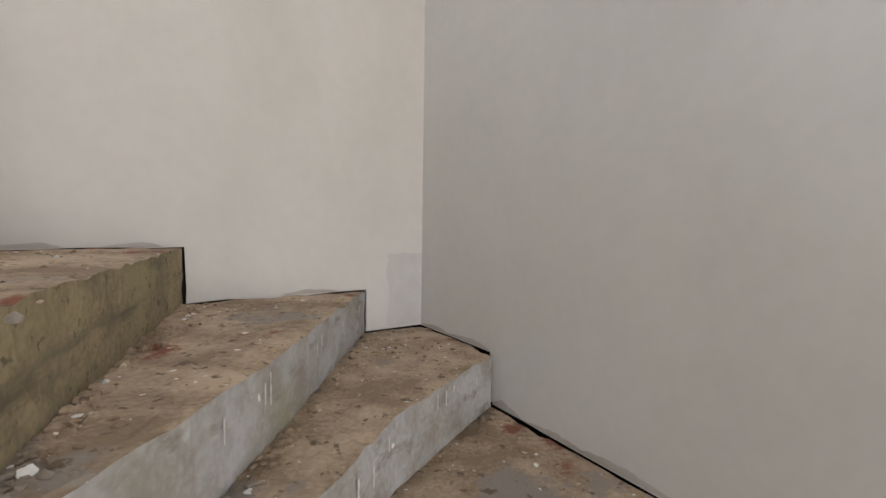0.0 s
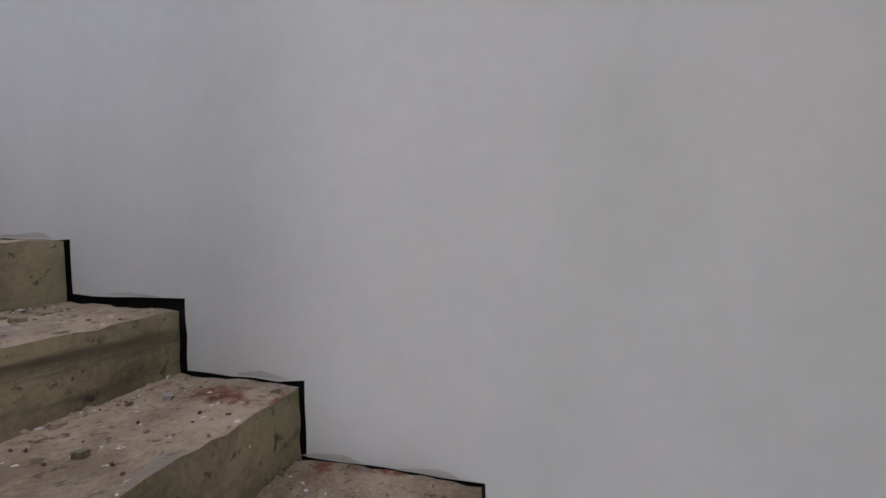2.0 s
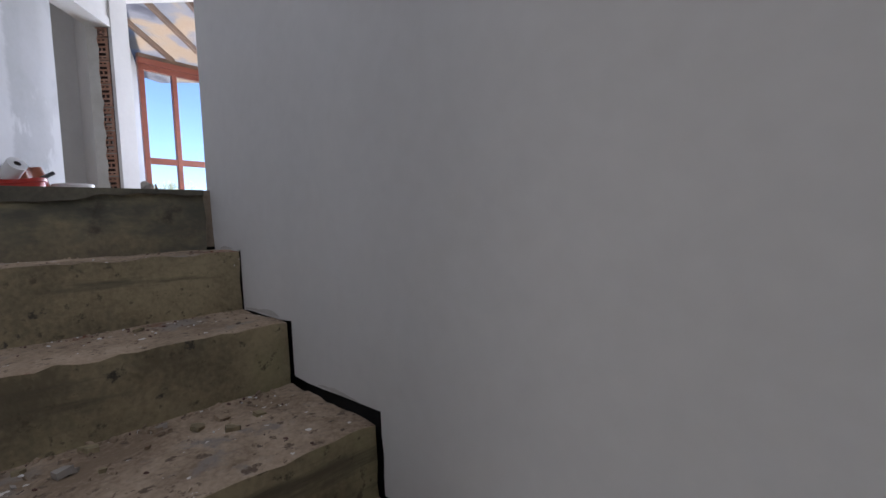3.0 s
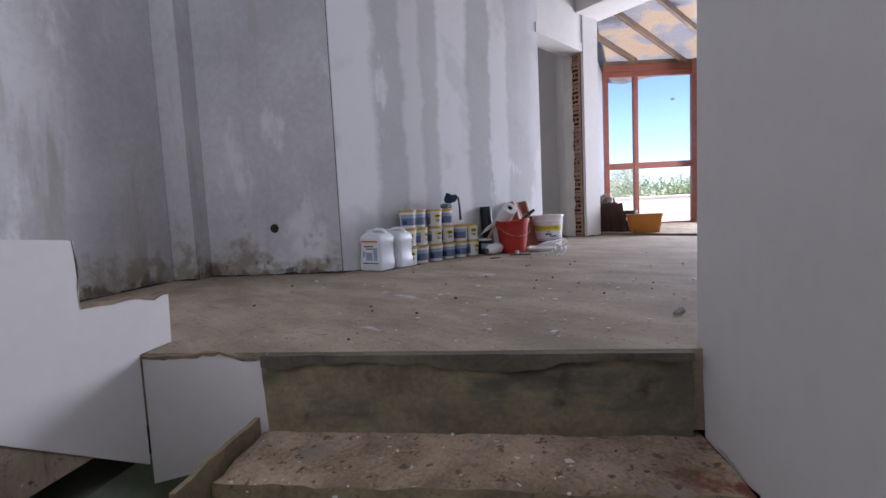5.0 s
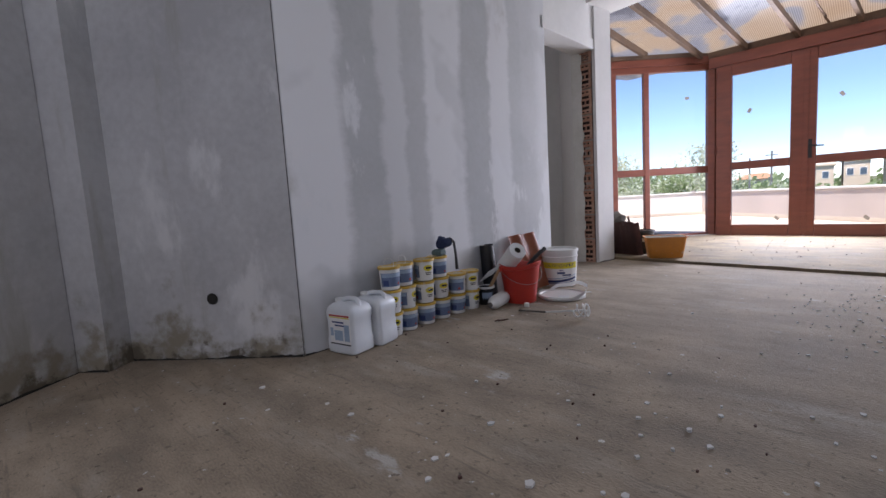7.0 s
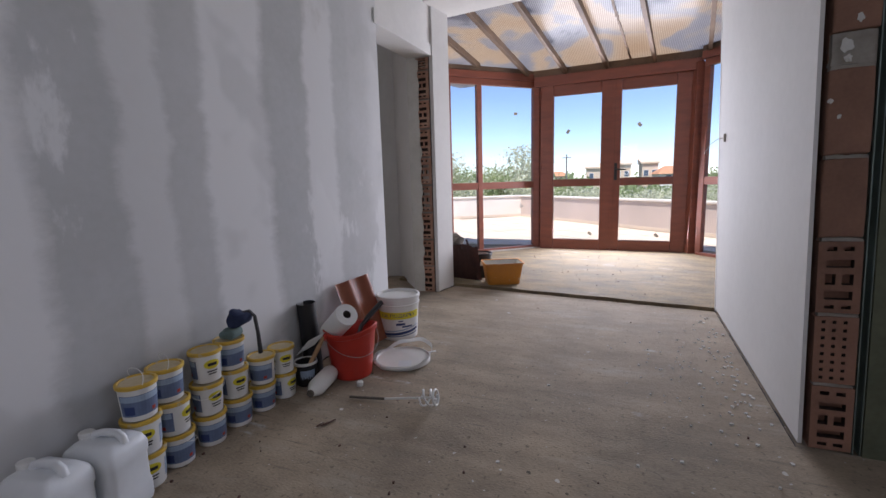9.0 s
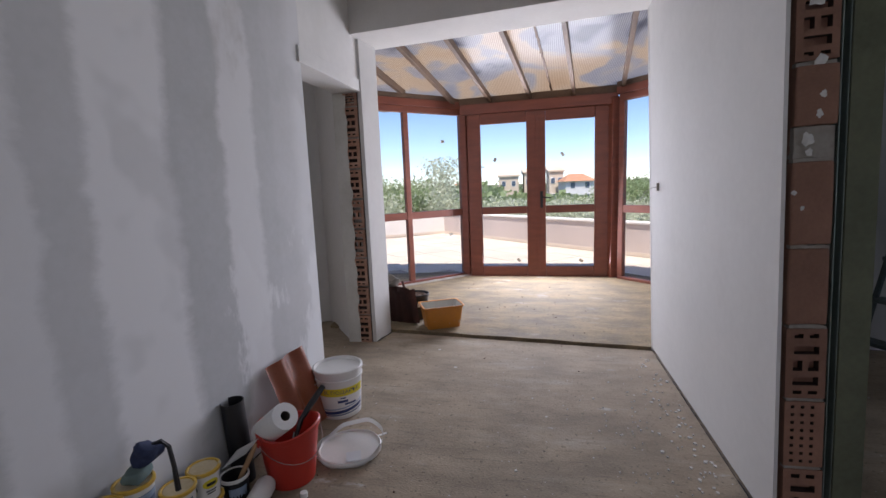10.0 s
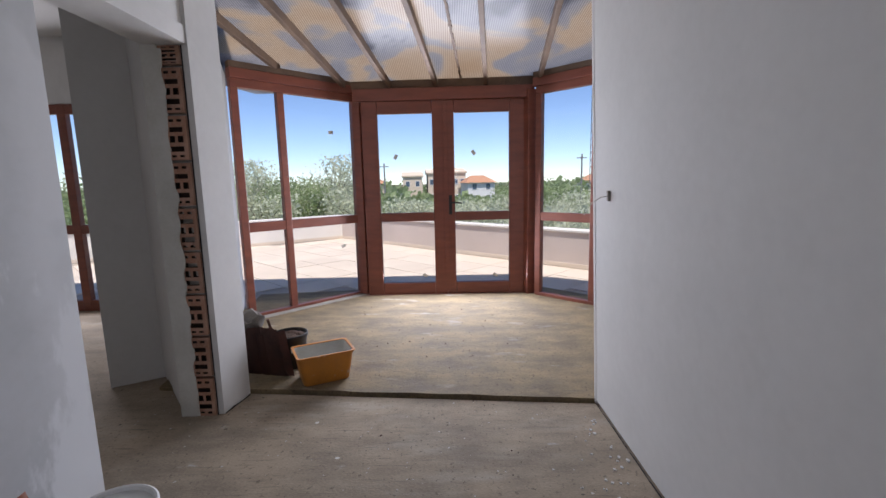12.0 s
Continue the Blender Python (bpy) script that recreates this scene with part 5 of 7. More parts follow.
# ---- things along the long wall ----


def text_mesh(body, size, material, put, parent, name="lettering"):
    """Letters laid through put(x, y) -> point."""
    cu = bpy.data.curves.new(name, "FONT")
    cu.body, cu.size, cu.align_x, cu.align_y = body, size, "CENTER", "CENTER"
    tmp = new(name, cu)
    me = bpy.data.meshes.new_from_object(tmp.evaluated_get(bpy.context.evaluated_depsgraph_get()))
    bpy.data.objects.remove(tmp)
    b = bmesh.new()
    b.from_mesh(me)
    bmesh.ops.triangulate(b, faces=b.faces)
    for v in b.verts:
        v.co = put(v.co.x, v.co.y)
    bpy.data.meshes.remove(me)
    return part(name, b, material, parent)


def paint_tub(at, spin, handle):
    t = thing("paint_tub", "small white paint tub with yellow lid and printed label", "paint tub", "stacked paint tubs", at=at @ pose(0, 0, 0, 0, 0, spin))
    r0, r1, h = 0.0495, 0.056, 0.112

    def rad(z):
        return r0 + (r1 - r0) * z / h
    b = bmesh.new()
    lathe(b, [(r0 - 0.004, 0), (r0, 0.003), (rad(0.06), 0.06), (r1, h), (r1 + 0.003, h + 0.001), (r1 + 0.003, h + 0.006), (r1 - 0.002, h + 0.008)], 28)
    part("body", b, WHITEPLASTIC, t, soft=True)
    b = bmesh.new()
    lathe(b, [(r1 + 0.0035, h - 0.001), (r1 + 0.0055, h), (r1 + 0.0055, h + 0.011), (r1 + 0.003, h + 0.013), (r1 - 0.003, h + 0.013), (r1 - 0.005, h + 0.008), (0.001, h + 0.008)], 28, cap_low=False)
    part("lid", b, YELLOW, t, "yellow plastic lid", soft=True)
    b = bmesh.new()
    lathe(b, [(r1 - 0.006, h + 0.0084), (r1 - 0.009, h + 0.0095), (0.001, h + 0.0092)], 20, cap_low=False)
    part("paint_residue", b, RESIDUE, t, "dried beige paint residue")
    b = bmesh.new()
    shell(b, rad(0.02), rad(0.092), 0.02, 0.092, radians(-75), radians(75))
    lab = part("label", b, LABELBLUE, t, "blue-grey printed label")
    b = bmesh.new()
    shell(b, rad(0.07), rad(0.09), 0.07, 0.09, radians(-70), radians(70), 0.0014)
    part("print_band", b, LABELLIGHT, lab)
    b = bmesh.new()
    shell(b, rad(0.026), rad(0.055), 0.026, 0.055, radians(-60), radians(-25), 0.0014, 6)
    part("print_figure", b, NAVY, lab)
    b = bmesh.new()
    shell(b, rad(0.028), rad(0.04), 0.028, 0.040, radians(30), radians(45), 0.0014, 4)
    part("print_mark", b, PRINTRED, lab)
    # yellow oval and bars of print on the other side
    b = bmesh.new()
    c0, n = radians(135), 22
    rim = [b.verts.new(((rad(0.075) + 0.001) * math.cos(c0 + 0.55 * math.cos(k * 2 * math.pi / n)), (rad(0.075) + 0.001) * math.sin(c0 + 0.55 * math.cos(k * 2 * math.pi / n)), 0.075 + 0.018 * math.sin(k * 2 * math.pi / n))) for k in range(n)]
    mid = b.verts.new(((rad(0.075) + 0.004) * math.cos(c0), (rad(0.075) + 0.004) * math.sin(c0), 0.075))
    for k in range(n):
        b.faces.new((rim[k], rim[(k + 1) % n], mid))
    oval = part("oval_print", b, OVAL, t, "yellow oval print", soft=True)
    for k, (a, z) in enumerate(((0.3, 0.07), (0.36, 0.045), (0.3, 0.035))):
        b = bmesh.new()
        shell(b, rad(z), rad(z + 0.008), z, z + (0.012 if k == 0 else 0.005), c0 - a, c0 + a, 0.0046 if k == 0 else 0.0012, 6)
        part("print_bar", b, INK, oval)
    b = bmesh.new()
    shell(b, rad(0.025), rad(0.09), 0.025, 0.09, radians(185), radians(225), 0.001, 6)
    part("side_label", b, LABELLIGHT, t, "small text label")
    if handle == "up":
        b = bmesh.new()
        tube(b, [((r1 + 0.004) * math.cos(a), 0.012 * math.sin(2 * a), h + 0.002 + 0.052 * math.sin(a)) for a in [math.pi * k / 14 for k in range(15)]], 0.0013, 6)
        part("handle", b, WHITEPLASTIC, t, "thin plastic carrying handle")
    elif handle == "down":
        b = bmesh.new()
        tube(b, [((r1 + 0.006) * math.cos(a), (r1 + 0.006) * math.sin(a), h - 0.003 - 0.035 * math.sin(a)) for a in [math.pi * k / 14 for k in range(15)]], 0.0013, 6)
        part("handle", b, WHITEPLASTIC, t, "thin plastic carrying handle")
    return t


def tub_stack():
    rng = random.Random(5)
    columns = [(-4.222, -1.90, 3), (-4.345, -1.915, 3), (-4.487, -1.917, 3), (-4.63, -1.928, 3), (-4.765, -1.925, 2), (-4.895, -1.92, 2)]
    spins = {(0, 2): 70, (1, 2): 60, (2, 2): -60, (3, 2): 60, (0, 1): -70, (1, 1): -20, (2, 1): -50, (3, 1): -60, (4, 1): 20, (5, 1): -70, (0, 0): -65, (1, 0): 62, (2, 0): 66, (3, 0): 58, (4, 0): 64, (5, 0): -45}
    made = {}
    for i, (x, y, n) in enumerate(columns):
        for j in range(n):
            top = j == n - 1
            kind = "up" if (i, j) in ((0, 2), (1, 2)) else ("down" if (i, j) in ((1, 0), (2, 1)) else "")
            at = pose(x + rng.uniform(-0.006, 0.006) * j, y + rng.uniform(-0.005, 0.005) * j, 0.001 + j * 0.1265)
            if kind not in made:
                made[kind] = paint_tub(at, spins.get((i, j), 60), kind)
            else:
                copy_thing(made[kind], at @ pose(0, 0, 0, 0, 0, spins.get((i, j), 60)))


tub_stack()


def jerrycan(at):
    t = thing("jerrycan", "translucent white plastic jerrycan with moulded handle, on the floor", "jerrycan", "jerrycans", at=at)
    w, d, h = 0.076, 0.069, 0.225

    def ring(b, sx, sy, z, r=0.018, cx=0.0):
        pts = []
        for qx, qy, a0 in ((1, 1, 0), (-1, 1, 90), (-1, -1, 180), (1, -1, 270)):
            for k in range(5):
                a = radians(a0 + 22.5 * k)
                pts.append(b.verts.new((cx + qx * (sx - r) + r * math.cos(a), qy * (sy - r) + r * math.sin(a), z)))
        return pts
    b = bmesh.new()
    prof = [(w - 0.012, d - 0.012, 0), (w - 0.002, d - 0.002, 0.008), (w, d, 0.02), (w, d, 0.07), (w - 0.003, d - 0.003, 0.08), (w - 0.003, d - 0.003, 0.165), (w, d, 0.175), (w, d, h - 0.02), (w - 0.006, d - 0.006, h), (w - 0.02, d - 0.02, h + 0.016), (w - 0.03, d - 0.03, h + 0.02)]
    rings = [ring(b, *p) for p in prof]
    for a, c in zip(rings, rings[1:]):
        for i in range(len(a)):
            b.faces.new((a[i], a[(i + 1) % len(a)], c[(i + 1) % len(a)], c[i]))
    b.faces.new(rings[0][::-1])
    b.faces.new(rings[-1])
    part("body", b, MILKY, t, soft=True)
    b = bmesh.new()
    tube(b, [(-0.056, 0, h + 0.005), (-0.054, 0, h + 0.026), (-0.042, 0, h + 0.036), (0.0, 0, h + 0.036), (0.02, 0, h + 0.03), (0.026, 0, h + 0.01)], [0.013, 0.012, 0.012, 0.012, 0.012, 0.014], 10)
    part("handle", b, MILKY, t, "moulded carrying handle", soft=True)
    b = bmesh.new()
    lathe(b, [(0.019, h + 0.012), (0.019, h + 0.032), (0.016, h + 0.035), (0.001, h + 0.035)], 20, pose(0.05, 0, 0))
    part("cap", b, WHITEPLASTIC, t, "white screw cap", soft=True)
    return t


def label_on(can):
    b = bmesh.new()
    box(b, -0.062, 0.0662, 0.05, 0.05, 0.0696, 0.195)
    lab = part("label", b, PAPER, can, "white paper label with red and blue print")
    for x0, x1, z0, z1, m in ((-0.062, 0.05, 0.187, 0.195, PRINTRED), (-0.062, 0.05, 0.18, 0.185, OVAL), (-0.062, 0.05, 0.05, 0.056, INK), (-0.022, 0.025, 0.07, 0.12, LABELLIGHT), (-0.03, 0.035, 0.155, 0.163, NAVY), (-0.03, 0.02, 0.14, 0.147, NAVY),
                            (-0.058, -0.03, 0.07, 0.15, LABELLIGHT), (0.03, 0.047, 0.09, 0.13, LABELLIGHT)):
        b = bmesh.new()
        box(b, x0, 0.0697, z0, x1, 0.0702, z1)
        part("print_bar", b, m, lab)


can1 = jerrycan(pose(-3.938, -1.878, 0, 0, 0, -79) @ Matrix.Diagonal((1.2, 1.1, 1.0, 1)))
label_on(can1)
jerrycan(pose(-4.098, -1.886, 0, 0, 0, -76) @ Matrix.Diagonal((1.2, 1.08, 1.0, 1)))


def cloth_bundle():
    t = thing("work_glove_bundle", "crumpled navy cloth bundle with hanging black strap on a paint tub", "cloth bundle")
    b = bmesh.new()
    bmesh.ops.create_icosphere(b, subdivisions=3, radius=0.05)
    for v in b.verts:
        v.co = Vector((v.co.x * 1.15, v.co.y * 0.8, v.co.z * 0.75)) + noise.noise_vector(v.co * 16) * 0.022 + noise.noise_vector(v.co * 45) * 0.006
    bmesh.ops.transform(b, matrix=pose(-4.665, -1.915, 0.452, 0, -15, 20), verts=b.verts)
    part("cloth", b, NAVYCLOTH, t, soft=True)
    b = bmesh.new()
    tube(b, [(-4.675, -1.905, 0.475), (-4.695, -1.885, 0.478), (-4.705, -1.866, 0.455), (-4.708, -1.858, 0.38), (-4.712, -1.858, 0.29)], [0.006, 0.008, 0.008, 0.008, 0.01], 6)
    part("strap", b, BLACKP, t, "black strap")
    t2 = thing("sponge", "grey-green sponge lying on a yellow lid", "sponge")
    b = bmesh.new()
    box(b, -0.045, -0.032, 0, 0.045, 0.032, 0.036, 0.012, pose(-4.63, -1.925, 0.3815, 0, 0, 20))
    fine_cut(b, 0.02, 3)
    rough(b, 0.004, 40)
    part("body", b, SPONGE, t2, soft=True)


cloth_bundle()


def red_bucket():
    t = thing("red_bucket", "red plastic bucket with wire handle and tools inside", "bucket", at=pose(-5.215, -1.75, 0, 0, 0, 150))
    b = bmesh.new()
    prof = [(0.096, 0.0), (0.101, 0.004), (0.131, 0.235), (0.139, 0.24), (0.141, 0.262), (0.135, 0.266), (0.128, 0.262), (0.125, 0.24), (0.097, 0.012), (0.001, 0.01)]
    lathe(b, prof, 36)
    for v in b.verts:
        a = math.atan2(v.co.y, v.co.x)
        v.co.z += 0.012 * math.cos(2 * a + radians(100)) * (v.co.z / 0.26)
    part("body", b, RED, t, soft=True)
    b = bmesh.new()
    tube(b, [(0.144 * math.cos(a), -0.144 * math.sin(a) * 0.99, 0.235 - 0.11 * math.sin(a) * 0.9) for a in [math.pi * k / 16 for k in range(17)]], 0.0017, 6)
    part("handle", b, STEEL, t, "wire handle hanging down")
    for s in (1, -1):
        b = bmesh.new()
        box(b, s * 0.131, -0.016, 0.215, s * 0.147, 0.016, 0.25, 0.004)
        part("lug", b, RED, t)
    t = thing("tool_handle", "black tool handle sticking out of the red bucket", "tool")
    b = bmesh.new()
    tube(b, [(-5.21, -1.745, 0.12), (-5.29, -1.73, 0.24), (-5.35, -1.71, 0.287), (-5.44, -1.69, 0.335)], [0.008, 0.012, 0.015, 0.014], 10)
    part("grip", b, BLACKP, t, soft=True)
    b = bmesh.new()
    box(b, -0.03, -0.001, -0.03, 0.03, 0.001, 0.05, 0, pose(-5.23, -1.74, 0.15, 0, -40, 10))
    part("blade", b, STEEL, t)


red_bucket()


def towel_roll():
    t = thing("paper_towel_roll", "white paper towel roll lying across the red bucket", "paper roll")
    a, c = Vector((-5.105, -1.685, 0.362)), Vector((-5.175, -1.848, 0.23))
    m = look(a, c)
    L = (c - a).length
    b = bmesh.new()
    lathe(b, [(0.021, -0.002), (0.057, 0.0), (0.0575, 0.01), (0.0575, L - 0.01), (0.056, L), (0.02, L)], 32, m @ pose(0, 0, 0, 180, 0, 0), cap_low=False)
    part("paper", b, PAPER, t, soft=True)
    b = bmesh.new()
    lathe(b, [(0.0205, 0.001), (0.0205, L - 0.001)], 20, m @ pose(0, 0, 0, 180, 0, 0), cap_low=False, cap_high=True)
    part("core", b, CARD, t, "dark cardboard core")
    b = bmesh.new()
    q = [Vector((-5.075, -1.80, 0.27)), Vector((-5.06, -1.90, 0.215)), Vector((-5.03, -1.96, 0.14)), Vector((-5.06, -1.86, 0.20))]
    b.faces.new([b.verts.new(p) for p in q])
    r = bmesh.ops.solidify(b, geom=b.faces[:], thickness=0.0008)
    part("loose_sheet", b, PAPER, t)


towel_roll()


def roof_tile():
    t = thing("roof_tile", "glazed terracotta roof tile leaning on the wall", "roof tile")
    nx, ny = 40, 12
    b = bmesh.new()
    rows = []
    L = 0.43
    for j in range(ny + 1):
        row = []
        for i in range(nx + 1):
            s = i / nx
            wv = 0.5 + 0.5 * math.cos(2 * math.pi * (s * 1.75 - 0.12))
            hh = 0.032 * wv ** 1.4 + (0.012 if s > 0.96 else 0)
            row.append(b.verts.new((-0.165 + 0.33 * s, hh, L * j / ny)))
        rows.append(row)
    for j in range(ny):
        for i in range(nx):
            b.faces.new((rows[j][i], rows[j][i + 1], rows[j + 1][i + 1], rows[j + 1][i]))
    bmesh.ops.solidify(b, geom=b.faces[:], thickness=0.013)
    bmesh.ops.transform(b, matrix=pose(-5.585, -1.853, 0.008, 20, 0, 0), verts=b.verts)
    for v in b.verts:
        v.co.z = max(v.co.z, 0.002)
    part("tile", b, TERRACOTTA, t, soft=True)


roof_tile()


def big_bucket():
    t = thing("paint_bucket", "large white paint bucket with a yellow and blue label", "paint bucket", at=pose(-5.825, -1.80, 0.001) @ Matrix.Diagonal((1.06, 1.06, 0.925, 1)))
    r0, r1, h = 0.112, 0.128, 0.285

    def rad(z):
        return r0 + (r1 - r0) * z / h
    b = bmesh.new()
    lathe(b, [(r0 - 0.006, 0), (r0, 0.005), (rad(0.24), 0.24), (rad(0.24) + 0.006, 0.243), (rad(0.25) + 0.006, 0.25), (rad(0.25), 0.253), (r1, h), (r1 + 0.006, h + 0.002), (r1 + 0.006, h + 0.02), (r1, h + 0.024), (r1 - 0.006, h + 0.02), (r1 - 0.009, h + 0.006), (0.001, h + 0.006)], 40)
    part("body", b, WHITEPLASTIC, t, soft=True)
    # the label is turned towards the stairhead
    c0 = math.atan2(1.15, 2.2)

    def on(x, y, z, proud):
        a = c0 + x / rad(z)
        return Vector(((rad(z + y) + proud) * math.cos(a), (rad(z + y) + proud) * math.sin(a), z + y))
    b = bmesh.new()
    shell(b, rad(0.155), rad(0.205), 0.155, 0.205, c0 - 1.2, c0 + 1.2, 0.001, 24)
    band = part("label_band", b, OVAL, t, "yellow printed band")
    text_mesh("1,5L ПОДАРЪК", 0.032, NAVY, lambda x, y: on(x, y, 0.18, 0.0018), band)
    b = bmesh.new()
    shell(b, rad(0.02), rad(0.15), 0.02, 0.15, c0 - 1.2, c0 + 1.2, 0.0008, 24)
    lab = part("label", b, PAPER, t, "white and blue printed label")
    n = 24
    for z0, amp, hh, m in ((0.035, 0.03, 0.02, NAVY), (0.062, 0.034, 0.008, LABELLIGHT), (0.025, 0.02, 0.008, LABELBLUE)):
        b = bmesh.new()
        lo, hi = [], []
        for i in range(n + 1):
            s = -1 + 2 * i / n
            z = z0 + amp * (s * 0.5 + 0.5) ** 2
            a = c0 + 1.15 * s
            lo.append(b.verts.new(((rad(z) + 0.0016) * math.cos(a), (rad(z) + 0.0016) * math.sin(a), z)))
            hi.append(b.verts.new(((rad(z + hh) + 0.0016) * math.cos(a), (rad(z + hh) + 0.0016) * math.sin(a), z + hh)))
        for i in range(n):
            b.faces.new((lo[i], lo[i + 1], hi[i + 1], hi[i]))
        part("print_wave", b, m, lab)
    for x0, x1, z, hh in ((-0.1, 0.28, 0.112, 0.016), (0.0, 0.2, 0.138, 0.008), (0.15, 0.6, 0.095, 0.012)):
        b = bmesh.new()
        shell(b, rad(z), rad(z + hh), z, z + hh, c0 + x0 * 1.2, c0 + x1 * 1.2, 0.002, 8)
        part("print_bar", b, NAVY, lab)
    b = bmesh.new()
    a0 = c0 - 0.9
    tube(b, [((rad(0.24) + 0.009) * math.cos(a0 - math.pi + math.pi * k / 18), (rad(0.24) + 0.009) * math.sin(a0 - math.pi + math.pi * k / 18), 0.245 - 0.09 * math.sin(math.pi * k / 18)) for k in range(19)], 0.003, 6)
    part("handle", b, WHITEPLASTIC, t, "white wire handle hanging down")


big_bucket()


def bucket_lid():
    t = thing("bucket_lid", "white plastic bucket lid with torn raised rim on floor", "lid", at=pose(-5.455, -1.575, 0.0))
    b = bmesh.new()
    lathe(b, [(0.150, 0.001), (0.155, 0.004), (0.155, 0.022), (0.150, 0.026), (0.144, 0.016), (0.001, 0.016)], 40)
    part("disc", b, WHITEPLASTIC, t, soft=True)
    b = bmesh.new()
    lo, hi = [], []
    n = 40
    for i in range(n + 1):
        a = 2 * math.pi * i / n
        lift = 0.022 + 0.055 * max(0.0, math.cos(a - radians(150))) ** 0.8
        wob = 0.004 * math.sin(7 * a)
        lo.append(b.verts.new((0.163 * math.cos(a), 0.163 * math.sin(a), lift - 0.014 + wob)))
        hi.append(b.verts.new((0.167 * math.cos(a), 0.167 * math.sin(a), lift + 0.008 + wob)))
    for i in range(n):
        b.faces.new((lo[i], lo[i + 1], hi[i + 1], hi[i]))
    bmesh.ops.solidify(b, geom=b.faces[:], thickness=0.003)
    part("rim", b, WHITEPLASTIC, t, "loose torn rim", soft=True)
    b = bmesh.new()
    box(b, 0.05, -0.02, 0.0195, 0.13, 0.05, 0.0205, 0, pose(0, 0, 0, 0, 0, 25))
    part("paint_crust", b, MILKY, t)
    b = bmesh.new()
    box(b, 0.155, -0.008, 0.02, 0.20, 0.008, 0.024, 0.002, pose(0, 0, 0, 0, 0, 135))
    part("tab", b, WHITEPLASTIC, t)


bucket_lid()


def paint_mixer():
    t = thing("paint_mixer", "paint stirring rod with a white spiral head, on the floor", "paint mixer")
    a, m1, e = Vector((-4.972, -1.60, 0.008)), Vector((-5.005, -1.43, 0.012)), Vector((-5.022, -1.25, 0.04))
    b = bmesh.new()
    tube(b, [a, a.lerp(m1, 0.5), m1], 0.006, 8)
    part("shank", b, RAG, t, "dirty steel shank")
    b = bmesh.new()
    tube(b, [m1, m1.lerp(e, 0.5), e, e + (e - m1) * 0.35], 0.0055, 8)
    part("rod", b, WHITEPLASTIC, t)
    ax = (e - m1).normalized()
    s1 = ax.orthogonal().normalized()
    s2 = ax.cross(s1)
    for ph in (0, math.pi):
        b = bmesh.new()
        pts = []
        for k in range(25):
            q = k / 24
            r = 0.034 * min(1, 5 * q, 5 * (1 - q) + 0.25)
            w = ph + q * 2.4 * math.pi
            pts.append(e + ax * (-0.01 + 0.085 * q) + s1 * r * math.cos(w) + s2 * r * math.sin(w))
        tube(b, pts, 0.0048, 7)
        part("blade", b, WHITEPLASTIC, t, "white spiral mixing blade", soft=True)
    for q in (0.07,):
        b = bmesh.new()
        tube(b, [e + ax * q + (s1 * math.cos(w) + s2 * math.sin(w)) * 0.034 for w in [k * math.pi / 10 for k in range(20)]], 0.005, 7, closed=True)
        part("ring", b, WHITEPLASTIC, t, soft=True)


paint_mixer()


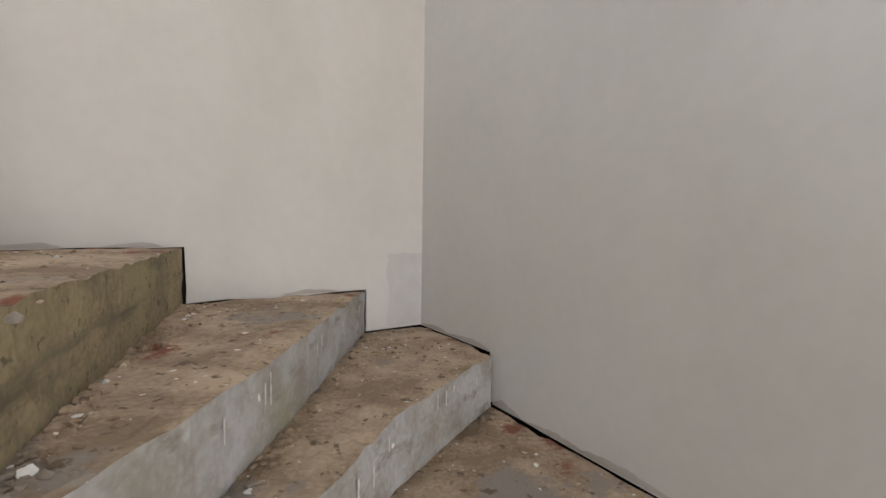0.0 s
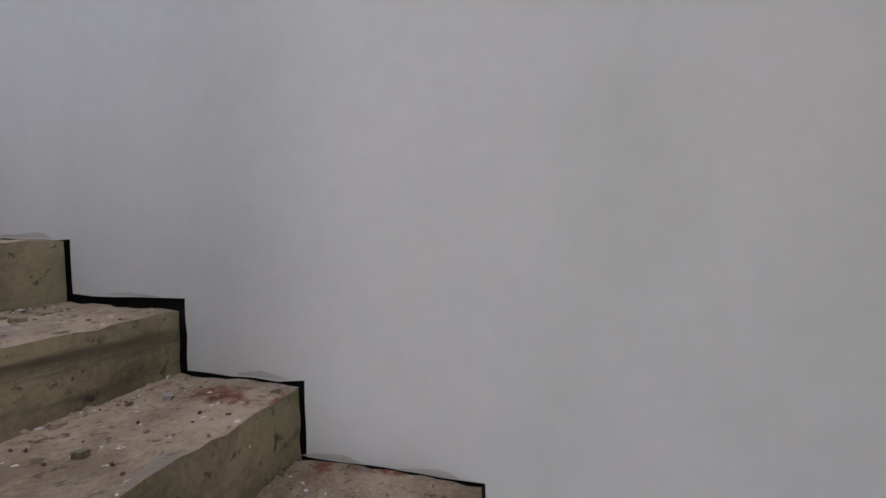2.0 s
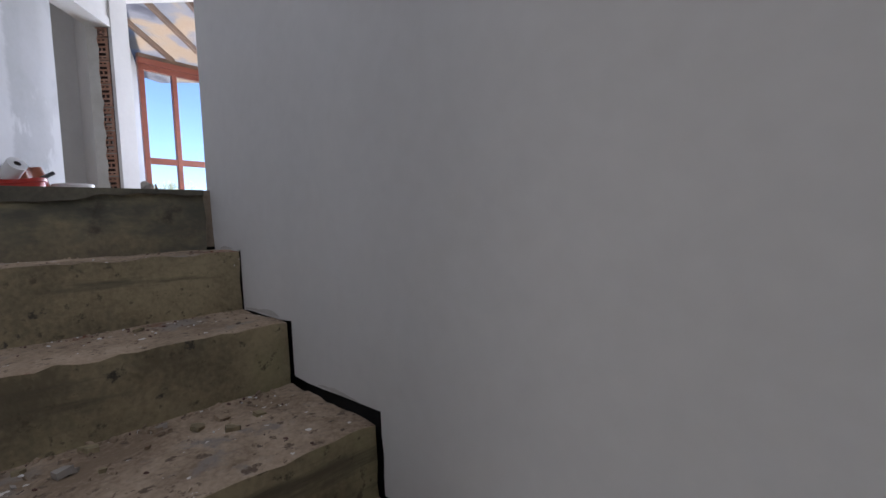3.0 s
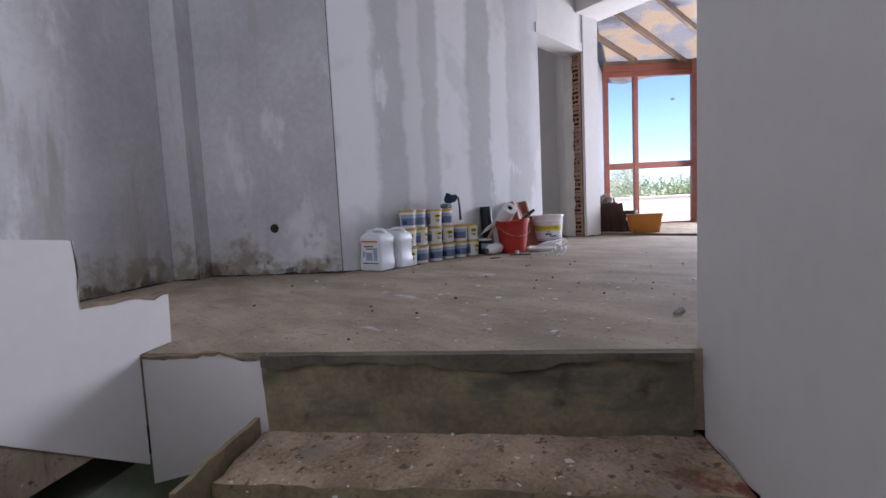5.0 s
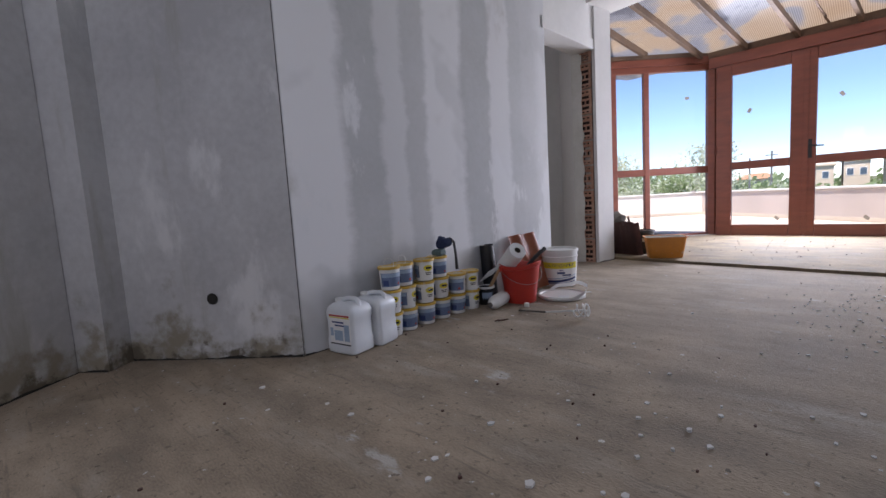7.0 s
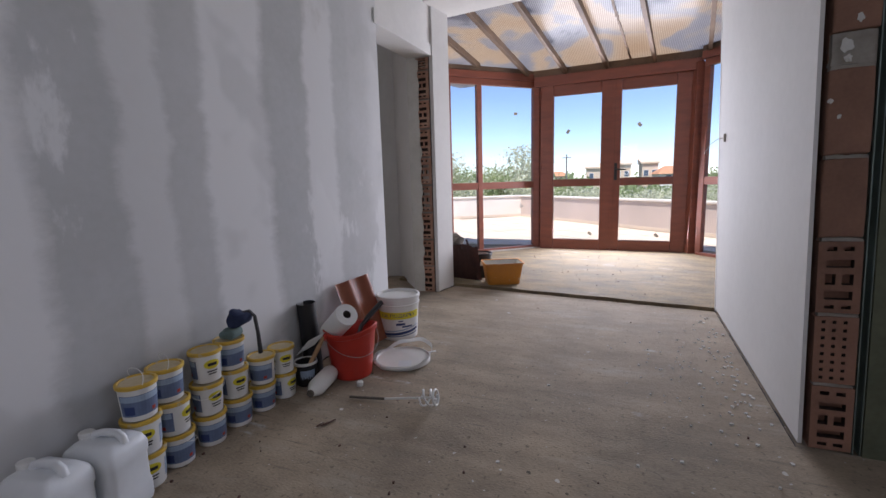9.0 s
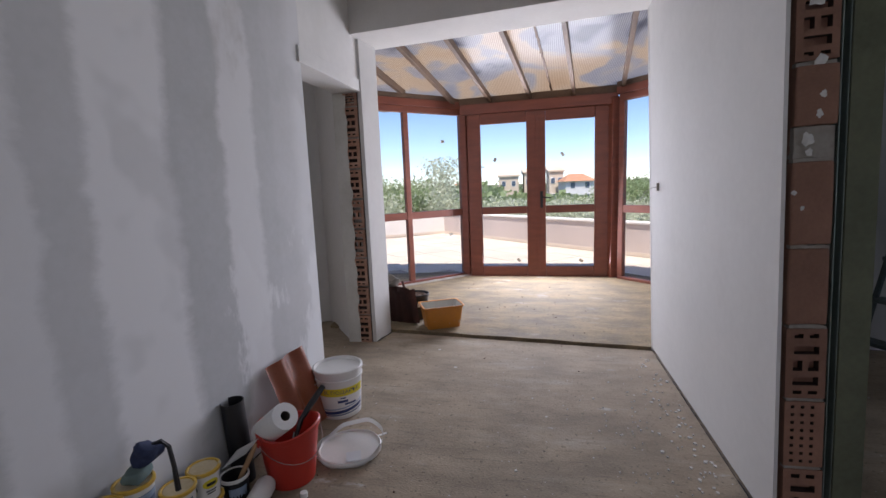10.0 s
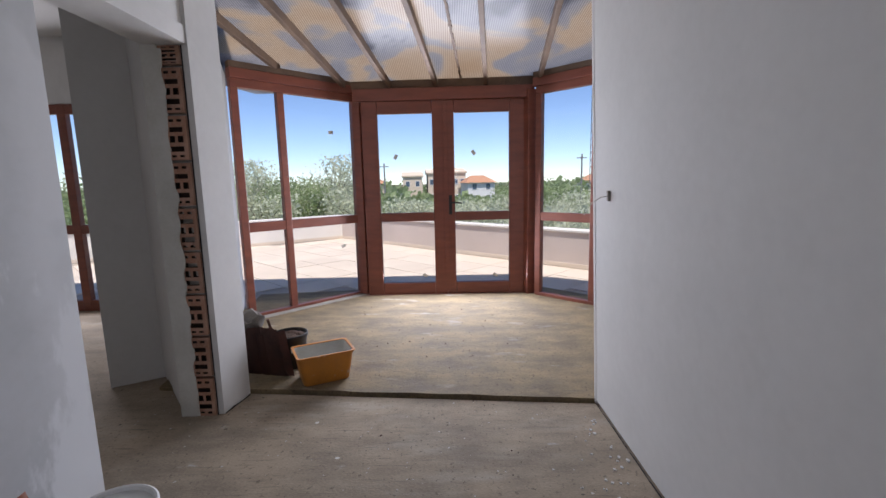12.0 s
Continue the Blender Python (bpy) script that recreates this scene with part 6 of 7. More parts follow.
def small_things():
    t = thing("sealant_bottle", "white plastic bottle lying on its side on the floor", "bottle")
    a, c = Vector((-4.895, -1.755, 0.042)), Vector((-5.10, -1.80, 0.047))
    m = look(a, c) @ pose(0, 0, 0, 180, 0, 0)
    L = (c - a).length
    b = bmesh.new()
    lathe(b, [(0.018, -0.012), (0.022, 0.0), (0.037, 0.03), (0.043, 0.05), (0.043, L - 0.02), (0.036, L), (0.001, L)], 28, m)
    part("body", b, WHITEPLASTIC, t, soft=True)
    b = bmesh.new()
    lathe(b, [(0.0165, -0.02), (0.0175, -0.012), (0.001, -0.0125)], 20, m)
    part("neck", b, RAG, t, "dark neck end")
    t = thing("bottle_cap", "small white bottle cap on the floor", "cap")
    b = bmesh.new()
    lathe(b, [(0.015, 0.0), (0.016, 0.002), (0.016, 0.022), (0.014, 0.024), (0.001, 0.024)], 18, pose(-5.10, -1.628, 0.0005))
    part("cap", b, WHITEPLASTIC, t, soft=True)
    t = thing("dark_tub", "small dark paint tub with a pale rim, open", "paint tub", at=pose(-5.035, -1.905, 0.0005))
    b = bmesh.new()
    lathe(b, [(0.047, 0), (0.05, 0.004), (0.056, 0.115), (0.052, 0.115), (0.046, 0.02), (0.001, 0.02)], 26)
    part("body", b, BLACKP, t, soft=True)
    b = bmesh.new()
    lathe(b, [(0.056, 0.108), (0.059, 0.109), (0.059, 0.12), (0.053, 0.122), (0.052, 0.116)], 26, cap_low=False)
    part("rim", b, WHITEPLASTIC, t, "pale plastic rim", soft=True)
    b = bmesh.new()
    shell(b, 0.0505, 0.0545, 0.035, 0.085, radians(10), radians(90), 0.0008, 8)
    part("label", b, LABELLIGHT, t)
    t = thing("paint_brush", "wooden handled paint brush standing in the dark tub", "brush")
    b = bmesh.new()
    tube(b, [(-5.03, -1.90, 0.05), (-5.05, -1.875, 0.12), (-5.075, -1.845, 0.19), (-5.09, -1.825, 0.235)], [0.014, 0.011, 0.012, 0.007], 8)
    part("handle", b, WOOD, t, soft=True)
    t = thing("pipe_offcut", "black plastic pipe offcut standing against the wall", "pipe")
    b = bmesh.new()
    lathe(b, [(0.044, 0.001), (0.047, 0.001), (0.049, 0.385), (0.046, 0.385), (0.043, 0.01)], 30, pose(-5.165, -1.962, 0, 2, 2, 0), cap_low=False)
    part("pipe", b, BLACKP, t, soft=True)
    t = thing("twig_debris", "small dark crushed debris on the floor", "debris")
    b = bmesh.new()
    for x, y in ((-4.72, -1.57), (-4.735, -1.56), (-4.71, -1.585), (-4.75, -1.555)):
        tube(b, [(x, y, 0.004), (x - 0.02, y + 0.012, 0.009), (x - 0.035, y + 0.01, 0.004)], 0.003, 5)
    part("debris", b, OLDTILE, t)


small_things()

# ---- things in the porch ----


def mortar_tub():
    mid = Vector((-7.40, -1.54, 0.023))
    t = thing("mortar_tub", "orange rectangular plastic tub crusted with mortar", "tub", at=pose(mid.x, mid.y, mid.z, 0, 0, 117))
    b = bmesh.new()

    def ring(sx, sy, z, r=0.03):
        pts = []
        for qx, qy, a0 in ((1, 1, 0), (-1, 1, 90), (-1, -1, 180), (1, -1, 270)):
            for k in range(5):
                a = radians(a0 + 22.5 * k)
                pts.append(b.verts.new((qx * (sx - r) + r * math.cos(a), qy * (sy - r) + r * math.sin(a), z)))
        return pts
    rings = [ring(*p) for p in ((0.145, 0.095, 0.0), (0.15, 0.1, 0.006), (0.178, 0.125, 0.195), (0.19, 0.137, 0.198), (0.19, 0.137, 0.206), (0.175, 0.122, 0.204), (0.147, 0.097, 0.014))]
    for a, c in zip(rings, rings[1:]):
        for i in range(len(a)):
            b.faces.new((a[i], a[(i + 1) % len(a)], c[(i + 1) % len(a)], c[i]))
    b.faces.new(rings[0][::-1])
    b.faces.new(rings[-1])
    part("body", b, ORANGE, t, soft=True)
    b = bmesh.new()
    up, low = ring(0.1725, 0.1195, 0.2005), ring(0.1455, 0.0955, 0.0165)
    for i in range(len(up)):
        b.faces.new((up[i], up[(i + 1) % len(up)], low[(i + 1) % len(up)], low[i]))
    part("mortar_lining", b, BOARD_EDGE, t, "pale dried mortar lining the inside", soft=True)
    b = bmesh.new()
    n = 24
    for s in (1,):
        prism(b, [(-0.14, -0.09), (0.14, -0.09), (0.14, 0.09), (-0.14, 0.09)], 0.016, 0.03)
    fine_cut(b, 0.04, 4)
    rough(b, 0.006, 18)
    part("residue", b, MORTAR, t, "dried grey mortar residue")


mortar_tub()


def planter():
    t = thing("plant_pot", "black plastic pot filled with dry soil", "pot", at=pose(-7.615, -1.835, 0.023))
    b = bmesh.new()
    lathe(b, [(0.09, 0), (0.094, 0.004), (0.118, 0.22), (0.126, 0.222), (0.126, 0.245), (0.12, 0.247), (0.115, 0.225), (0.092, 0.02)], 32)
    part("body", b, BLACKP, t, soft=True)
    b = bmesh.new()
    lathe(b, [(0.116, 0.215), (0.08, 0.235), (0.04, 0.245), (0.001, 0.24)], 24)
    fine_cut(b, 0.03, 2)
    rough(b, 0.012, 30)
    part("soil", b, SOIL, t, "clods of dry soil")
    b = bmesh.new()
    shell(b, 0.109, 0.113, 0.13, 0.17, radians(20), radians(40), 0.0008, 4)
    part("label", b, PAPER, t)


planter()


def tile_stack():
    rng = random.Random(3)
    for i in range(5):
        t = thing("old_roof_tile", "old dark roof tile stacked upright against the pier", "roof tile", "stack of old tiles")
        b = bmesh.new()
        w, hgt = 0.22, 0.33 + rng.uniform(-0.04, 0.04)
        nx = 12
        cols = []
        for k in range(nx + 1):
            s = k / nx
            off = 0.016 * math.cos(2 * math.pi * s)
            cols.append([b.verts.new((-w / 2 + w * s, off, z)) for z in (0.0, hgt * 0.5, hgt + 0.015 * noise.noise(Vector((i, k * 0.4, 0))))])
        for c0, c1 in zip(cols, cols[1:]):
            for q in range(2):
                b.faces.new((c0[q], c1[q], c1[q + 1], c0[q + 1]))
        bmesh.ops.solidify(b, geom=b.faces[:], thickness=0.014)
        bmesh.ops.transform(b, matrix=pose(-7.50 + 0.012 * i, -2.09 + 0.058 * i, 0.024, 5 + rng.uniform(0, 5), rng.uniform(-3, 3), 62 + rng.uniform(-6, 6)), verts=b.verts)
        for v in b.verts:
            v.co.z = max(v.co.z, 0.0235)
        part("tile", b, OLDTILE, t, soft=True)
    t = thing("rag_bundle", "crumpled grey-brown rag lying on the old tiles", "rag")
    b = bmesh.new()
    bmesh.ops.create_icosphere(b, subdivisions=3, radius=0.1)
    for v in b.verts:
        v.co = Vector((v.co.x * 0.9, v.co.y * 0.75, v.co.z * 0.62)) + noise.noise_vector(v.co * 14) * 0.035
    bmesh.ops.transform(b, matrix=pose(-7.52, -2.05, 0.40), verts=b.verts)
    part("rag", b, RAG, t, soft=True)
    t = thing("wood_lath", "short brown wooden lath leaning on the old tiles", "lath")
    b = bmesh.new()
    box(b, -0.02, -0.008, 0, 0.02, 0.008, 0.42, 0.003, pose(-7.44, -1.80, 0.0235, 14, -6, 30))
    part("lath", b, OLDTILE, t)


tile_stack()

# ---- ladder in the dim room ----


def ladder():
    t = thing("step_ladder", "dark metal step ladder standing in an unlit room", "ladder", at=pose(-6.42, 1.32, 0.0, 0, 0, 25))
    for s in (-1, 1):
        b = bmesh.new()
        tube(b, [(s * 0.24, 0.0, 0.002), (s * 0.17, 0.38, 1.72), (s * 0.12, 0.42, 1.86), (0, 0.43, 1.9)], 0.016, 8)
        part("rail", b, ALU, t, soft=True)
        b = bmesh.new()
        tube(b, [(s * 0.24, 0.95, 0.002), (s * 0.18, 0.45, 1.45)], 0.014, 8)
        part("rear_leg", b, ALU, t, soft=True)
    for k in range(6):
        z = 0.26 + 0.25 * k
        y = 0.38 * z / 1.72
        w = 0.235 - 0.06 * z / 1.72
        b = bmesh.new()
        box(b, -w, y - 0.05, z - 0.012, w, y + 0.05, z + 0.012, 0.004)
        part("tread", b, ALU, t)


ladder()


def scatter(name, label, cx, cy, n, seed, spread, material, size, z=0.0):
    """Loose flakes on the floor."""
    rng = random.Random(seed)
    b = bmesh.new()
    for _ in range(n):
        x, y = cx + rng.gauss(0, spread[0]), cy + rng.gauss(0, spread[1])
        if y > 0.14 and x < -5.2 or y < WY + 0.06:
            continue
        u = SU.dot(Vector((x, y)) - SC)
        if u < 2.68:
            continue
        r = rng.uniform(size * 0.4, size)
        k = rng.randint(4, 6)
        a0 = rng.uniform(0, 6)
        base = [(x + r * rng.uniform(0.6, 1.2) * math.cos(a0 + 6.283 * i / k), y + r * rng.uniform(0.5, 1.0) * math.sin(a0 + 6.283 * i / k)) for i in range(k)]
        prism(b, base, z + 0.0005, z + rng.uniform(0.003, 0.008))
    ob = part(name, b, material)
    return tagged(ob, label, "debris", kind="stuff")


scatter("plaster_flakes", "white plaster flakes strewn along the partition", -6.0, 0.06, 95, 1, (0.7, 0.05), PLASTER, 0.012)
scatter("plaster_crumbs", "white plaster crumbs near the partition", -5.8, -0.16, 60, 2, (0.35, 0.13), PLASTER, 0.007)
scatter("floor_chips", "scattered pale chips on the landing floor", -3.95, -0.3, 75, 3, (0.6, 0.5), PLASTER, 0.015)
scatter("floor_grit", "scattered dark grit on the landing floor", -4.2, -1.0, 55, 4, (1.2, 0.6), OLDTILE, 0.007)
scatter("porch_grit", "scattered grit on the porch floor", -8.4, -0.7, 90, 5, (0.6, 0.7), OLDTILE, 0.007, 0.022)
t = tagged(part("landing_stone", (lambda b: (bmesh.ops.create_icosphere(b, subdivisions=2, radius=0.02, matrix=pose(-3.72, 0.0, 0.008) @ Matrix.Diagonal((1.1, 0.8, 0.6, 1))), rough(b, 0.012, 30), b)[2])(bmesh.new()), MORTAR), "lump of broken mortar on the landing", "rubble")


def step_rubble():
    """Crumbs and flat shards lying on the treads, thickest below the risers."""
    rng = random.Random(8)
    spans = {6: (2.36, 2.6), 5: (2.08, 2.32), 4: (1.68, 2.03), 3: (1.34, 1.63), 2: (1.04, 1.29), 1: (0.75, 0.88), 0: (0.08, 0.3)}
    for mat_, label, n, s in ((TREAD, "brown rubble crumbs on the stair treads", 900, 0.006), (PLASTER, "white plaster crumbs on the stair treads", 120, 0.005), (OLDTILE, "dark rubble crumbs on the stair treads", 260, 0.005)):
        b = bmesh.new()
        for _ in range(n):
            k = rng.choice((6, 5, 5, 4, 4, 3, 3, 2, 1, 0))
            lo, hi = spans[k]
            v = rng.uniform(0.05, 1.1) if k > 1 else rng.uniform(0.05, 0.4)
            u = lo + (hi - lo) * (1 - rng.random() ** 3)
            x, y = S(u, v)
            r = rng.uniform(s * 0.35, s)
            res = bmesh.ops.create_icosphere(b, subdivisions=1, radius=r, matrix=pose(x, y, LEVEL[k] + r * 0.2, rng.uniform(0, 90), 0, rng.uniform(0, 90)) @ Matrix.Diagonal((1.5, 0.9, 0.6, 1)))
            for vv in res["verts"]:
                vv.co += noise.noise_vector(vv.co * 60) * r * 0.7
        tagged(part("stair_rubble", b, mat_), label, "rubble", kind="stuff")
    feet = {2: [(1.31, 0.03), (1.31, 1.08)], 1: [(0.867, 0.03), (1.05, 0.83), (1.09, 1.05)], 0: [(0.258, 0.03), (0.724, 0.68), (0.902, 0.915)], -1: [(0.03, 0.50), (0.49, 0.731), (0.72, 0.928)], 3: [(1.66, 0.03), (1.66, 1.08)], 4: [(2.047, 0.03), (2.05, 1.08)]}
    for mat_, label, n, s in ((TREAD, "brown rubble heaped along the feet of the risers", 950, 0.010), (PLASTER, "white plaster bits along the feet of the risers", 80, 0.008)):
        b = bmesh.new()
        for _ in range(n):
            k = rng.choice((4, 3, 2, 2, 1, 1, 1, 0, 0, -1))
            line = feet[k]
            q = rng.randrange(len(line) - 1)
            f = rng.random()
            u = line[q][0] + (line[q + 1][0] - line[q][0]) * f - abs(rng.gauss(0.004, 0.026))
            v = line[q][1] + (line[q + 1][1] - line[q][1]) * f + (abs(rng.gauss(0, 0.02)) if k < 1 else rng.gauss(0, 0.01))
            if u < 0.012 or v < 0.012:
                continue
            x, y = S(u, v)
            r = s * rng.uniform(0.2, 1.0) ** 1.6
            res = bmesh.ops.create_icosphere(b, subdivisions=1, radius=r, matrix=pose(x, y, LEVEL[k] + r * 0.15, rng.uniform(0, 90), 0, rng.uniform(0, 90)) @ Matrix.Diagonal((1.4, 0.9, 0.6, 1)))
            for vv in res["verts"]:
                vv.co += noise.noise_vector(vv.co * 60) * r * 0.7
        tagged(part("riser_rubble", b, mat_), label, "rubble", kind="stuff")
    shards = thing("mortar_shard_pile", "flat broken mortar shards lying below the stair risers", "rubble")
    for i in range(44):
        k = rng.choice((5, 4, 4, 4, 3, 3, 2))
        lo, hi = spans[k]
        x, y = S(hi - (hi - lo) * abs(rng.gauss(0, 0.28)), rng.uniform(0.12, 0.8))
        r = rng.uniform(0.008, 0.026)
        n = rng.randint(4, 6)
        b = bmesh.new()
        prism(b, [(r * rng.uniform(0.5, 1.2) * math.cos(6.283 * q / n), r * rng.uniform(0.4, 0.9) * math.sin(6.283 * q / n)) for q in range(n)], 0, rng.uniform(0.006, 0.013), pose(x, y, LEVEL[k] - 0.001, rng.uniform(-14, 14), rng.uniform(-14, 14), rng.uniform(0, 360)))
        part("shard", b, rng.choice((TREAD, STEP, TREAD, MORTAR)), shards)


step_rubble()

# ---- outside ----
TZ = -0.06
PA0, PA1, PB1 = (-8.2, 4.55), (-16.05, -3.4), (-11.9, -9.3)

bm = bmesh.new()
prism(bm, [(-9.4, -6.2), (-9.4, -3.0), (-9.96, -1.5), (-9.96, 0.42), (-9.0, 1.4), (-7.0, 1.5), (-7.0, 4.5), PA0, PA1, PB1, (-9.4, -9.3)], -0.4, TZ - 0.012)
structure(part("terrace", bm, GROUT), "sunlit pale terrace slab", "terrace")
TERR = bpy.data.objects["terrace"]


def parapet(name, a, c, material, label, h=0.56):
    d = Vector(c) - Vector(a)
    ang = math.degrees(math.atan2(d.y, d.x))
    b = bmesh.new()
    box(b, -0.1, -0.2, TZ - 0.3, d.length + 0.1, 0.0, TZ + h, 0.01, pose(a[0], a[1], 0, 0, 0, ang))
    w = part(name, b, material)
    structure(w, label, "parapet")
    b = bmesh.new()
    box(b, -0.12, -0.23, TZ + h + 0.001, d.length + 0.12, 0.03, TZ + h + 0.04, 0.008, pose(a[0], a[1], 0, 0, 0, ang))
    part("coping", b, PARAPET_WHITE, w, "pale coping")
    b = bmesh.new()
    box(b, 0, 0.001, TZ, d.length, 0.015, TZ + 0.07, 0.003, pose(a[0], a[1], 0, 0, 0, ang))
    part("skirting", b, TERRACE, w)


d45 = (Vector(PA0) - Vector(PA1)).normalized()
parapet("parapet_1", PA0, PA1, PARAPET, "weathered pinkish rendered terrace parapet")
parapet("parapet_2", PA1, PB1, PARAPET_WHITE, "bright white rendered terrace parapet")

bm = bmesh.new()
R = 2500
prism(bm, [(R * math.cos(2 * math.pi * i / 48), R * math.sin(2 * math.pi * i / 48)) for i in range(48)], -3.6, -3.5)
structure(part("ground", bm, GROUND), "dry grassland with scrub reaching the horizon", "ground")


def tree(x, y, height, spread, leaf, seed, label, count=900, trunk=0.09):
    rng = random.Random(seed)
    t = thing("tree", label, "tree", "trees beyond the terrace", at=pose(x, y, -3.5))
    b = bmesh.new()
    tube(b, [(0, 0, -0.1), (0.08, 0.04, height * 0.25), (0.02, 0.1, height * 0.5), (0.1, 0.0, height * 0.85)], [trunk, trunk * 0.8, trunk * 0.5, trunk * 0.15], 8)
    tips = []
    for k in range(18):
        a = rng.uniform(0, 6.28)
        z0 = height * rng.uniform(0.12, 0.6)
        r = spread * rng.uniform(0.5, 1.0)
        z1 = min(height * 0.97, z0 + height * rng.uniform(0.15, 0.45))
        p = [(0.05, 0.05, z0), (r * 0.45 * math.cos(a), r * 0.45 * math.sin(a), (z0 + z1) * 0.52), (r * math.cos(a), r * math.sin(a), z1)]
        tube(b, p, [trunk * 0.4, trunk * 0.25, trunk * 0.06], 5)
        tips += [Vector(p[1]), Vector(p[2]), Vector(p[2])]
    tips.append(Vector((0.1, 0, height * 0.9)))
    part("trunk", b, BARK, t)
    b = bmesh.new()
    for _ in range(count):
        c = rng.choice(tips) + Vector((rng.gauss(0, spread * 0.19), rng.gauss(0, spread * 0.19), rng.gauss(0, height * 0.075)))
        if c.z < height * 0.04 or c.z > height * 1.02:
            c.z = height * rng.uniform(0.1, 0.7)
        s = rng.uniform(0.08, 0.19)
        d = Vector((rng.uniform(-1, 1), rng.uniform(-1, 1), rng.uniform(-0.4, 1))).normalized() * s
        q = d.orthogonal().normalized() * s * 0.42
        q.rotate(Euler((rng.uniform(0, 3), rng.uniform(0, 3), 0)))
        m = c + d * 0.5
        b.faces.new([b.verts.new(v) for v in (c, m + q, c + d, m - q)])
    part("crown", b, leaf, t)
    return t


SIL, GRN = "silvery green feathery tree beyond the terrace", "dense green shrub beyond the terrace"


def belt():
    rng = random.Random(21)
    spots = [(-30.5, -11.2, 6.2, 2.1, LEAF_SILVER), (-31.0, -7.4, 6.4, 2.0, LEAF_SILVER), (-29.0, -8.6, 5.2, 2.2, LEAF_GREEN), (-27.5, -13.6, 5.2, 2.4, LEAF_SILVER), (-33.0, -16.0, 5.4, 2.8, LEAF_GREEN), (-30.0, -20.5, 5.8, 2.8, LEAF_GREEN),
             (-27.0, -10.0, 4.4, 2.2, LEAF_SILVER), (-28.0, -5.0, 4.6, 2.0, LEAF_SILVER), (-34.0, -2.6, 3.7, 2.4, LEAF_SILVER), (-34.0, 0.4, 3.6, 2.4, LEAF_SILVER), (-33.5, 3.4, 3.9, 2.5, LEAF_SILVER), (-35.0, 6.0, 4.9, 2.6, LEAF_GREEN),
             (-31.0, 6.2, 4.0, 2.4, LEAF_SILVER), (-30.0, 9.0, 4.4, 2.6, LEAF_SILVER), (-28.0, 11.5, 4.6, 2.6, LEAF_SILVER), (-33.0, 13.5, 5.2, 2.8, LEAF_GREEN), (-41.0, -6.0, 3.7, 2.8, LEAF_GREEN), (-43.0, 1.5, 3.5, 2.8, LEAF_GREEN), (-42.0, 5.0, 4.3, 2.8, LEAF_GREEN),
             (-24.0, -17.0, 4.8, 2.4, LEAF_GREEN), (-26.0, 2.0, 3.4, 2.0, LEAF_SILVER), (-26.5, -2.0, 3.4, 2.0, LEAF_SILVER), (-25.0, 5.5, 3.5, 2.2, LEAF_SILVER), (-24.0, 8.0, 3.6, 2.2, LEAF_GREEN)]
    for i, (x, y, h, s, leaf) in enumerate(spots):
        tree(x, y, h, s, leaf, 100 + i, SIL if leaf is LEAF_SILVER else GRN, 9000 if h > 5 else 7000)
    # far woods along the skyline
    b = bmesh.new()
    for _ in range(7500):
        a = radians(rng.uniform(120, 240))
        r = rng.uniform(55, 150)
        c = Vector((r * math.cos(a), r * math.sin(a), -3.5 + abs(rng.gauss(1.6, 0.9)) * (0.8 + r / 240)))
        if c.x < 0 and r < 118 and -0.09 < c.y / -c.x < 0.11:
            c.z = -3.5 + abs(rng.gauss(0.9, 0.6))
        s = rng.uniform(0.6, 1.5)
        for _k in range(2):
            d = Vector((rng.uniform(-1, 1), rng.uniform(-1, 1), rng.uniform(-0.2, 1))).normalized() * s
            q = d.orthogonal().normalized() * s * 0.55
            m = c + d * 0.5
            b.faces.new([b.verts.new(v) for v in (c, m + q, c + d, m - q)])
    tagged(part("far_woods", b, LEAF_GREEN), "far belt of green scrub along the skyline", "woods", kind="stuff")
    b = bmesh.new()
    for _ in range(6000):
        a = radians(rng.uniform(125, 232))
        r = rng.uniform(15, 60)
        c = Vector((r * math.cos(a), r * math.sin(a), -3.5))
        s = rng.uniform(0.25, 0.8)
        d = Vector((rng.uniform(-0.5, 0.5), rng.uniform(-0.5, 0.5), 1)).normalized() * s
        q = d.orthogonal().normalized() * s * 0.3
        m = c + d * 0.5
        b.faces.new([b.verts.new(v) for v in (c, m + q, c + d, m - q)])
    tagged(part("scrub", b, LEAF_SILVER), "low dry scrub on the grassland", "scrub", kind="stuff")


belt()


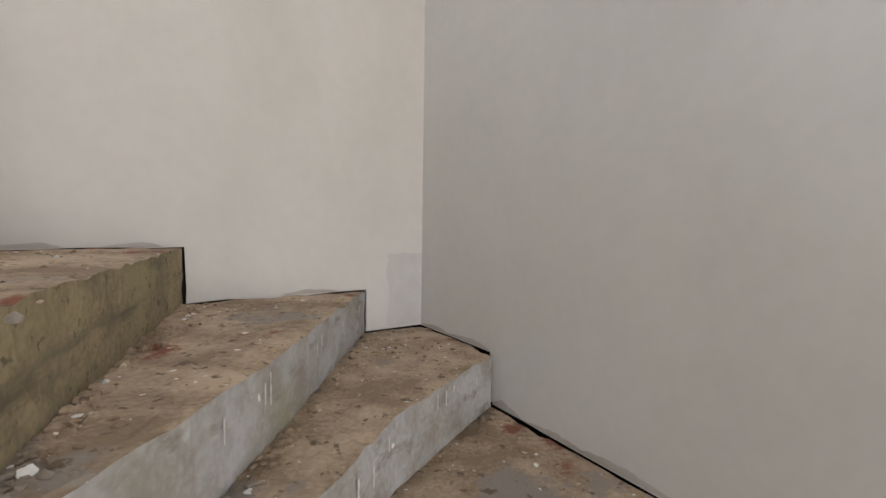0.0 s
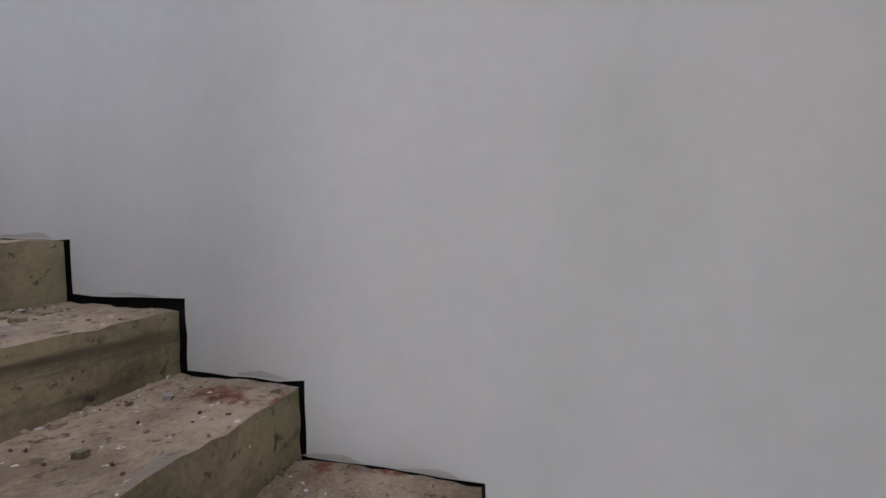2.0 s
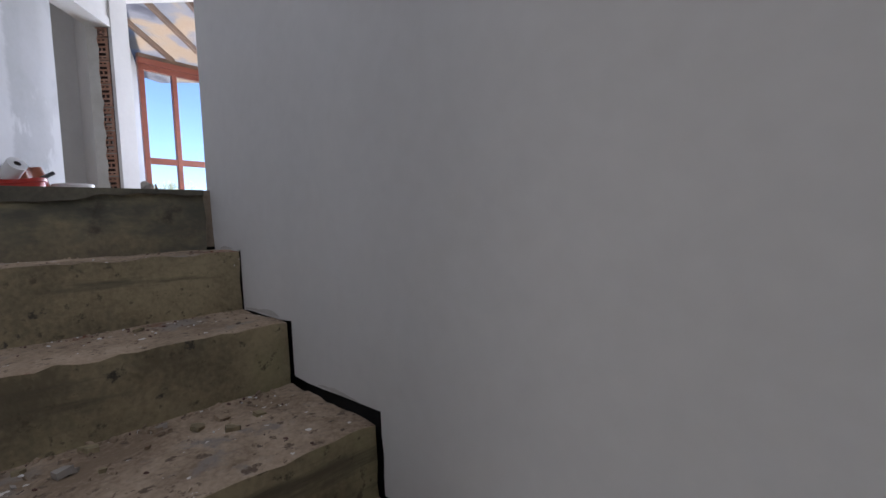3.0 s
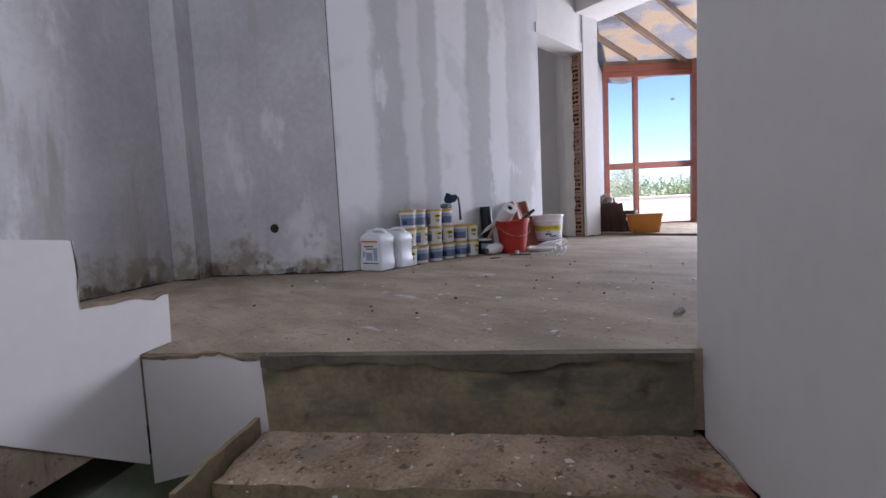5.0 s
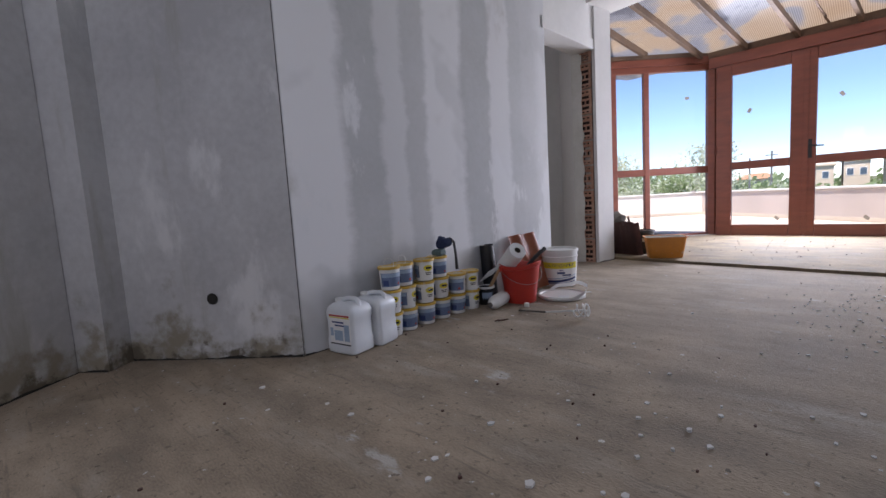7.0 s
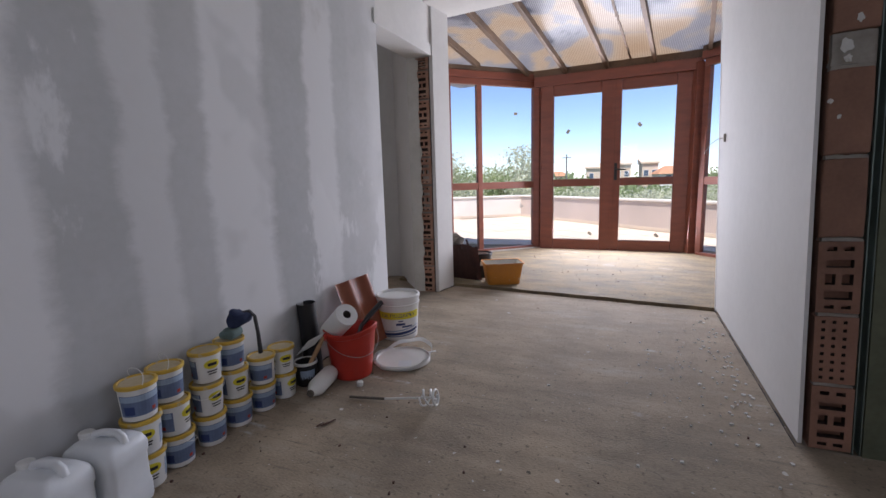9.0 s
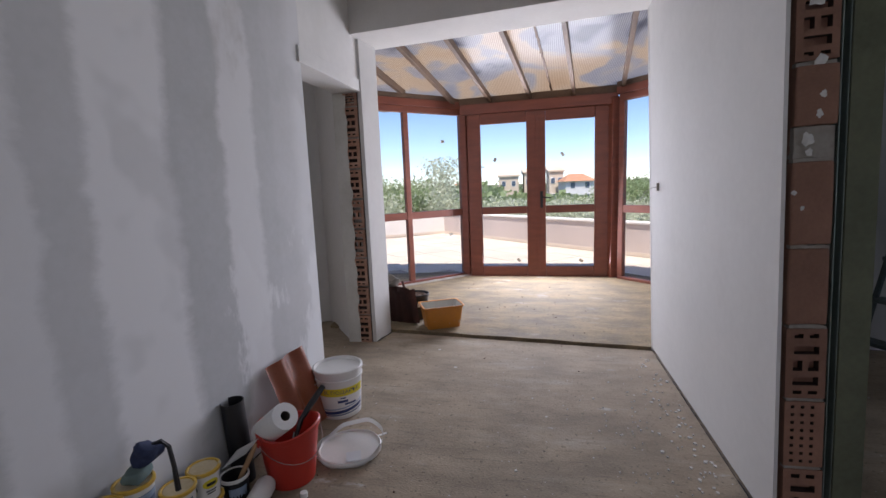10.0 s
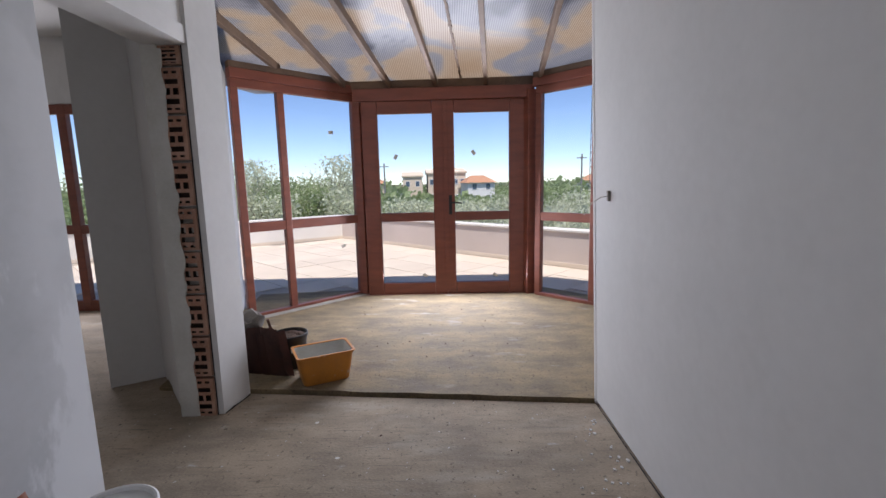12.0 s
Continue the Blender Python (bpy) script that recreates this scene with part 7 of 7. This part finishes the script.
def far_house(x, y, yaw, w, d, h, wall_mat, roof_kind, label, tower=False):
    t = thing("house", label, "house", "far houses", at=pose(x, y, -3.5, 0, 0, yaw))
    b = bmesh.new()
    box(b, -d / 2, -w / 2, 0, d / 2, w / 2, h)
    part("wall", b, wall_mat, t)
    b = bmesh.new()
    if roof_kind == "hip":
        o = 0.5
        base = [b.verts.new(p) for p in ((-d / 2 - o, -w / 2 - o, h), (d / 2 + o, -w / 2 - o, h), (d / 2 + o, w / 2 + o, h), (-d / 2 - o, w / 2 + o, h))]
        r0, r1 = b.verts.new((0, -w / 4, h + 1.5)), b.verts.new((0, w / 4, h + 1.5))
        b.faces.new(base[::-1])
        b.faces.new((base[0], base[1], r0))
        b.faces.new((base[2], base[3], r1))
        b.faces.new((base[1], base[2], r1, r0))
        b.faces.new((base[3], base[0], r0, r1))
    else:
        pts = [(-d / 2 - 0.3, h), (d / 2 + 0.3, h), (d / 2 + 0.3, h + 0.3), (-d / 2 - 0.3, h + 1.3)]
        lo = [b.verts.new((a, -w / 2 - 0.3, z)) for a, z in pts]
        hi = [b.verts.new((a, w / 2 + 0.3, z)) for a, z in pts]
        b.faces.new(lo)
        b.faces.new(hi[::-1])
        for i in range(4):
            b.faces.new((lo[i], hi[i], hi[(i + 1) % 4], lo[(i + 1) % 4]))
    part("roof", b, ROOFTILE if roof_kind == "hip" else FACADE, t)
    n = max(2, int(w / 2.6))
    for fl in (0, 1):
        for i in range(n):
            yy = -w / 2 + (i + 0.5) * w / n
            zz = 0.9 + fl * h / 2
            b = bmesh.new()
            box(b, d / 2, yy - 0.5, zz, d / 2 + 0.06, yy + 0.5, zz + 1.3)
            win = part("window", b, FACADE_WHITE, t)
            b = bmesh.new()
            box(b, d / 2 + 0.061, yy - 0.42, zz + 0.08, d / 2 + 0.07, yy + 0.42, zz + 1.22)
            part("pane", b, DARKGLASS, win)
    if tower:
        b = bmesh.new()
        box(b, -d / 4, -0.9, h, d / 4, 0.9, h + 2.4)
        part("chimney_block", b, wall_mat, t)


far_house(-112, -8.6, 5, 4.5, 8, 6.3, FACADE, "pent", "cream two-storey house with a sloped cream parapet roof")
far_house(-113, -3.4, 5, 3.4, 8, 6.9, FACADE, "pent", "cream narrow two-storey house with a sloped cream parapet roof")
far_house(-108, 2.0, 5, 3.0, 7, 6.9, FACADE, "pent", "cream house with a tall sloped wall")
far_house(-100, 6.0, 8, 5.6, 8, 4.7, FACADE_WHITE, "hip", "white house with an orange hipped tile roof")
far_house(-150, -24, 0, 8, 8, 5.0, FACADE, "hip", "distant house with an orange tile roof")
far_house(-96, 30, -10, 7, 8, 4.3, FACADE_WHITE, "hip", "distant white house among shrubs")


def poles():
    for x, y, h in ((-70, -11.8, 7.2), (-66, -9.0, 7.6), (-58, 15.4, 7.8)):
        t = thing("utility_pole", "thin grey utility pole beyond the scrub", "pole", "utility poles", at=pose(x, y, -3.5))
        b = bmesh.new()
        tube(b, [(0, 0, 0), (0, 0, h)], [0.14, 0.09], 8)
        part("shaft", b, POLE, t)
        b = bmesh.new()
        box(b, -0.05, -0.6, h - 0.5, 0.05, 0.6, h - 0.4)
        part("crossarm", b, POLE, t)
    t = thing("lattice_mast", "tall grey lattice radio mast on the skyline", "mast", at=pose(-75, 22.4, -3.5))
    b = bmesh.new()
    hh = 26
    for sx, sy in ((-1, -1), (1, -1), (0, 1)):
        tube(b, [(sx * 0.5, sy * 0.5, 0), (sx * 0.35, sy * 0.35, hh)], 0.06, 5)
    part("legs", b, POLE, t)
    for k in range(24):
        z = hh * k / 24
        b = bmesh.new()
        pts = [Vector((-0.5, -0.5, z)), Vector((0.5, -0.5, z + 0.5)), Vector((0, 0.5, z + 1.0))]
        tube(b, pts, 0.035, 4, closed=True)
        part("brace", b, POLE, t)


poles()

# ---- terrace tiles, each a slab of its own ----


def terrace_tiles():
    b = bmesh.new()
    s = 0.6
    box(b, -s / 2 + 0.006, -s / 2 + 0.006, -0.011, s / 2 - 0.006, s / 2 - 0.006, 0.0, 0.002)
    me = mesh_of("tile", b, TERRACE)
    nrm = Vector((-d45.y, d45.x))
    if nrm.x < 0:
        nrm = -nrm
    count = 0
    rest = bmesh.new()
    cand = []
    for i in range(0, 24):
        for j in range(0, 26):
            p = Vector(PA1) + d45 * (s * (i - 5) + 0.3) + nrm * (s * j + 0.32)
            if p.x > -10.1 and p.y > -1.9 or p.y < -9.0 or p.x > -9.6 or p.y > 4.0:
                continue
            e = Vector(PB1) - Vector(PA1)
            if e.x * (p.y - PA1[1]) - e.y * (p.x - PA1[0]) < 0.25:
                continue
            if -10.25 < p.x and p.y < -1.2 and p.x > -10.4:
                continue
            cand.append(p)
    cand.sort(key=lambda p: (p - Vector((-10.5, -0.7))).length)
    ang = math.degrees(math.atan2(d45.y, d45.x))
    for k, p in enumerate(cand):
        m = pose(p.x, p.y, TZ + 0.002 * math.sin(k * 1.7), 0, 0, ang)
        if k < 290:
            ob = new("tile", me)
            ob.parent = TERR
            ob.matrix_world = m
        else:
            box(rest, -s / 2 + 0.006, -s / 2 + 0.006, -0.011, s / 2 - 0.006, s / 2 - 0.006, 0.0, 0, m)
    tagged(part("far_tiles", rest, TERRACE, TERR), "pale terrace tiles", kind="stuff")


terrace_tiles()
